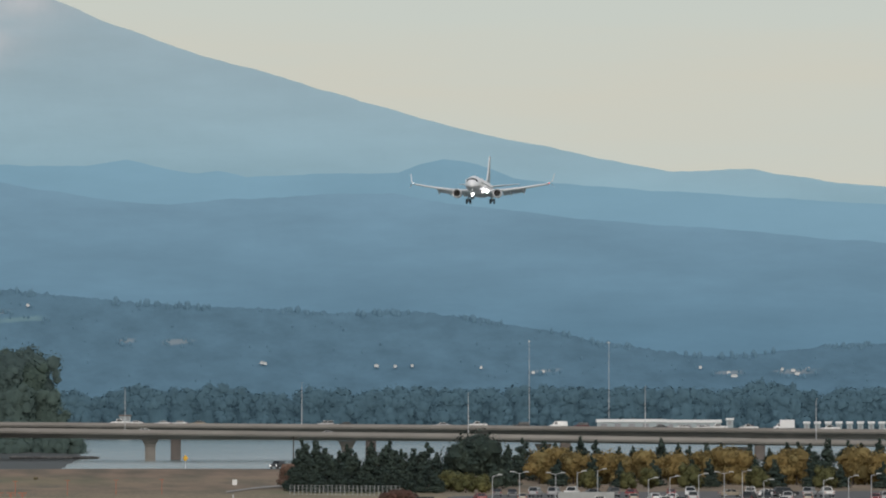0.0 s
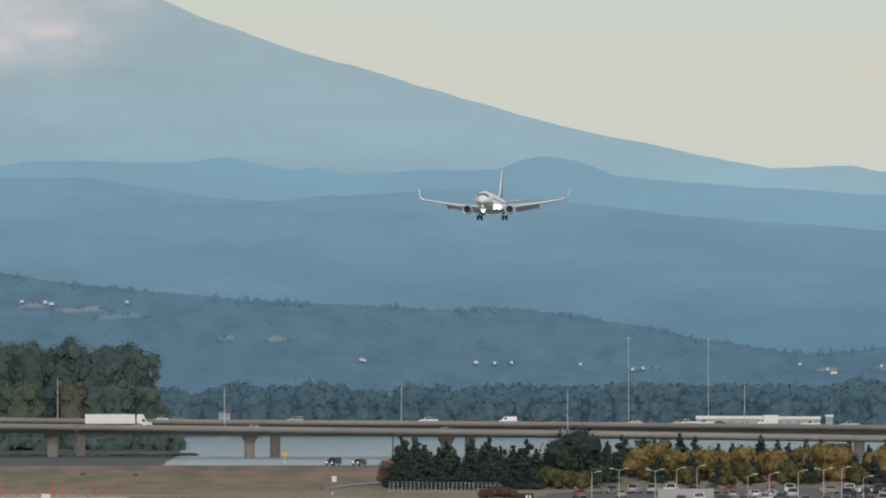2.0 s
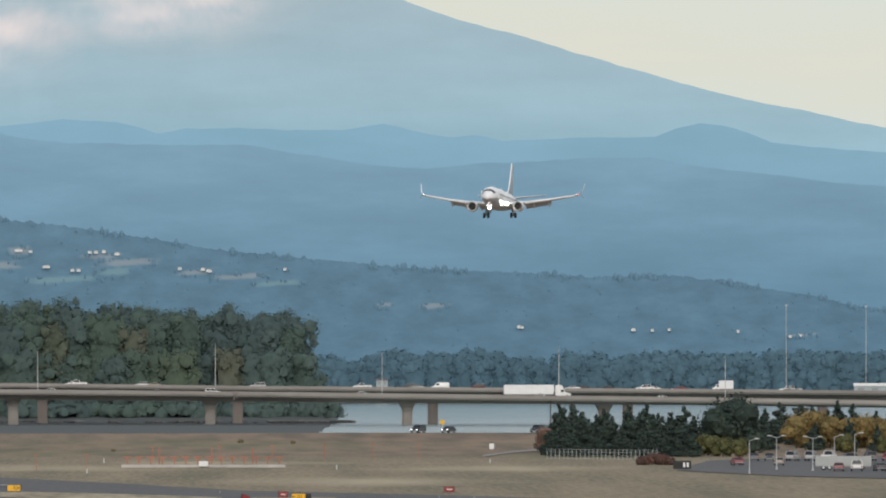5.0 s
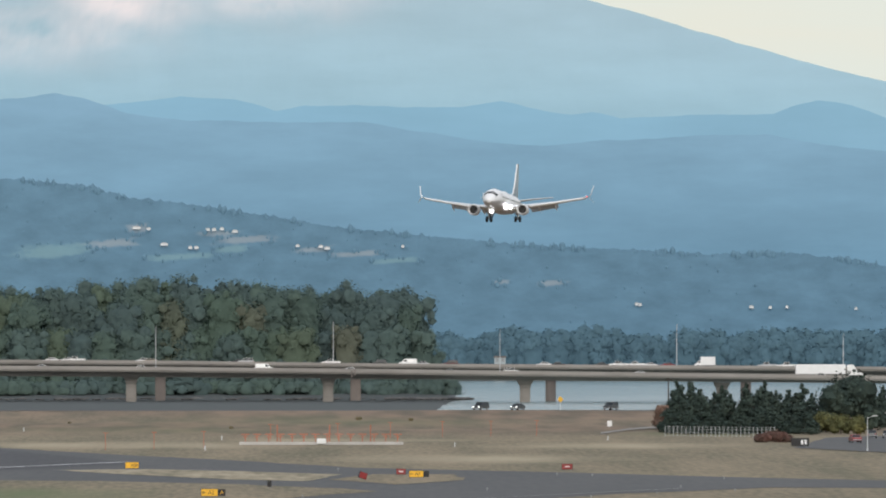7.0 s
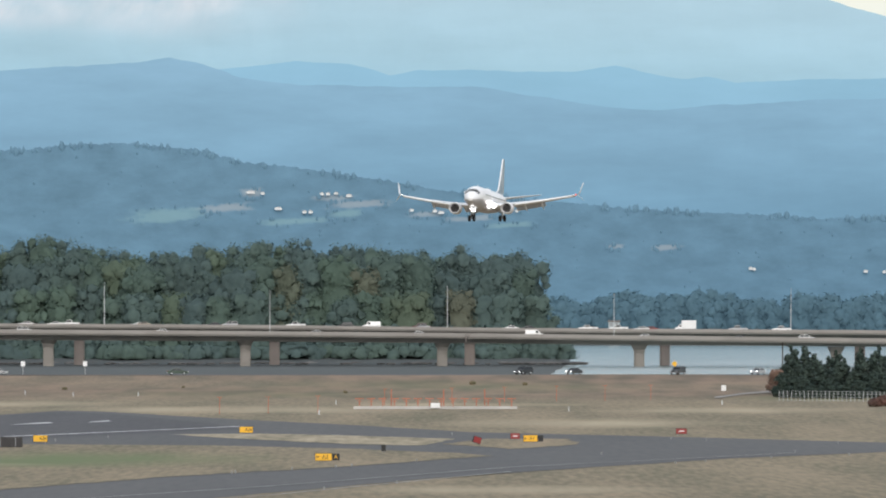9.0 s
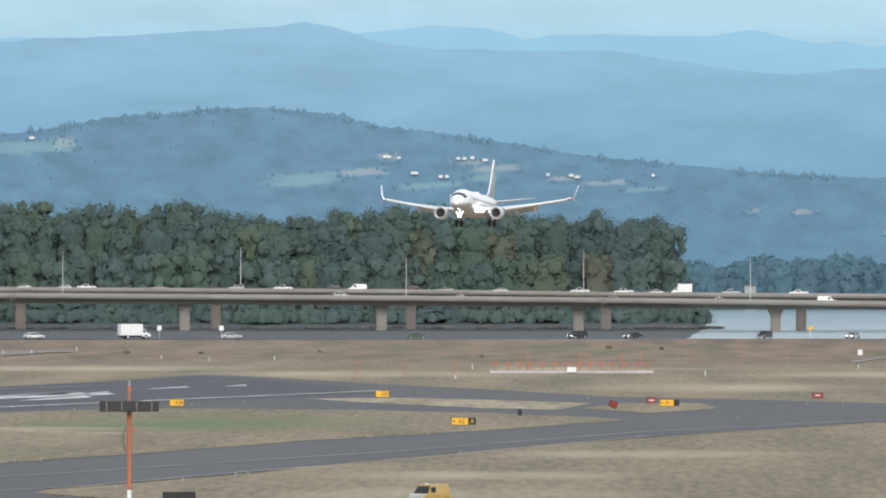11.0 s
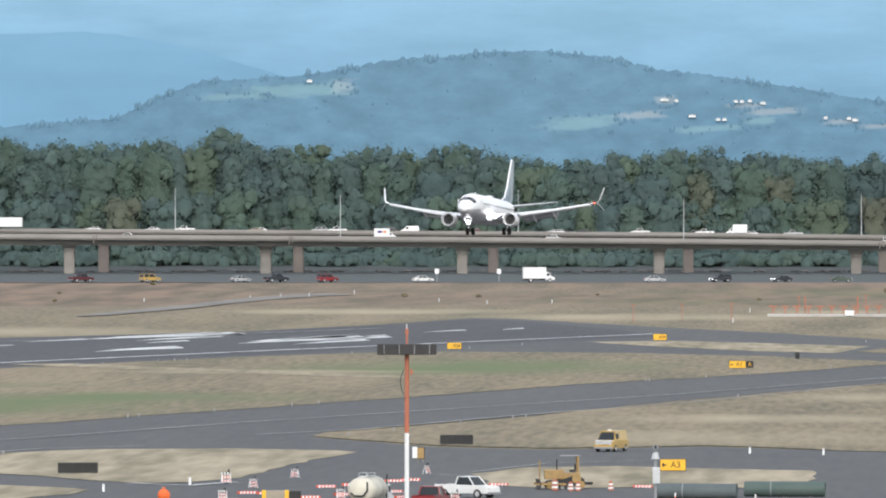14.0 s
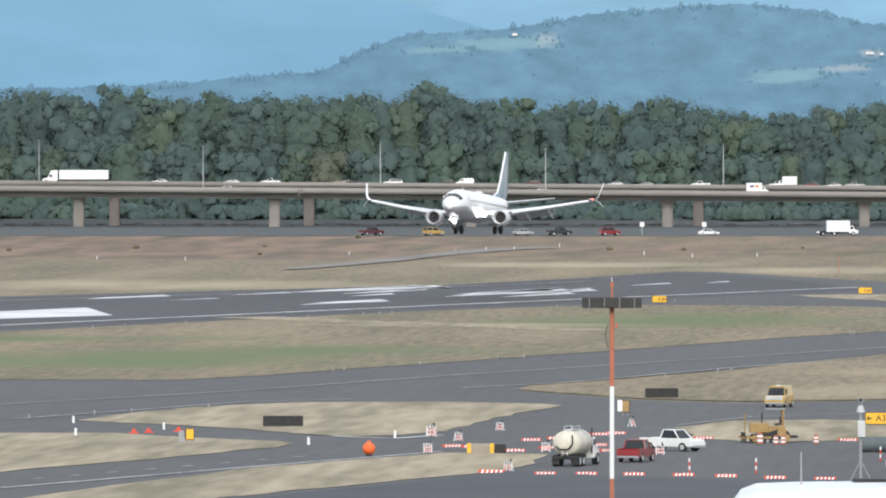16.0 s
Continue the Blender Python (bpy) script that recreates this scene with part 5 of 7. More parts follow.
# thing, lane (0: near deck, 1: far deck), second, bearing then, bearing per second, offset across the deck
TRAFFIC = [
    (semi("white semi truck with a long box trailer on the bridge", M_WHITE, P_WHITE), 0, 0, 1685, 154, 2.0),
    (semi("white semi truck with a plain white trailer", M_WHITE, P_WHITE), 1, 16, 132, -106, 3.0),
    (box_truck("small white delivery truck with a two-coloured mark", LOGO, 6.4), 0, 13, 896, 148, -2.0)]
W, S, D = "white sedan driving on the bridge", "silver sedan driving on the bridge", "dark sedan driving on the bridge"
for kind, paint, label, lane, t0, b0, v, off in (
        ("sedan", P_WHITE, W, 0, 0, 2218, 178, -5), ("sedan", P_WHITE, W, 0, 2, 2032, 144, -5.5), ("sedan", P_WHITE, W, 0, 4, 2006, 142, -5), ("suv", P_WHITE, "white suv driving on the bridge", 0, 4, 1723, 160, -4.5),
        ("van", P_WHITE, "white van driving on the bridge", 0, 6.5, 1696, 138, -5), ("sedan", P_WHITE, W, 0, 6.5, 1839, 160, -5), ("sedan", P_DARK, D, 0, 6.5, 2018, 155, -5), ("sedan", P_WHITE, W, 0, 6.5, 1476, 145, -5.5),
        ("sedan", P_WHITE, W, 0, 8.5, 1313, 143, -5), ("sedan", P_SILVER, S, 0, 7.5, 1444, 142, -4.5), ("suv", P_WHITE, "white suv driving on the bridge", 0, 11.5, 1539, 160, -5), ("suv", P_WHITE, "white suv driving on the bridge", 0, 11.5, 909, 174, -4.5),
        ("sedan", P_WHITE, W, 0, 14, 589, 186, -5), ("sedan", P_WHITE, W, 0, 15, 214, 188, -5), ("sedan", P_WHITE, W, 0, 4, 2532, 148, -5), ("sedan", P_SILVER, S, 0, 3, 2903, 120, -2),
        ("van", P_WHITE, "white van driving on the bridge", 1, 0, 2950, -133, 0), ("suv", P_MAROON, "dark red suv driving on the bridge", 1, 0, 2990, -128, 2), ("pickup", P_WHITE, "white pickup truck driving on the bridge", 1, 6.5, 2480, -116, 1),
        ("pickup", P_WHITE, "white pickup truck driving on the bridge", 1, 6.5, 2456, -128, -3), ("sedan", P_RED, "red sedan driving on the bridge", 1, 6.5, 2536, -116, 4), ("pickup", P_SILVER, "silver pickup truck driving on the bridge", 1, 8.5, 2465, -127, 0),
        ("suv", P_DARK, "dark suv driving on the bridge", 1, 6.5, 2033, -131, 2), ("sedan", P_WHITE, W, 1, 6.5, 2324, -130, -2), ("pickup", P_WHITE, "white pickup truck driving on the bridge", 1, 6.5, 1949, -132, 0), ("sedan", P_TAN, "tan sedan driving on the bridge", 1, 6.5, 1616, -107, 3),
        ("sedan", P_WHITE, W, 1, 6.5, 1449, -123, 0), ("pickup", P_WHITE, "white pickup truck driving on the bridge", 1, 6.5, 1484, -106, -2), ("sedan", P_DARK, D, 1, 6.5, 2346, -127, 3), ("sedan", P_WHITE, W, 1, 0, 2200, -112, 1), ("sedan", P_WHITE, W, 1, 0, 2278, -104, 4),
        ("suv", P_SILVER, "silver suv driving on the bridge", 1, 0, 2537, -115, 0), ("sedan", P_DARK, D, 1, 0, 2572, -122, 2), ("sedan", P_WHITE, W, 1, 0, 3203, -108, -1), ("pickup", P_WHITE, "white pickup truck driving on the bridge", 1, 0, 3433, -106, 0), ("sedan", P_DARK, D, 1, 0, 3130, -110, 4),
        ("sedan", P_SILVER, S, 1, 14, 1343, -100, 1)):
    TRAFFIC.append((car(kind, paint, label), lane, t0, b0, v, off))
BOX_VAN = box_truck("small white box truck on the bridge", None, 6.2)
BOX_ROWS = [(0, 3351), (1, 3254), (2, 3145), (3, 3028), (4, 2908), (6.5, 2604), (8.5, 2369), (11.5, 1997), (13, 1802), (14, 1667), (15, 1530), (16, 1392)]
R = "river road traffic"
ROAD = [
    (car("suv", P_DARK, "dark suv with lit headlights on the river road", True, R), -1, [(0, 2452), (1, 2413), (2, 2375), (3, 2332), (4, 2290), (6.5, 2174), (7.5, 2120), (8.5, 2056), (11.5, 1837), (13, 1718), (14, 1638), (15, 1551), (16, 1466)]),
    (car("sedan", P_DARK, "dark sedan with lit headlights on the river road", True, R), -1, [(0, 2502), (2, 2421), (3, 2380), (4, 2341), (6.5, 2235), (7.5, 2191), (8.5, 2140), (11.5, 1937), (13, 1823), (14, 1746), (15, 1666), (16, 1588)]),
    (car("suv", P_DARK, "dark suv following on the river road", False, R), -1, [(0, 2660), (4, 2498), (6.5, 2398), (7.5, 2358), (8.5, 2316), (11.5, 2182), (13, 2096), (16, 1900)]),
    (car("sedan", P_SILVER, "grey sedan with lit headlights on the river road", True, R), -1, [(0, 2780), (8.5, 2455), (11.5, 2344), (16, 2150)]),
    (car("sedan", P_GREEN, "dark green sedan on the river road", False, R), 1, [(0, 620), (8.5, 1365), (11.5, 1636), (13, 1768), (14, 1852), (16, 2026)]),
    (car("sedan", P_SILVER, "silver sedan on the river road", False, R), 1, [(0, 318), (11.5, 1307), (13, 1436), (14, 1522), (15, 1618), (16, 1704)]),
    (box_truck("white box truck on the river road", None, 7.0, R), 1, [(0, 290), (11.5, 1127), (13, 1236), (14, 1316), (15, 1403), (16, 1490)]),
    (car("sedan", P_WHITE, "white sedan on the river road", False, R), 1, [(0, 190), (11.5, 947), (13, 1046), (14, 1111), (16, 1254)]),
    (car("suv", P_RED, "red suv on the river road", False, R), 1, [(0, -40), (13, 871), (14, 942), (15, 1010), (16, 1079)]),
    (car("pickup", P_DARK, "dark pickup truck on the river road", False, R), 1, [(0, -130), (13, 782), (14, 851), (16, 989)]),
    (car("sedan", P_SILVER, "silver sedan on the river road", False, R), 1, [(0, -200), (13, 717), (14, 788), (16, 925)]),
    (car("suv", P_YELLOW, "yellow suv on the river road", False, R), 1, [(0, -350), (13, 556), (14, 627), (15, 696), (16, 766)]),
    (car("pickup", P_MAROON, "dark maroon pickup truck on the river road", False, R), 1, [(0, -560), (14, 505), (15, 580), (16, 656)])]

# ---- airfield things ----
def text_on(name, body, size, m, material, parent):
    """Raised lettering in the built-in font, turned into a mesh."""
    cu = bpy.data.curves.new(name, "FONT")
    cu.body, cu.size, cu.extrude, cu.align_x, cu.align_y = body, size, 0.01, "CENTER", "CENTER"
    tmp = bpy.data.objects.new(name, cu)
    me = bpy.data.meshes.new_from_object(tmp)
    bpy.data.objects.remove(tmp)
    me.transform(m)
    me.materials.append(material)
    ob = new(name, me)
    ob.parent = parent
    return ob


FACE = pose(0, 0, 0, 90, 0, 0)          # text upright, facing the terrace (-y)


def facing(p, turn=0.0):
    return Matrix.Translation(p) @ pose(0, 0, 0, 0, 0, math.degrees(math.atan2(-p.x, p.y)) + turn)


def taxi_sign(b, v, w, h, material, words, label, black=0.0, black_words="", arrow=0):
    """A lit-type airfield sign on two legs; the sight is to its foot."""
    top = thing("taxiway_sign", facing(on_ground(b, v)), label, "sign", "airfield signs")
    part("panel", box(bmesh.new(), (0, 0, 0.3 + h / 2), (w, 0.28, h), 0.03), material, top)
    part("frame", box(bmesh.new(), (0, 0.05, 0.3 + h / 2), (w + 0.1, 0.24, h + 0.1), 0.02), M_BLACK, top)
    if black:
        part("location_panel", box(bmesh.new(), (w / 2 + black / 2 + 0.06, 0, 0.3 + h / 2), (black, 0.28, h), 0.03), M_BLACK, top)
        if black_words:
            text_on("lettering", black_words, h * 0.8, Matrix.Translation((w / 2 + black / 2 + 0.06, -0.15, 0.3 + h / 2)) @ FACE, M_SIGN, top)
    if words:
        text_on("lettering", words, h * 0.8, Matrix.Translation((0.2 if words[0] == "A" and len(words) == 2 else 0, -0.15, 0.3 + h / 2)) @ FACE, M_BLACK if material is M_SIGN else M_WHITE, top)
        if material is M_SIGN:          # arrow
            s = arrow or 1
            bm = box(bmesh.new(), (s * w * 0.34, -0.15, 0.3 + h / 2), (w * 0.16, 0.02, h * 0.12))
            for d in (-1, 1):
                box(bm, (s * w * 0.40, -0.15, 0.3 + h / 2 + d * h * 0.1), (w * 0.07, 0.02, h * 0.11), 0, pose(0, 0, 0, 0, s * d * 40, 0))
            part("arrow", bm, M_BLACK, top)
    for s in (-1, 1):
        part("leg", tube(bmesh.new(), (s * w * 0.35, 0, 0), (s * w * 0.35, 0, 0.36), 0.05), M_GREY, top)
    return top


taxi_sign(1531, 523, 1.9, 0.85, M_SIGN, "A2", "yellow taxiway sign with black lettering and an arrow")
taxi_sign(1167, 539, 1.9, 0.85, M_SIGN, "A2", "yellow taxiway sign with black lettering and arrow beyond the mast")
taxi_sign(2034, 539, 1.9, 0.85, M_SIGN, "A1", "yellow taxiway sign with an arrow and black panel", 0.75, "", -1)
taxi_sign(1668, 573, 2.0, 0.85, M_SIGN, "A2", "yellow taxiway sign with arrow and black location panel", 0.9, "A", -1)
taxi_sign(1554, 757, 1.95, 0.85, M_SIGN, "A3", "yellow taxiway sign with an arrow beside the works", 0.0, "", -1)
for b, v, w in ((2007, 534, 1.25), (2301, 525, 1.5)):
    t = taxi_sign(b, v, w, 0.75, M_RED, "", "small red holding position sign")
    part("writing_bar", box(bmesh.new(), (0, -0.15, 0.68), (w * 0.5, 0.02, 0.14)), M_WHITE, t)
t = taxi_sign(1937, 541, 1.1, 0.8, M_RED, "", "small red holding sign leaning in the grass")
t.matrix_basis = t.matrix_basis @ pose(0, 0, 0, 0, 18, 25)
taxi_sign(1774, 556, 0.45, 0.75, M_BLACK, "", "narrow dark sign seen edge on")
t = taxi_sign(2713, 483, 3.0, 1.3, M_BLACK, "", "black distance sign with pale figures by the fence")
for dx in (0.35, 0.95):
    part("writing_bar", box(bmesh.new(), (dx, -0.15, 0.95), (0.36, 0.02, 0.8)), M_WHITE, t)
t = taxi_sign(336, 785, 0.55, 0.75, M_SIGN, "", "back of a small yellow sign by the road")
part("box", box(bmesh.new(), (-0.62, 0, 0.5), (0.42, 0.3, 0.85), 0.03), M_GREY, t)
t = taxi_sign(1107, 736, 0.6, 0.9, M_YELLOW_PAINT, "", "tan equipment box on a post")
part("cover", box(bmesh.new(), (-0.45, 0, 0.8), (0.4, 0.3, 0.9), 0.03), M_WHITE, t)


def mast():
    p = spot(1083, 600, 0)
    top = thing("radar_mast", facing(p), "tall orange and white banded mast carrying a dark flat panel", "mast")
    for z0, z1, m in ((0, 3.0, M_ORANGE), (3.0, 4.15, M_ORANGE), (4.15, 9.05, M_WHITE), (9.05, 13.3, M_ORANGE)):
        part("pole_section", tube(bmesh.new(), (0, 0, z0), (0, 0, z1), 0.125, n=14), m, top)
    bm = box(bmesh.new(), (0, 0, 13.5), (3.15, 1.6, 0.56), 0.05)
    panel = part("panel", bm, mat("panel_dark", (0.035, 0.035, 0.035), (0.06, 0.055, 0.055), 0.7, scale=1.5), top, "dark weathered flat panel box")
    for k in range(4):
        part("seam", box(bmesh.new(), (-1.2 + k * 0.8, -0.81, 13.5), (0.03, 0.03, 0.5)), M_GREY, panel)
    part("tip_light", tube(tube(bmesh.new(), (0, 0, 13.78), (0, 0, 14.35), 0.06), (0, 0, 14.3), (0, 0, 14.6), 0.11, 0.08), M_ORANGE, top)
    part("lightning_rod", tube(bmesh.new(), (0, 0, 14.6), (0, 0, 14.85), 0.02), M_WHITE, top)
    part("side_lamp", box(bmesh.new(), (0.24, -0.05, 12.3), (0.14, 0.14, 0.3), 0.03), M_ORANGE, top)
    bm = bmesh.new()
    pts = [(-0.18 - 0.16 * math.sin(k / 6 * math.pi), 0, 12.4 - k * 0.22) for k in range(7)]
    for a, b in zip(pts, pts[1:]):
        tube(bm, a, b, 0.02, n=5)
    part("cable", bm, M_BLACK, top)
    part("base_box", box(bmesh.new(), (0.5, 0, 0.6), (0.7, 0.5, 1.2), 0.04), M_GREY, top)


mast()


def localizer():
    """The antenna row on its long white platform beyond the runway end."""
    a, b = on_ground(1721, 479), on_ground(2011, 479)
    top = thing("localizer_array", facing((a + b) / 2), "row of orange antennas on a long white platform", "antenna array")
    L = (b - a).length
    part("platform", box(bmesh.new(), (0, 0, 0.35), (L, 2.0, 0.5), 0.05), mat("dull_white", (0.50, 0.48, 0.46), (0.40, 0.38, 0.36), 0.7, scale=0.4), top)
    part("control_box", box(bmesh.new(), (0, -1.1, 0.75), (1.6, 0.7, 0.9), 0.05), M_WHITE, top)
    for i in range(14):
        x = -L / 2 + (i + 0.5) * L / 14
        bm = tube(bmesh.new(), (x, 0, 0.6), (x, 0, 2.0), 0.09)
        box(bm, (x, 0, 1.95), (1.5, 0.12, 0.16))
        part("antenna", box(bm, (x, 0, 1.5), (0.9, 0.1, 0.1)), M_ORANGE, top)
    for x in (-L * 0.27, L * 0.05, L * 0.3):
        part("antenna_post", tube(bmesh.new(), (x, 1, 0.5), (x, 1, 3.6), 0.1), M_ORANGE, top)


localizer()
bm = tube(bmesh.new(), (0, 0, 0), (0, 0, 2.9), 0.08)
box(bm, (0, 0, 2.9), (0.9, 0.1, 0.1))
proto = None
for i, (b, v) in enumerate(((1988, 466), (2080, 464), (2166, 463), (2247, 462), (1484, 487), (1570, 486), (1658, 484), (1895, 468), (1776, 470))):
    m = facing(on_land(b, v))
    if proto is None:
        proto = thing("approach_light", m, "thin orange approach light post in the grass", "light post", "approach light posts")
        part("post", tube(bmesh.new(), (0, 0, -0.1), (0, 0, 2.9), 0.055), M_ORANGE, proto)
        part("cross_arm", box(bmesh.new(), (0, 0, 2.85), (0.9, 0.1, 0.1)), M_ORANGE, proto)
    else:
        copy_thing(proto, m)
proto = None
for b, v in ((172, 460), (328, 462), (618, 452), (806, 447), (860, 444), (910, 443), (1140, 452), (1225, 456), (1660, 488), (2102, 482), (990, 438), (2373, 470), (1340, 455), (1690, 470)):
    m = facing(on_land(b, v))
    if proto is None:
        proto = thing("marker_post", m, "short white marker post in the grass", "marker post", "white marker posts")
        part("post", box(bmesh.new(), (0, 0, 0.36), (0.2, 0.12, 0.85), 0.03), M_STEEL, proto)
        part("cap", box(bmesh.new(), (0, 0, 0.8), (0.28, 0.16, 0.08), 0.02), M_GREY, proto)
    else:
        copy_thing(proto, m)
proto = None
for b, v in ((130, 750), (134, 772), (290, 762), (546, 789), (699, 777), (1690, 722), (1820, 724)):
    m = facing(on_ground(b, v))
    if proto is None:
        proto = thing("bollard", m, "small white road bollard", "bollard", "white bollards")
        part("post", tube(bmesh.new(), (0, 0, 0), (0, 0, 0.62), 0.11, 0.09), M_WHITE, proto)
        part("foot", tube(bmesh.new(), (0, 0, 0.0), (0, 0, 0.06), 0.18), M_BLACK, proto)
    else:
        copy_thing(proto, m)
proto = None
rng = random.Random(8)
for b, v in [(rng.uniform(0, 2600), 0) for _ in range(46)]:          # edge lamps along the taxiway borders
    k = rng.choice((0, 1, 2))
    v = ramp_of(((-700, 700), (0, 674), (317, 675), (430, 669), (783, 644), (1095, 622), (1395, 599), (1695, 582), (1965, 562), (2663, 553)), b) if k == 0 else \
        ramp_of(((0, 745), (527, 714), (960, 692), (1278, 659), (1475, 639), (1895, 602), (2395, 569), (2663, 558)), b) if k == 1 else ramp_of(((0, 590), (784, 552), (1095, 541), (1523, 516), (2663, 541)), b)
    m = Matrix.Translation(on_ground(b, v))
    if proto is None:
        proto = thing("edge_lamp", m, "tiny pale taxiway edge lamp", "edge lamp", "taxiway edge lamps")
        part("stem", tube(bmesh.new(), (0, 0, 0), (0, 0, 0.25), 0.06), M_GREY, proto)
        part("lens", tube(bmesh.new(), (0, 0, 0.25), (0, 0, 0.4), 0.09, 0.07), M_PAINT_THIN, proto)
    else:
        copy_thing(proto, m)
for b, v, w in ((501, 757, 3.1), (1171, 706, 2.85)):
    top = thing("sign_back", facing(on_ground(b, v), 4), "low black rectangular sign seen from behind", "sign", "black signs")
    part("panel", box(bmesh.new(), (0, 0, 0.52), (w, 0.3, 0.8), 0.03), M_BLACK, top)
    for k in (-1, 0, 1):
        part("rib", box(bmesh.new(), (k * w * 0.28, -0.17, 0.52), (0.06, 0.05, 0.78)), M_BLACK, top)
    for k in (-1, 1):
        part("leg", box(bmesh.new(), (k * w * 0.4, 0, 0.07), (0.1, 0.1, 0.14)), M_GREY, top)

# ---- the works area ----
SMALL = Matrix.Diagonal((0.83, 0.83, 0.83, 1))          # compact plant and vehicles

van = car("van", P_YELLOW, "yellow airport van with white nose and roof beacon, driving", False, "works vehicles")
van.matrix_basis = facing(on_ground(1379, 721), -99) @ SMALL
part("beacon", box(bmesh.new(), (0.6, 0, 2.2), (0.2, 0.42, 0.13), 0.04), M_WHITE, van)
part("front_panel", box(bmesh.new(), (2.74, 0, 0.92), (0.06, 1.7, 0.26), 0.03), M_STEEL, van)
part("hood", box(bmesh.new(), (2.3, 0, 1.14), (0.75, 1.75, 0.1), 0.03), M_WHITE, van)
red = car("pickup", P_RED, "red pickup truck seen from behind at the works", False, "works vehicles")
red.matrix_basis = facing(on_ground(1126, 818), 76) @ SMALL
wht = car("pickup", P_WHITE, "white utility pickup truck parked at the works", False, "works vehicles")
wht.matrix_basis = facing(on_ground(1190, 799), -36) @ SMALL


def tank_truck():
    top = thing("tank_truck", facing(on_ground(1017, 825), 77) @ SMALL, "cream tank truck with a round tank, seen from behind", "truck", "works vehicles")
    cream = mat("cream_tank", (0.66, 0.62, 0.52), (0.55, 0.51, 0.43), 0.45, scale=1.2)
    n = 20
    rr = [[(x, r * 1.12 * math.sin(a), 1.95 + r * math.cos(a)) for a in [2 * math.pi * i / n for i in range(n)]] for x, r in ((-3.5, 0.35), (-3.35, 0.8), (-3.0, 1.03), (1.6, 1.03), (1.9, 0.8), (2.0, 0.35))]
    tank = part("tank", loft(bmesh.new(), rr), cream, top, smooth=True)
    for x in (-2.2, 0.1):
        part("tank_band", loft(bmesh.new(), [[(x + d, 1.05 * 1.12 * math.sin(a), 1.95 + 1.05 * math.cos(a)) for a in [2 * math.pi * i / n for i in range(n)]] for d in (-0.06, 0.06)], caps=False), M_GREY, tank)
    bm = box(bmesh.new(), (-1.0, 0, 3.02), (2.6, 0.7, 0.08), 0.02)
    for s in (-0.35, 0.35):
        tube(bm, (-2.3, s, 3.3), (0.4, s, 3.3), 0.03)
        tube(bm, (-2.3, s, 3.0), (-2.3, s, 3.3), 0.03)
        tube(bm, (0.4, s, 3.0), (0.4, s, 3.3), 0.03)
    part("walkway", bm, M_STEEL, tank)
    bm = bmesh.new()
    for s in (-0.22, 0.22):
        tube(bm, (-3.6, s, 0.9), (-3.2, s, 3.0), 0.035)
    for k in range(6):
        tube(bm, (-3.56 + k * 0.06, -0.22, 1.1 + k * 0.33), (-3.56 + k * 0.06, 0.22, 1.1 + k * 0.33), 0.025)
    part("ladder", bm, M_STEEL, tank)
    bm = bmesh.new()
    pts = [(-3.45, -0.6, 2.6), (-3.6, -0.65, 1.9), (-3.65, -0.3, 1.45), (-3.65, 0.4, 1.45), (-3.6, 0.75, 1.7)]
    for a, b in zip(pts, pts[1:]):
        tube(bm, a, b, 0.07, n=8)
    part("hose", bm, M_BLACK, tank)
    bm = prism(bmesh.new(), [(4.6, 0.6), (4.6, 1.35), (3.7, 1.5), (3.4, 2.35), (2.3, 2.4), (2.3, 0.6)], 1.05, 0.95, 1.5)
    bmesh.ops.bevel(bm, geom=bm.edges[:], offset=0.08, segments=2, affect="EDGES")
    cab = part("cab", bm, M_WHITE, top)
    part("rear_window", box(bmesh.new(), (2.29, 0, 1.95), (0.05, 1.3, 0.45), 0.02), M_GLASS, cab)
    for s in (-1, 1):
        part("side_window", box(bmesh.new(), (2.95, s * 1.0, 1.9), (0.65, 0.1, 0.5), 0.03), M_GLASS, cab)
        part("exhaust_stack", tube(bmesh.new(), (2.15, s * 0.95, 1.0), (2.15, s * 0.95, 3.1), 0.07), M_BLACK, top)
        part("mudflap", box(bmesh.new(), (-3.45, s * 0.8, 0.55), (0.05, 0.65, 0.7)), M_BLACK, top)
    part("chassis", box(bmesh.new(), (0.3, 0, 0.8), (7.8, 0.85, 0.25), 0.03), M_BLACK, top)
    part("rear_bumper", box(bmesh.new(), (-3.5, 0, 0.75), (0.2, 2.1, 0.25), 0.03), M_BLACK, top)
    wheels_on(top, (3.8, -1.5, -2.75), 1.12, 0.5, 0.45)


tank_truck()


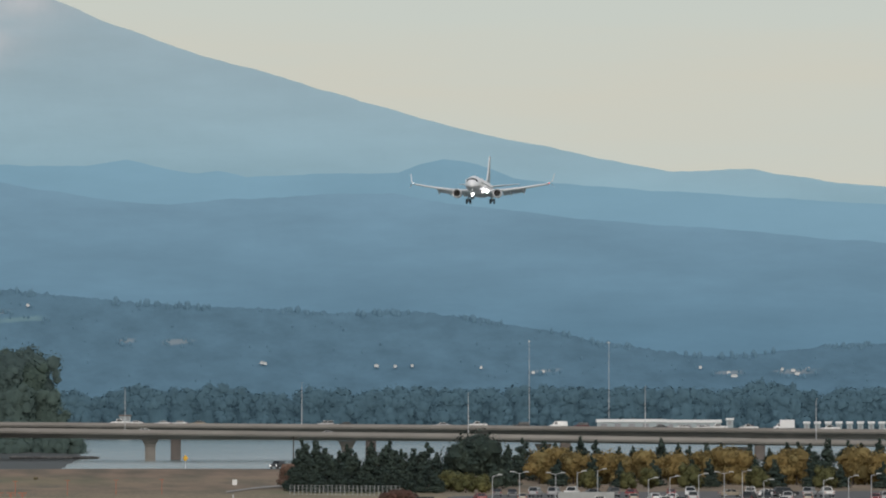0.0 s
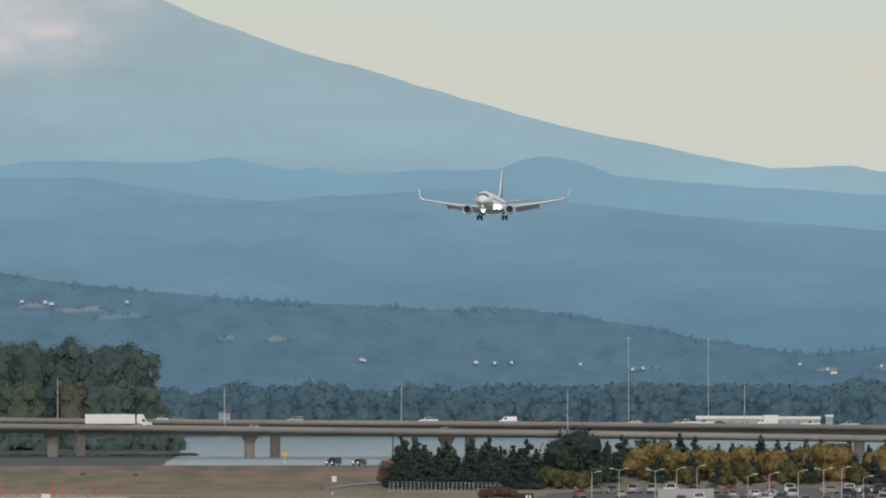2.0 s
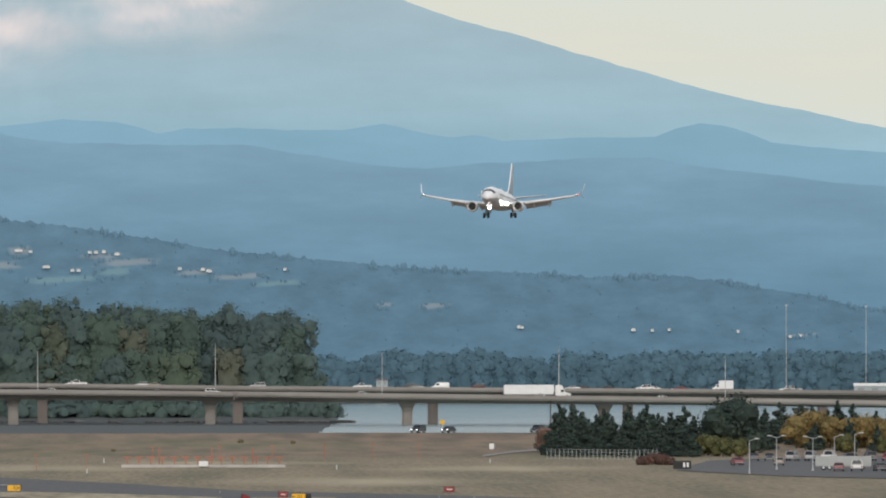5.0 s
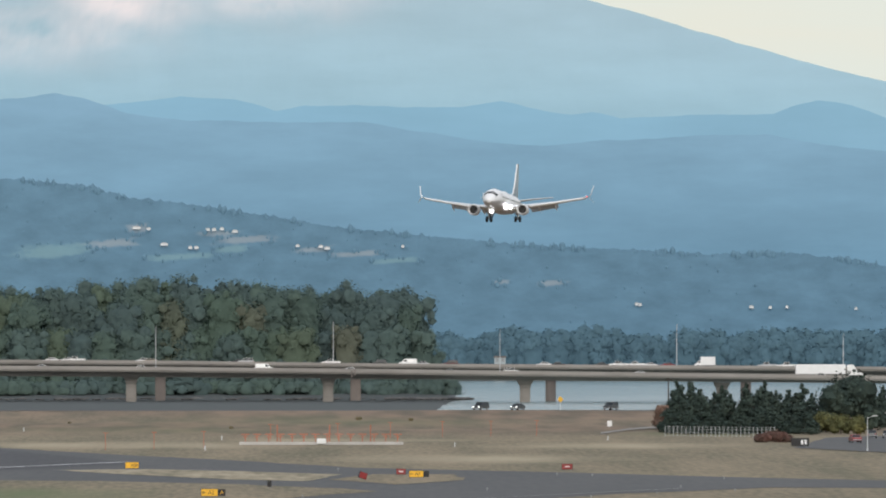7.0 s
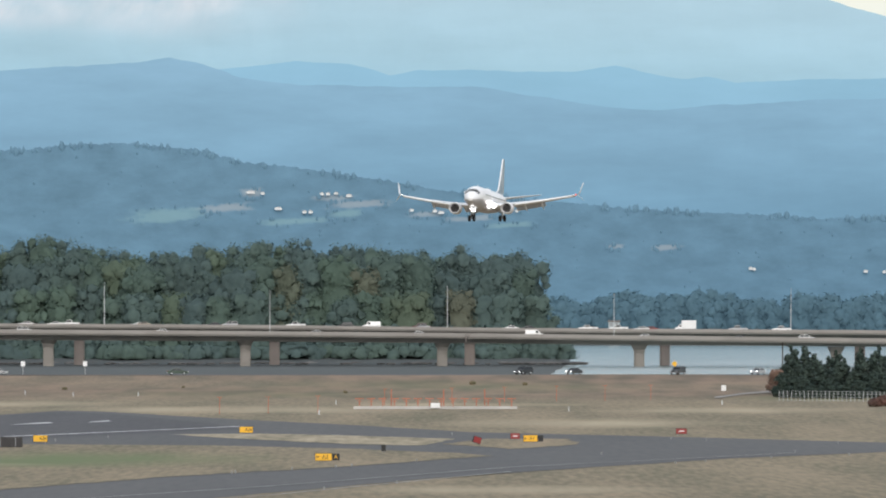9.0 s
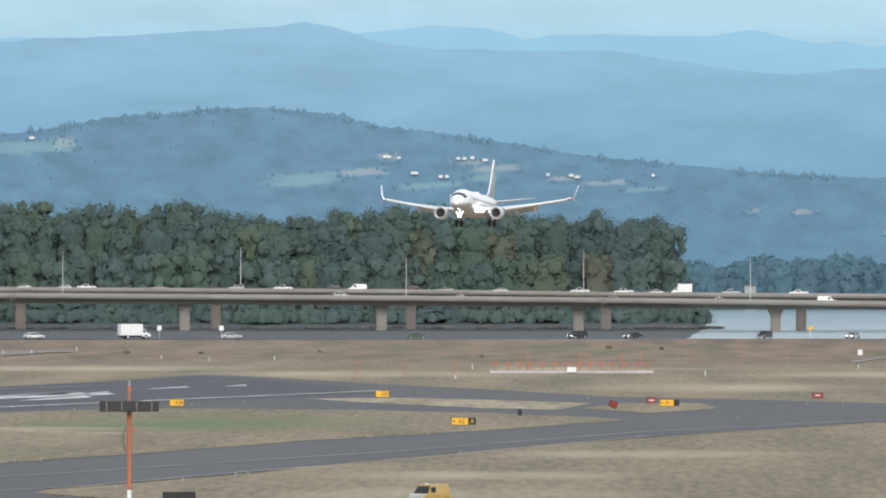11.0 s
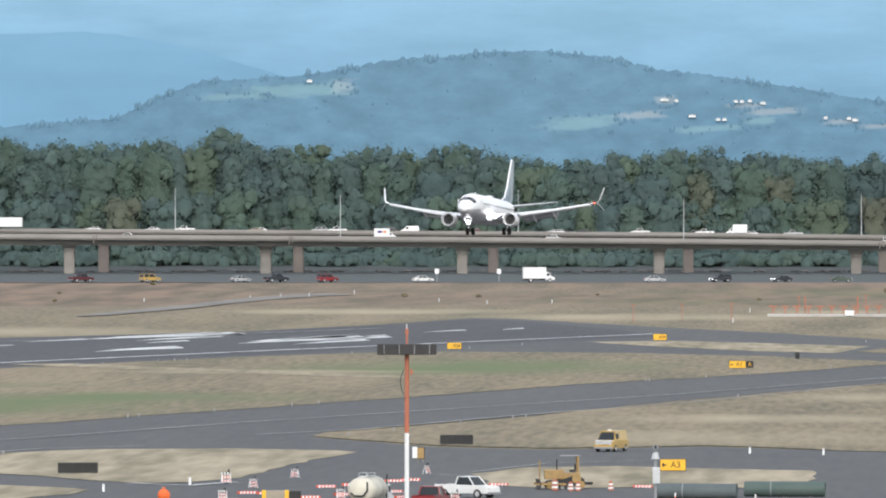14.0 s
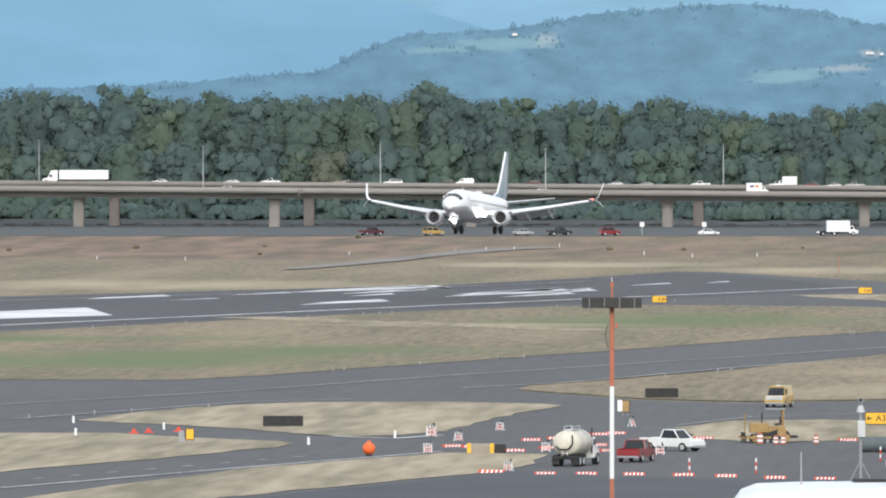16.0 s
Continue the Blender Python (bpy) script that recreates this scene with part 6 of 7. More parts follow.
def bulldozer():
    top = thing("bulldozer", facing(on_ground(1362, 784), 186) @ SMALL, "worn yellow bulldozer with roll bar and dark blade", "bulldozer", "works vehicles")
    for s in (-1, 1):
        pr = [(1.5, 0.15), (1.8, 0.45), (1.5, 0.75), (0.2, 0.95), (-1.0, 1.35), (-1.6, 1.0), (-1.75, 0.4), (-1.4, 0.05), (1.3, 0.0)]
        bm = loft(bmesh.new(), [[(x, s * y, z) for x, z in pr] for y in (0.72, 1.2)])
        tr = part("track", bm, M_BLACK, top)
        for x, z, r in ((1.4, 0.42, 0.33), (-1.35, 0.45, 0.36), (-0.95, 0.95, 0.4)):
            part("track_wheel", tube(bmesh.new(), (x, s * 1.18, z), (x, s * 1.28, z), r, n=14), M_YELLOW_PAINT, tr)
        for k in range(4):
            part("roller", tube(bmesh.new(), (-0.8 + k * 0.55, s * 1.18, 0.2), (-0.8 + k * 0.55, s * 1.26, 0.2), 0.16, n=10), M_GREY, tr)
        part("push_arm", box(bmesh.new(), (1.3, s * 1.38, 0.5), (2.6, 0.14, 0.2), 0.02), M_YELLOW_PAINT, top)
    part("hood", box(bmesh.new(), (0.95, 0, 1.35), (1.7, 0.95, 0.85), 0.08), M_YELLOW_PAINT, top)
    part("grille", box(bmesh.new(), (1.35, -0.49, 1.35), (0.7, 0.04, 0.5), 0.02), M_GREY, top)
    part("cab_floor", box(bmesh.new(), (-0.6, 0, 1.2), (1.5, 1.3, 0.6), 0.06), M_YELLOW_PAINT, top)
    part("seat", box(box(bmesh.new(), (-0.7, 0, 1.65), (0.5, 0.5, 0.2), 0.05), (-0.95, 0, 2.0), (0.14, 0.5, 0.6), 0.04), M_BLACK, top)
    for y in (-0.62, 0.62):
        part("roll_bar", box(bmesh.new(), (-1.15, y, 2.2), (0.16, 0.14, 1.6)), M_YELLOW_PAINT, top)
    part("canopy", box(bmesh.new(), (-0.5, 0, 3.0), (1.7, 1.5, 0.08), 0.02), M_GREY, top)
    part("exhaust_stack", tube(bmesh.new(), (0.7, 0.15, 1.7), (0.7, 0.15, 2.7), 0.06), M_BLACK, top)
    rr = [[(2.35 + dx, y, z) for dx, z in ((0.0, 0.0), (-0.12, 0.4), (0.0, 0.95), (0.07, 0.95), (-0.04, 0.4), (0.08, 0.0))] for y in (-1.7, 1.7)]
    part("blade", loft(bmesh.new(), rr), M_BLACK, top, "dark steel blade")
    part("ripper", box(bmesh.new(), (-2.1, 0, 0.55), (0.7, 1.2, 0.25), 0.04), M_BLACK, top)
    part("marker_pole", tube(bmesh.new(), (2.35, 1.3, 0.9), (2.35, 1.3, 2.6), 0.07), M_YELLOW_PAINT, top)


bulldozer()
proto = None
for b, v in ((1345, 787), (1373, 788), (1386, 788), (1444, 787), (1530, 790)):
    m = facing(on_ground(b, v), b) @ SMALL
    if proto is None:
        proto = thing("traffic_drum", m, "orange traffic drum with white bands", "traffic drum", "orange traffic drums")
        for k in range(5):
            part("band", tube(bmesh.new(), (0, 0, 0.08 + k * 0.19), (0, 0, 0.27 + k * 0.19), 0.29 - k * 0.012, 0.28 - k * 0.012, n=14), M_ORANGE if k % 2 == 0 else M_WHITE, proto)
        part("foot", tube(bmesh.new(), (0, 0, 0), (0, 0, 0.08), 0.4, 0.34, n=14), M_BLACK, proto)
        part("handle", box(bmesh.new(), (0, 0, 1.06), (0.2, 0.04, 0.08), 0.01), M_ORANGE, proto)
    else:
        copy_thing(proto, m)
proto = None
M_BARRIER = mat("barrier_red", (0.62, 0.08, 0.04), (0.52, 0.08, 0.05), 0.5, scale=2)
for b, v, turn in ((870, 838, 0), (965, 841, 0), (1038, 841, 0), (1122, 842, 0), (1210, 843, 0), (1285, 845, 0), (1372, 848, 0), (1460, 850, 0), (940, 781, 8), (985, 778, 8), (912, 800, 0), (800, 792, 20), (835, 793, 15), (1060, 771, 5), (1090, 769, 5),
                   (1190, 776, 5), (1245, 778, 8), (1500, 781, 5), (1020, 812, 50), (1070, 800, 60), (1060, 790, 40), (970, 795, 30)):
    m = facing(on_ground(b, v), turn) @ SMALL
    if proto is None:
        proto = thing("barricade", m, "low red and white striped airfield barricade", "barricade", "red and white barricades")
        pr = [(-0.25, 0), (0.25, 0), (0.12, 0.3), (-0.12, 0.3)]
        part("body", loft(bmesh.new(), [[(x, y, z) for y, z in pr] for x in (-1.05, 1.05)]), M_BARRIER, proto)
        for k in range(5):
            x = -0.8 + k * 0.37
            q = [(x - 0.05, -0.255, 0.03), (x + 0.12, -0.255, 0.03), (x + 0.2, -0.14, 0.29), (x + 0.04, -0.14, 0.29)]
            bm = bmesh.new()
            loft(bm, [[(a, y - 0.012, z) for a, y, z in q], q])
            part("stripe", bm, M_WHITE, proto)
        part("lamp", box(bmesh.new(), (0, 0, 0.34), (0.12, 0.12, 0.1), 0.02), M_ORANGE, proto)
    else:
        copy_thing(proto, m)
proto = None
for b, v, turn in ((763, 774, 20), (757, 803, 5), (885, 764, -30), (811, 782, 30), (900, 836, -30), (966, 801, 10), (1118, 757, 60), (1168, 806, 10)):
    m = facing(on_ground(b, v), turn) @ SMALL
    if proto is None:
        proto = thing("barrier_stand", m, "upright striped barrier stand with a lamp", "barrier", "striped barrier stands")
        for s in (-1, 1):
            part("leg", tube(bmesh.new(), (s * 0.4, -0.3, 0), (s * 0.36, 0, 1.0), 0.035), M_WHITE, proto)
            part("leg", tube(bmesh.new(), (s * 0.4, 0.3, 0), (s * 0.36, 0, 1.0), 0.035), M_WHITE, proto)
        for z in (0.3, 0.62, 0.94):
            brd = part("board", box(bmesh.new(), (0, -0.2 + z * 0.18, z), (0.9, 0.04, 0.2), 0.01), M_WHITE, proto)
            for k in (-0.28, 0.02, 0.3):
                part("stripe", box(bmesh.new(), (k, -0.235 + z * 0.18, z), (0.12, 0.02, 0.2), 0, pose(0, 0, 0, 0, 28, 0)), M_BARRIER if z < 0.9 else M_BLACK, brd)
        part("lamp", tube(bmesh.new(), (0.25, 0, 1.04), (0.25, 0, 1.3), 0.09), M_BLACK, proto)
    else:
        copy_thing(proto, m)
top = thing("generator_box", facing(on_ground(855, 804)) @ SMALL, "tan equipment box with yellow ends and dark side", "equipment box")
part("body", box(bmesh.new(), (-0.2, 0, 0.47), (2.3, 0.9, 0.85), 0.04), mat("tan_steel", (0.33, 0.29, 0.23), (0.26, 0.23, 0.19), 0.6, scale=2), top)
for x in (-1.2, 0.75):
    part("end_frame", box(bmesh.new(), (x, -0.02, 0.47), (0.35, 0.94, 0.89), 0.03), M_SIGN, top)
part("rear_unit", box(bmesh.new(), (1.45, 0.05, 0.45), (1.0, 0.85, 0.8), 0.04), M_BLACK, top)
part("skid", box(bmesh.new(), (0, 0, 0.04), (3.1, 0.7, 0.08)), M_GREY, top)
top = thing("marker_ball", facing(on_ground(653, 808)), "orange round marker standing on the road", "marker")
bm = bmesh.new()
bmesh.ops.create_icosphere(bm, subdivisions=3, radius=0.45, matrix=Matrix.Translation((0, 0, 0.55)))
part("ball", bm, mat("fluorescent_orange", (0.85, 0.16, 0.04), (0.72, 0.14, 0.04), 0.6, scale=3, bump=0.2), top, smooth=True)
part("foot", tube(bmesh.new(), (0, 0, 0), (0, 0, 0.15), 0.3, 0.2), M_BLACK, top)
part("flag", box(bmesh.new(), (0, 0, 1.05), (0.25, 0.05, 0.18), 0.02), M_ORANGE, top)
proto = None
for b, v in ((237, 768), (263, 767), (316, 765)):
    m = facing(on_ground(b, v))
    if proto is None:
        proto = thing("road_cone", m, "flattened red rubber road cone", "road cone", "red road cones")
        part("base", box(bmesh.new(), (0, 0, 0.06), (0.75, 0.6, 0.12), 0.03), M_BARRIER, proto)
        part("cone", tube(bmesh.new(), (0, 0, 0.1), (0, 0, 0.42), 0.26, 0.08), M_BARRIER, proto)
    else:
        copy_thing(proto, m)
proto = None
for b, v in ((1220, 840), (1338, 840), (1558, 818), (1700, 820)):
    m = facing(on_ground(b, v))
    if proto is None:
        proto = thing("delineator", m, "thin red and white delineator post", "delineator", "delineator posts")
        for k in range(4):
            part("band", tube(bmesh.new(), (0, 0, 0.05 + k * 0.26), (0, 0, 0.31 + k * 0.26), 0.055), M_BARRIER if k % 2 == 0 else M_WHITE, proto)
        part("foot", tube(bmesh.new(), (0, 0, 0), (0, 0, 0.05), 0.2), M_BLACK, proto)
    else:
        copy_thing(proto, m)


def big_pipe(b, v, turn, pm):
    top = thing("drain_pipe", facing(on_ground(b, v), turn), "large dark green-grey drain pipe lying on the ground", "pipe")
    n = 20
    prof = [(-2.9, 0.55), (2.9, 0.55), (2.9, 0.47), (2.2, 0.45)]
    part("shell", loft(bmesh.new(), [[(x, r * math.sin(a), 0.57 + r * math.cos(a)) for a in [2 * math.pi * i / n for i in range(n)]] for x, r in prof], caps=False), pm, top, smooth=False)
    # black disc inside the open mouth, painting the darkness of the bore
    part("mouth_shade", tube(bmesh.new(), (2.2, 0, 0.57), (2.25, 0, 0.57), 0.45, n=n), M_BLACK, top)
    for x in (-2.0, 0.0, 1.9):
        part("cradle", box(bmesh.new(), (x, 0, 0.06), (0.3, 1.0, 0.12), 0.02), M_WOOD_DARK, top)
    part("strap", tube(bmesh.new(), (-1.0, 0, 0.57), (-0.94, 0, 0.57), 0.56, n=n), M_GREY, top)


big_pipe(1596, 801, -9, mat("pipe_coating", (0.085, 0.105, 0.11), (0.12, 0.14, 0.145), 0.6, scale=0.8))
big_pipe(1752, 797, -6, mat("pipe_coating_green", (0.07, 0.105, 0.095), (0.10, 0.13, 0.12), 0.6, scale=0.8))
top = thing("camera_pole", facing(spot(1523, 690, 0)), "grey pole with a white dome camera and a cabinet", "pole")
part("pole", tube(bmesh.new(), (0, 0, 0), (0, 0, 5.6), 0.09), M_GREY, top)
part("cabinet", box(bmesh.new(), (0.05, -0.2, 4.55), (0.46, 0.3, 1.0), 0.03), M_STEEL, top)
part("camera_housing", tube(tube(bmesh.new(), (0, 0, 5.95), (0, 0, 6.2), 0.1, 0.2, n=14), (0, 0, 6.2), (0, 0, 6.4), 0.2, 0.12, n=14), M_GREY, top)
part("lens", tube(bmesh.new(), (0, -0.26, 6.3), (0, -0.2, 6.3), 0.1), M_BLACK, top)
part("collar", tube(bmesh.new(), (0, 0, 5.55), (0, 0, 5.95), 0.26, 0.16, n=12), M_STEEL, top)
bm = bmesh.new()
for s in (-1, 1):
    tube(bm, (0, 0, 2.6), (s * 1.3, 0.2, 0.1), 0.04)
part("brace", bm, M_GREY, top)


def roof_house():
    """A hangar-like building close by whose white rounded roof shows below."""
    p = sight(1480, 861, 420)
    top = thing("service_building", facing(Vector((p.x, p.y, 0))), "low building with a white rounded membrane roof and vents", "building")
    z = p.z
    prof = [(-3.9, -0.7), (-3.6, -0.28), (-3.0, -0.06), (-1.5, 0.0), (3.0, 0.04), (9.0, 0.04), (9.6, -0.2), (9.8, -0.7)]
    rr = [[(x, y, z + zz) for x, zz in prof] + [(9.8, y, z - 0.8), (-3.9, y, z - 0.8)] for y in (-6, 6)]
    roof = part("roof", loft(bmesh.new(), rr), mat("roof_membrane", (0.78, 0.79, 0.82), (0.68, 0.70, 0.74), 0.5, scale=0.6), top)
    part("wall", box(bmesh.new(), (2.95, 0, (z - 0.8) / 2), (13.2, 11.6, z - 0.8), 0.02), M_GREY, top)
    part("vent", tube(tube(bmesh.new(), (2.4, 1, z), (2.4, 1, z + 0.7), 0.42, n=16), (2.4, 1, z + 0.7), (2.4, 1, z + 0.95), 0.56, n=16), M_WHITE, roof)
    part("antenna", tube(bmesh.new(), (-1.3, -2, z), (-1.3, -2, z + 1.35), 0.03), M_GREY, roof)
    part("antenna_foot", tube(bmesh.new(), (-1.3, -2, z), (-1.3, -2, z + 0.12), 0.07, 0.04), M_WHITE, roof)
    part("roof_hatch", box(bmesh.new(), (4.9, 3.0, z + 0.16), (1.1, 0.8, 0.26), 0.03), M_GREY, roof)
    part("walkway", box(bmesh.new(), (3.6, 4.5, z + 0.1), (6.0, 0.6, 0.12), 0.02), M_BLACK, roof)


roof_house()

# ---- trees, car park and buildings beyond the field ----
def tree(name, kind, h, w, material, label, group, count, size, seed):
    rng = random.Random(seed)
    top = thing(name, Matrix(), label, "tree", group)
    bm = tube(bmesh.new(), (0, 0, -0.2), (0, 0, h * 0.55), h * 0.022 + 0.05, 0.05, n=8)
    for k in range(5):
        a, z = rng.uniform(0, 6.28), h * rng.uniform(0.2, 0.5)
        tube(bm, (0, 0, z), (math.cos(a) * w * 0.3, math.sin(a) * w * 0.3, z + h * 0.18), 0.07, 0.03, n=6)
    part("trunk", bm, M_WOOD_DARK, top)
    if kind == "conifer":
        lob = [((rng.uniform(-0.15, 0.15) * w * (1 - k / 9), rng.uniform(-0.15, 0.15) * w, h * (0.1 + 0.86 * k / 8)), (w * 0.52 * (1.03 - k / 8.6), w * 0.52 * (1.03 - k / 8.6), h * 0.085)) for k in range(9)]
        lob.append(((0, 0, h * 0.97), (0.14, 0.14, h * 0.06)))
    else:
        lob = lobes_of(rng, h, w, 0.05, 10)
    vs, fs = leaf_cloud(rng, lob, size, count, 0.75, 0.8)
    raw("crown", [(a, b, max(0.05, c)) for a, b, c in vs], fs, material, top)
    return top


G = "trees beside the levee"
con = [tree("conifer", "conifer", 8.2, 6.6, M_CONIFER, "dark green bushy conifer in a dense row", G, 900, 0.32, s) for s in (1, 2, 3)]
rnd = tree("round_tree", "round", 11.6, 12.5, M_CONIFER, "large dark rounded tree above the conifers", G, 2400, 0.42, 7)
rnd.matrix_basis = Matrix.Translation(on_land(2806, 452))
yel = [tree("autumn_tree", "round", 7.2, 6.4, M_YELLOW, "golden yellow autumn tree at the car park", G, 900, 0.3, s) for s in (11, 12)]
oli = [tree("shrub", "round", 4.6, 5.0, M_OLIVE, "olive green shrub at the car park edge", G, 500, 0.28, s) for s in (21, 22)]
brn = tree("bare_shrub", "round", 5.2, 3.6, mat("brown_twigs", (0.16, 0.10, 0.075), (0.10, 0.07, 0.055), 0.9, scale=1, island=0.4), "brown half-bare shrub at the end of the tree row", G, 420, 0.24, 31)
brn.matrix_basis = Matrix.Translation(on_land(2466, 452))
rng = random.Random(77)


def place(protos, spots):
    used = set()
    for b, v, s in spots:
        pr = rng.choice(protos)
        m = Matrix.Translation(on_land(b, v)) @ pose(0, 0, 0, 0, 0, rng.uniform(0, 360)) @ Matrix.Diagonal((s, s, s * rng.uniform(0.92, 1.08), 1))
        if pr.name in used:
            c = copy_thing(pr, Matrix.LocRotScale(m.translation, m.to_quaternion(), None))
            c.scale = m.to_scale()
        else:
            used.add(pr.name)
            pr.matrix_basis = m
    return used


spots = [(2484 + i * 17.5 + rng.uniform(-6, 6), 456 + rng.uniform(-3, 2), 0.8 + 0.25 * rng.random()) for i in range(10)]
spots += [(2500 + i * 19 + rng.uniform(-6, 6), 449 + rng.uniform(-3, 2), 0.85 + 0.25 * rng.random()) for i in range(13)]
spots += [(2860 + i * 27 + rng.uniform(-8, 8), 437 + rng.uniform(-2, 2), 0.82 + 0.2 * rng.random()) for i in range(28)]
spots += [(2480 + i * 23 + rng.uniform(-6, 6), 459 + rng.uniform(-1, 1), 0.45 + 0.2 * rng.random()) for i in range(12)]
spots += [(2880 + i * 58 + rng.uniform(-18, 18), 450 + rng.uniform(-2, 2), 0.55 + 0.2 * rng.random()) for i in range(12)]
place(con, spots)
place(yel, [(2915, 444, 1.0), (2945, 443, 1.05), (2975, 444, 0.9), (3012, 444, 0.95), (3040, 444, 1.0), (3062, 445, 0.85), (3095, 444, 0.95), (3125, 444, 0.8), (3160, 445, 0.95), (3215, 444, 1.05), (3250, 444, 1.1), (3268, 445, 1.0), (3340, 445, 0.95), (3370, 445, 1.1),
            (3470, 445, 1.1), (3490, 445, 0.9), (3520, 445, 1.05), (3560, 445, 1.0)])
place(oli, [(2758, 457, 0.9), (2785, 459, 0.8), (2812, 460, 0.85), (2740, 456, 0.7), (3000, 452, 0.8), (3110, 452, 0.9), (3180, 451, 1.0), (3300, 451, 0.9), (3420, 451, 1.0), (3070, 453, 0.7)])
place([tree("hedge", "round", 1.6, 3.4, mat("russet_leaves", (0.11, 0.055, 0.045), (0.075, 0.05, 0.04), 0.9, scale=2, island=0.3), "low russet hedge by the airfield fence", G, 260, 0.2, 41)], [(2645 + i * 11, 473 + rng.uniform(-1, 1), 0.9 + 0.3 * rng.random()) for i in range(5)])
rng = random.Random(3)
sc = tree("bush", "round", 1.5, 3.0, mat("dry_bush", (0.12, 0.11, 0.065), (0.19, 0.15, 0.09), 0.9, scale=2, island=0.35), "low dry bush on the levee slope", "levee bushes", 130, 0.22, 51)
place([sc], [(rng.uniform(-150, 2450), rng.uniform(421, 452), rng.uniform(0.25, 0.5)) for _ in range(12)])


def fence():
    a, b = on_land(2474, 463), on_land(2668, 465)
    top = thing("fence", facing(a), "pale chain-link fence before the conifers", "fence")
    d = b - a
    inv = top.matrix_basis.inverted()
    pts = [inv @ (a + d * i / 26) for i in range(27)]
    for p in pts:
        part("post", tube(bmesh.new(), p, p + Vector((0, 0, 1.9)), 0.05, n=6), M_STEEL, top)
    for z in (0.15, 0.75, 1.35, 1.85):
        part("wire", tube(bmesh.new(), pts[0] + Vector((0, 0, z)), pts[-1] + Vector((0, 0, z)), 0.02, n=5), M_STEEL, top)


fence()
tagged(part("track", loft(bmesh.new(), [[tuple(on_land(b, v, 0.12)), tuple(on_land(b, v + w, 0.12))] for b, v, w in ((2360, 457, 3), (2410, 450, 3), (2460, 446, 3), (2480, 444, 3))], close=False), M_CONCRETE), "pale concrete track slanting up the levee", "path", kind="structure")
sheet("car_park", [(2760, 466), (3000, 458), (3700, 456), (3700, 512), (2900, 494), (2700, 484)], M_ASPHALT, 0.09, "grey asphalt car park with parked cars", "car park", 1.0)
G = "parked cars"
kinds = [("sedan", P_WHITE, "white parked sedan"), ("sedan", P_DARK, "dark parked sedan"), ("suv", P_SILVER, "silver parked suv"), ("sedan", P_RED, "red parked sedan"), ("suv", P_DARK, "dark parked suv"), ("sedan", P_TAN, "tan parked sedan"), ("pickup", P_WHITE, "white parked pickup truck")]
rng = random.Random(15)
for row_v, b0, b1 in ((466, 2840, 3540), (474, 2810, 3540), (484, 2990, 3540)):
    b = b0
    while b < b1:
        k, p, l = rng.choice(kinds)
        if rng.random() < 0.8 and not (row_v == 474 and 2930 < b < 3060):
            car(k, p, l + " in the car park", False, G).matrix_basis = facing(on_ground(b, row_v, 0.1), rng.choice((90, -90, 78, 100, 20)))
        b += rng.uniform(24, 44)
top = thing("trailer", facing(on_ground(2998, 482, 0.1)), "long white box trailer parked in the car park", "trailer")
part("body", box(bmesh.new(), (0, 0, 1.5), (9.6, 2.4, 1.7), 0.05), mat("dull_trailer", (0.42, 0.43, 0.42), (0.34, 0.35, 0.34), 0.6, scale=0.6), top)
part("skirt", box(bmesh.new(), (0, 0, 0.6), (9.2, 2.2, 0.16), 0.02), M_GREY, top)
wheels_on(top, (-3.4, -2.4, 3.2), 1.15, 0.42, 0.3)
top = thing("equipment_shed", facing(on_ground(3098, 517)), "red and white checkered equipment shed on the field", "shed")
part("wall", box(bmesh.new(), (0, 0, 1.0), (3.9, 2.2, 2.0), 0.03), M_RED, top)
for k in (-1.2, 0, 1.2):
    part("white_panel", box(bmesh.new(), (k, -1.11, 1.4 if k else 0.7), (0.8, 0.03, 0.8)), M_WHITE, top)
part("roof", box(bmesh.new(), (0, 0, 2.05), (4.1, 2.4, 0.12), 0.02), M_GREY, top)
G = "car park lamp posts"
one = lamp_post("car_park_lamp", 5.6, (1.1,), "slim steel car park lamp post with one arm", M_STEEL, G, 0.09)
two = lamp_post("car_park_lamp", 5.6, (1.1, -1.1), "slim steel car park lamp post with two arms", M_STEEL, G, 0.09)
first = True
for i, (b, v) in enumerate(((2832, 489), (2880, 482), (2944, 484), (2982, 480), (3018, 475), (3108, 496), (3146, 492), (3197, 486), (3242, 482), (3274, 478), (3312, 500), (3418, 498), (3462, 491), (3502, 486))):
    pr = two if i in (1, 2, 8) else one
    m = facing(on_ground(b, v, 0.08))
    if i in (0, 1):
        pr.matrix_basis = m
    else:
        copy_thing(pr, m)


# ---- signs along the river road, wooden posts, far masts ----
G = "roadside signs"
for b, v, m, label in ((1136, 411, M_WHITE, "small white road sign by the river road"), (1246, 412, M_WHITE, "small white road sign by the river road"), (2289, 410, M_SIGN, "yellow diamond road sign by the river road"), (2376, 447, M_WHITE, "round white board on the levee")):
    if v < 420:
        p = Vector(((b - STRAIGHT) / UNIT * 2503, 2503, 1.7))
        h = 3.0
    else:
        p, h = on_land(b, v), 1.1
    top = thing("road_sign", facing(p), label, "sign", G)
    part("post", tube(bmesh.new(), (0, 0, 0), (0, 0, h), 0.06), M_STEEL, top)
    part("board", box(bmesh.new(), (0, -0.08, h - 0.35), (0.95, 0.05, 1.1 if m is M_WHITE else 0.95), 0.02, pose(0, 0, 0, 0, 45, 0) if m is M_SIGN else None), m, top)
p = on_land(2480, 440)
top = thing("wooden_pole", facing(p), "dark wooden utility pole beside the conifers", "pole")
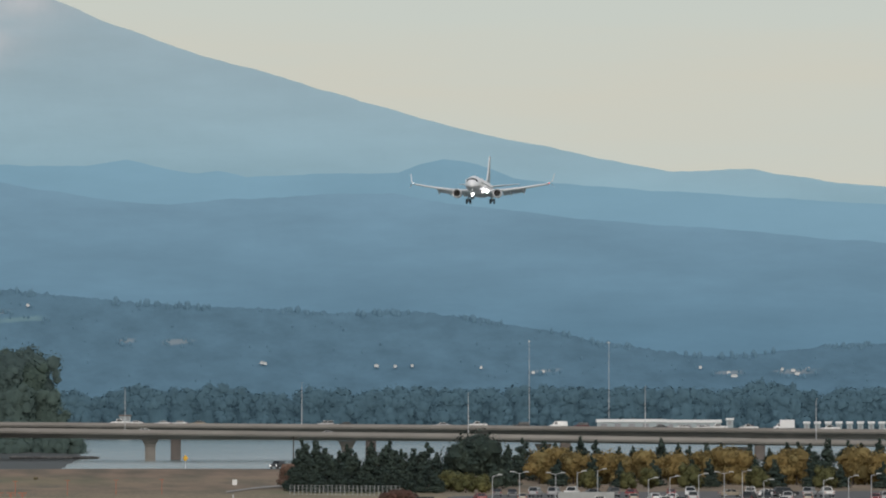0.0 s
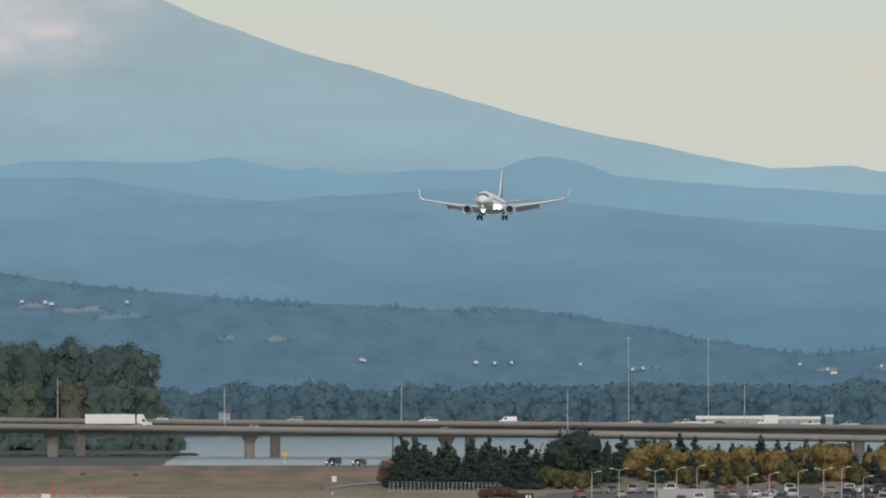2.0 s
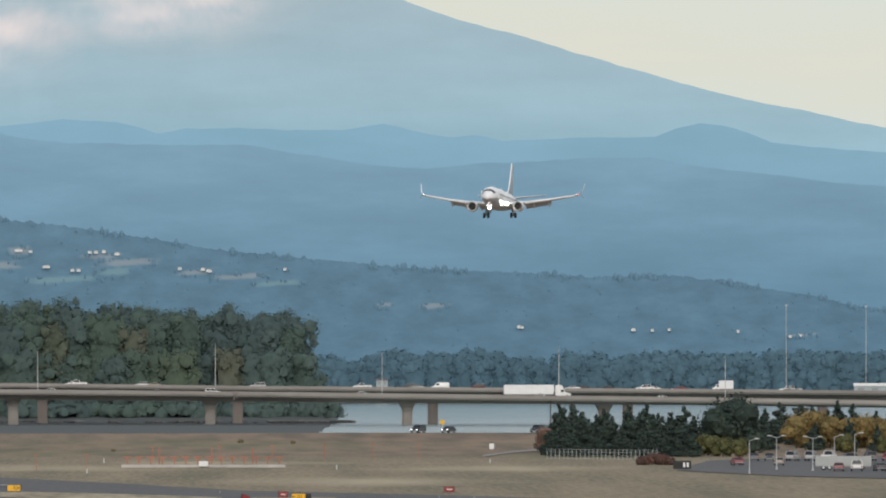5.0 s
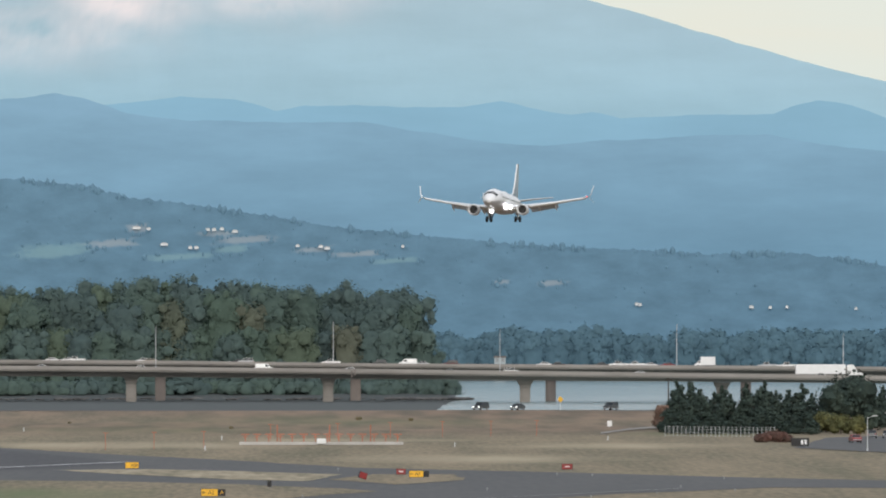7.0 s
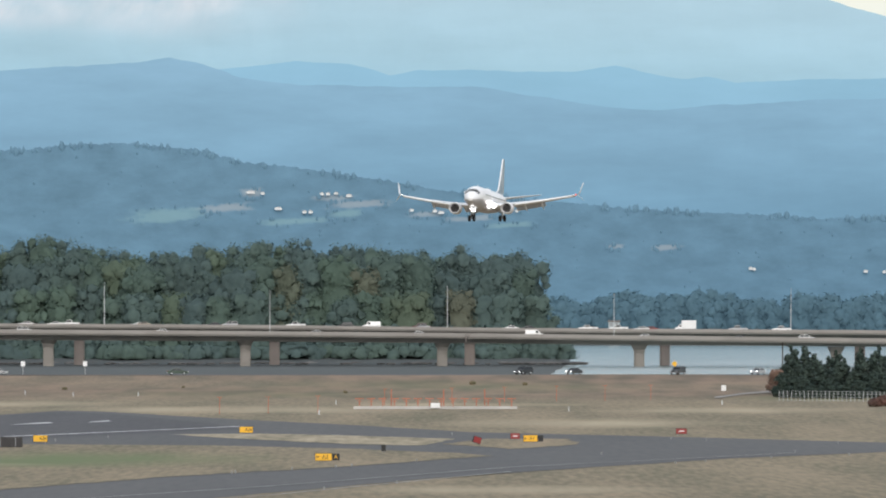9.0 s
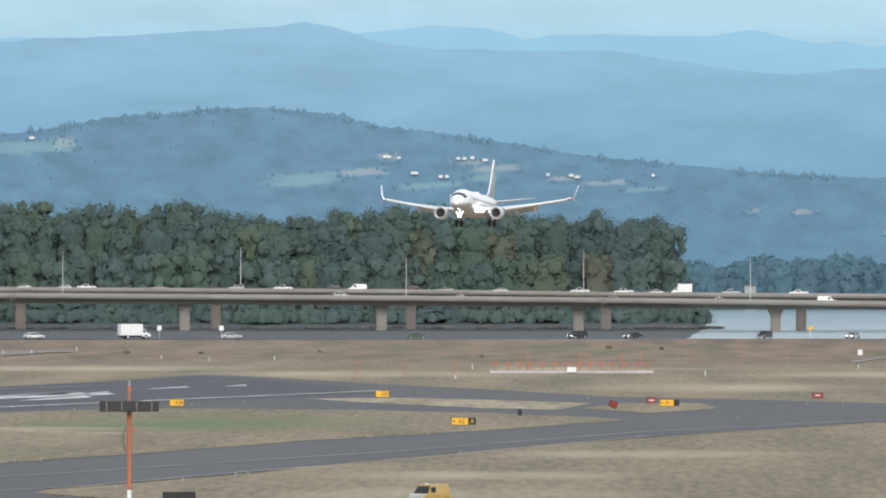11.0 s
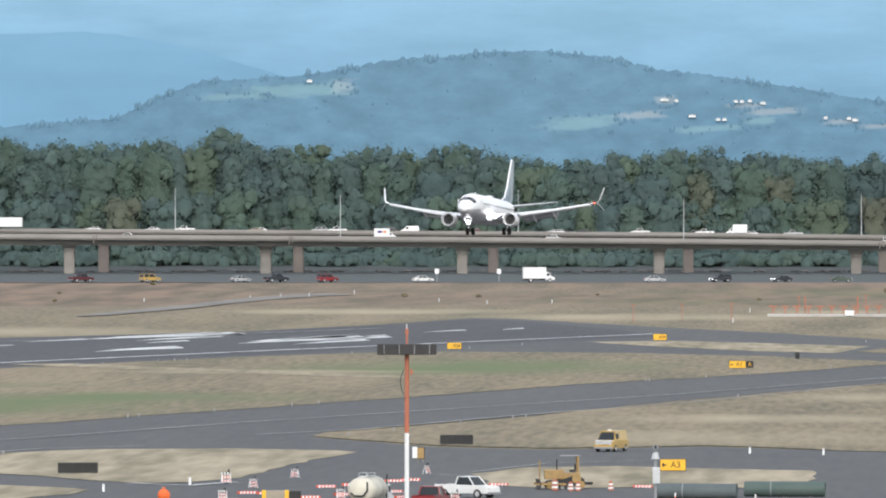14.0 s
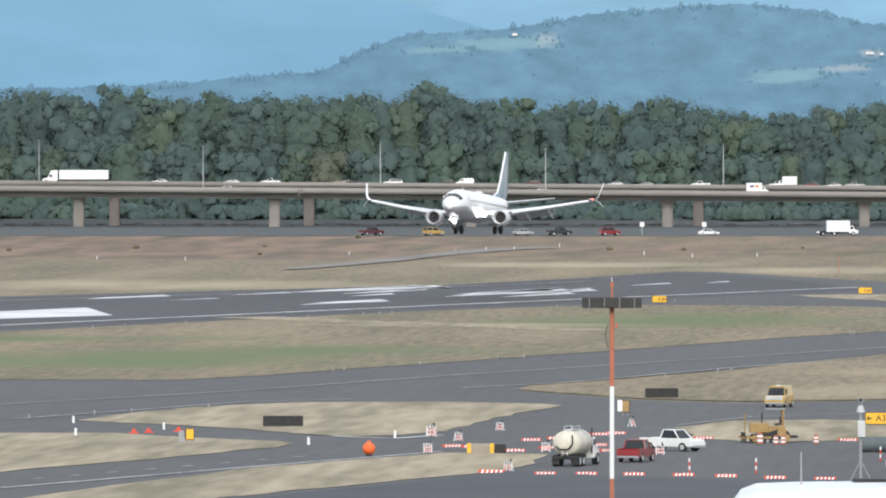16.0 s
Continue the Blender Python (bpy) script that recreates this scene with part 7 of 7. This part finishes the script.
part("pole", tube(bmesh.new(), (0, 0, -0.3), (0, 0, 9.5), 0.16, 0.12), M_WOOD_DARK, top)
part("cross_arm", box(bmesh.new(), (0, 0, 9.1), (1.6, 0.12, 0.12), 0.02), M_WOOD_DARK, top)
for b, vt in ((2897, 190), (3038, 192)):
    top = thing("tall_mast", facing(spot(b, 4462, -0.4)), "very tall thin light mast on the far bank", "mast", "far masts")
    h = EYE - 4462 * (vt - LEVEL) / UNIT + 0.4
    part("pole", tube(bmesh.new(), (0, 0, -1), (0, 0, h), 0.16, 0.1), M_STEEL, top)
    part("lamp_ring", tube(bmesh.new(), (0, 0, h - 0.5), (0, 0, h), 0.5, 0.4, n=12), M_STEEL, top)


# ---- buildings on the far bank and houses on the hill ----
def shed_row(b0, b1, v0, v1, r, label, bays, roof=M_WHITE):
    a, c = sight(b0, v0, r), sight(b1, v0, r)
    top = thing("warehouse", facing((a + c) / 2), label, "warehouse", "far warehouses")
    L, h = (c - a).length, r * (v1 - v0) / UNIT
    part("wall", box(bmesh.new(), (0, 0, -h * 0.24 - (h * 0.38 + 3.5)), (L, 16, h * 0.76 + 7), 0.02), mat("pale_wall", (0.40, 0.45, 0.47), (0.33, 0.38, 0.40), 0.8, scale=0.1), top)
    part("roof", box(bmesh.new(), (0, 0, -h * 0.12), (L + 0.6, 16.6, h * 0.26), 0.1), roof, top)
    for k in range(bays):
        part("door", box(bmesh.new(), (-L / 2 + (k + 0.5) * L / bays, -8.05, -h * 0.65), (L / bays * 0.45, 0.12, h * 0.55)), M_GREY, top)
    return top


shed_row(3017, 3140, 329, 349, 4452, "long white-roofed warehouse on the far bank", 5)
shed_row(3140, 3236, 330, 349, 4452, "long white-roofed warehouse on the far bank", 6)
for i in range(12):
    if i not in (0, 1):
        b = 3345 + i * 19
        s = shed_row(b, b + 10, 333, 347, 4452, "pale upright storage unit on the far bank", 1)
s = shed_row(2172, 2192, 321, 332, 4452, "brown river-side shed on the far bank", 2, M_CONCRETE_DARK)
s = shed_row(3246, 3258, 327, 340, 4452, "pale upright storage unit on the far bank", 1)


def hill_range(b, v):
    top = ramp_of(HILL, b)
    return 4600 + 80 * max(0.0, min(1.0, (300 - v) / (300 - top))) - 2.5


def house(b, v, w, label):
    r = hill_range(b, v)
    w *= 0.55
    top = thing("house", facing(sight(b, v, r)), label, "house", "hillside houses")
    hw = w / 2
    part("wall", box(bmesh.new(), (0, 4, 0.0), (w, 9, 0.7), 0.02), M_FAR_WALL, top)
    pr = [(-hw - 0.15, 0.36), (hw + 0.15, 0.36), (hw * 0.6, 0.85), (-hw * 0.6, 0.85)]
    part("roof", loft(bmesh.new(), [[(x, y, z) for x, z in pr] for y in (-0.52, 8)]), M_FAR_ROOF, top)



def hill_trees():
    """Single trees and groups that stand out of the wooded hill and border its fields."""
    rng = random.Random(64)
    verts, faces = [], []
    spots = []
    while len(spots) < 420:
        b = rng.uniform(-200, 3520)
        if noise.noise((b * 0.012, 8.0, 3.0)) > rng.uniform(-0.2, 0.4):
            spots.append((b, ramp_of(HILL, b) + rng.uniform(0, 6), rng.uniform(0.8, 2.9)))
    for cb, cv, wb, wv, dry in CLEAR:
        for _ in range(12):
            a = rng.uniform(0, 6.283)
            spots.append((cb + math.cos(a) * wb * 1.15, cv + math.sin(a) * wv * 1.2 + 3, rng.uniform(0.9, 2.0)))
    for _ in range(260):
        b = rng.uniform(600, 3500)
        t = ramp_of(HILL, b)
        spots.append((b, t + (262 - t) * rng.random(), rng.uniform(0.6, 1.3)))
    for b, v, h in spots:
        p = sight(b, v, hill_range(b, v) + 1.5)
        w = h * rng.uniform(0.22, 0.5)
        i = len(verts)
        for z, q in ((-0.3, 0.5), (0.25, 1.0), (0.6, 0.75), (0.85, 0.4)):
            for k in range(6):
                j = q * w * rng.uniform(0.75, 1.25)
                verts.append((p.x + math.cos(k * 1.047) * j, p.y + math.sin(k * 1.047) * j, p.z + z * h))
        verts.append((p.x, p.y, p.z + h))
        for r in range(3):
            faces += [(i + r * 6 + k, i + r * 6 + (k + 1) % 6, i + r * 6 + 6 + (k + 1) % 6, i + r * 6 + 6 + k) for k in range(6)]
        faces += [(i + 18 + k, i + 18 + (k + 1) % 6, i + 24) for k in range(6)]
    # haze before the hill is put into the trees' colour and glow
    m = haze_glow_mat("hill_tree_haze", (0.078, 0.137, 0.182), (0.084, 0.145, 0.19), 20, 95, glow=0.72, scale=0.3, tex=0.1)
    tagged(raw("hill_trees", verts, faces, m, smooth=True), "scattered trees on the wooded hill, blue with painted haze", "trees", kind="stuff")


hill_trees()
M_FAR_WALL = mat("far_wall", (0.80, 0.80, 0.79), (0.66, 0.67, 0.67), 0.8, scale=0.5)
M_FAR_ROOF = mat("far_roof", (0.62, 0.60, 0.58), (0.5, 0.5, 0.5), 0.8, scale=0.5)
for b, v, w in ((1665, 98, 3), (1676, 98, 3), (1690, 97, 3), (1713, 101, 4), (1588, 124, 5.5), (1634, 130, 3), (1645, 130, 3), (911, 62, 4), (1539, 95, 6), (1876, 131, 4), (1865, 128, 3), (1824, 127, 3), (2424, 230, 2.6), (2430, 231, 2.2), (2627, 235, 3.2), (2660, 236, 2.2),
                (2690, 235, 2), (2920, 245, 4), (2904, 247, 2.4), (3260, 253, 5), (3250, 247, 2.5), (3364, 243, 3), (3372, 249, 4), (3345, 241, 2.4), (3200, 238, 2), (2812, 238, 2), (3390, 240, 3), (2010, 128, 2.4), (1560, 97, 3)):
    house(b, v, w, "pale house among trees on the hazy hill")



# ---- all that moves ----
def motions():
    rows = []
    for t, x, y in FLIGHT:
        du, dv = [(u, v) for tt, u, v in PAN if tt == t][0]
        r = 2693 - 68.2 * t
        p = sight(x + du, y + dv, r)
        rows.append((t, Matrix.Translation(p) @ pose(0, 0, 0, 0, 0, -99.7) @ pose(0, 0, 0, 0, -2.6, 0)))
    walk(AIRLINER, rows)
    for ob, lane, t0, b0, v, off in TRAFFIC:
        rows = []
        for t in range(0, 17, 2):
            b = b0 + v * (t - t0)
            y = (FAR_Y if lane else NEAR_Y) + off
            rows.append((t, pose((b - STRAIGHT) / UNIT * y, y, deck_z(b, lane) + 0.03, 0, 0, 180 if v < 0 else 0)))
        walk(ob, rows)
    walk(BOX_VAN, [(t, pose((b - STRAIGHT) / UNIT * (FAR_Y - 2), FAR_Y - 2, deck_z(b, True) + 0.03, 0, 0, 180)) for t, b in BOX_ROWS])
    for ob, way, keys in ROAD:
        y = 2485 if way > 0 else 2492
        walk(ob, [(t, pose((b - STRAIGHT) / UNIT * y, y, 2.06, 0, 0, 6 + 32 * min(1, max(0, (1250 - b) / 350)) if way > 0 else 195 + 50 * min(1, max(0, (b - 1500) / 700)))) for t, b in keys])

    walk(van, [(t, facing(on_ground(b, v), turn)) for t, b, v, turn in (
        (0, 2300, 700, -122), (6, 1930, 707, -122), (11.5, 1582, 712, -119), (12.5, 1518, 714, -116), (13, 1490, 715, -113), (14.5, 1427, 718, -105), (15, 1411, 719, -103), (16, 1379, 721, -101))])


motions()
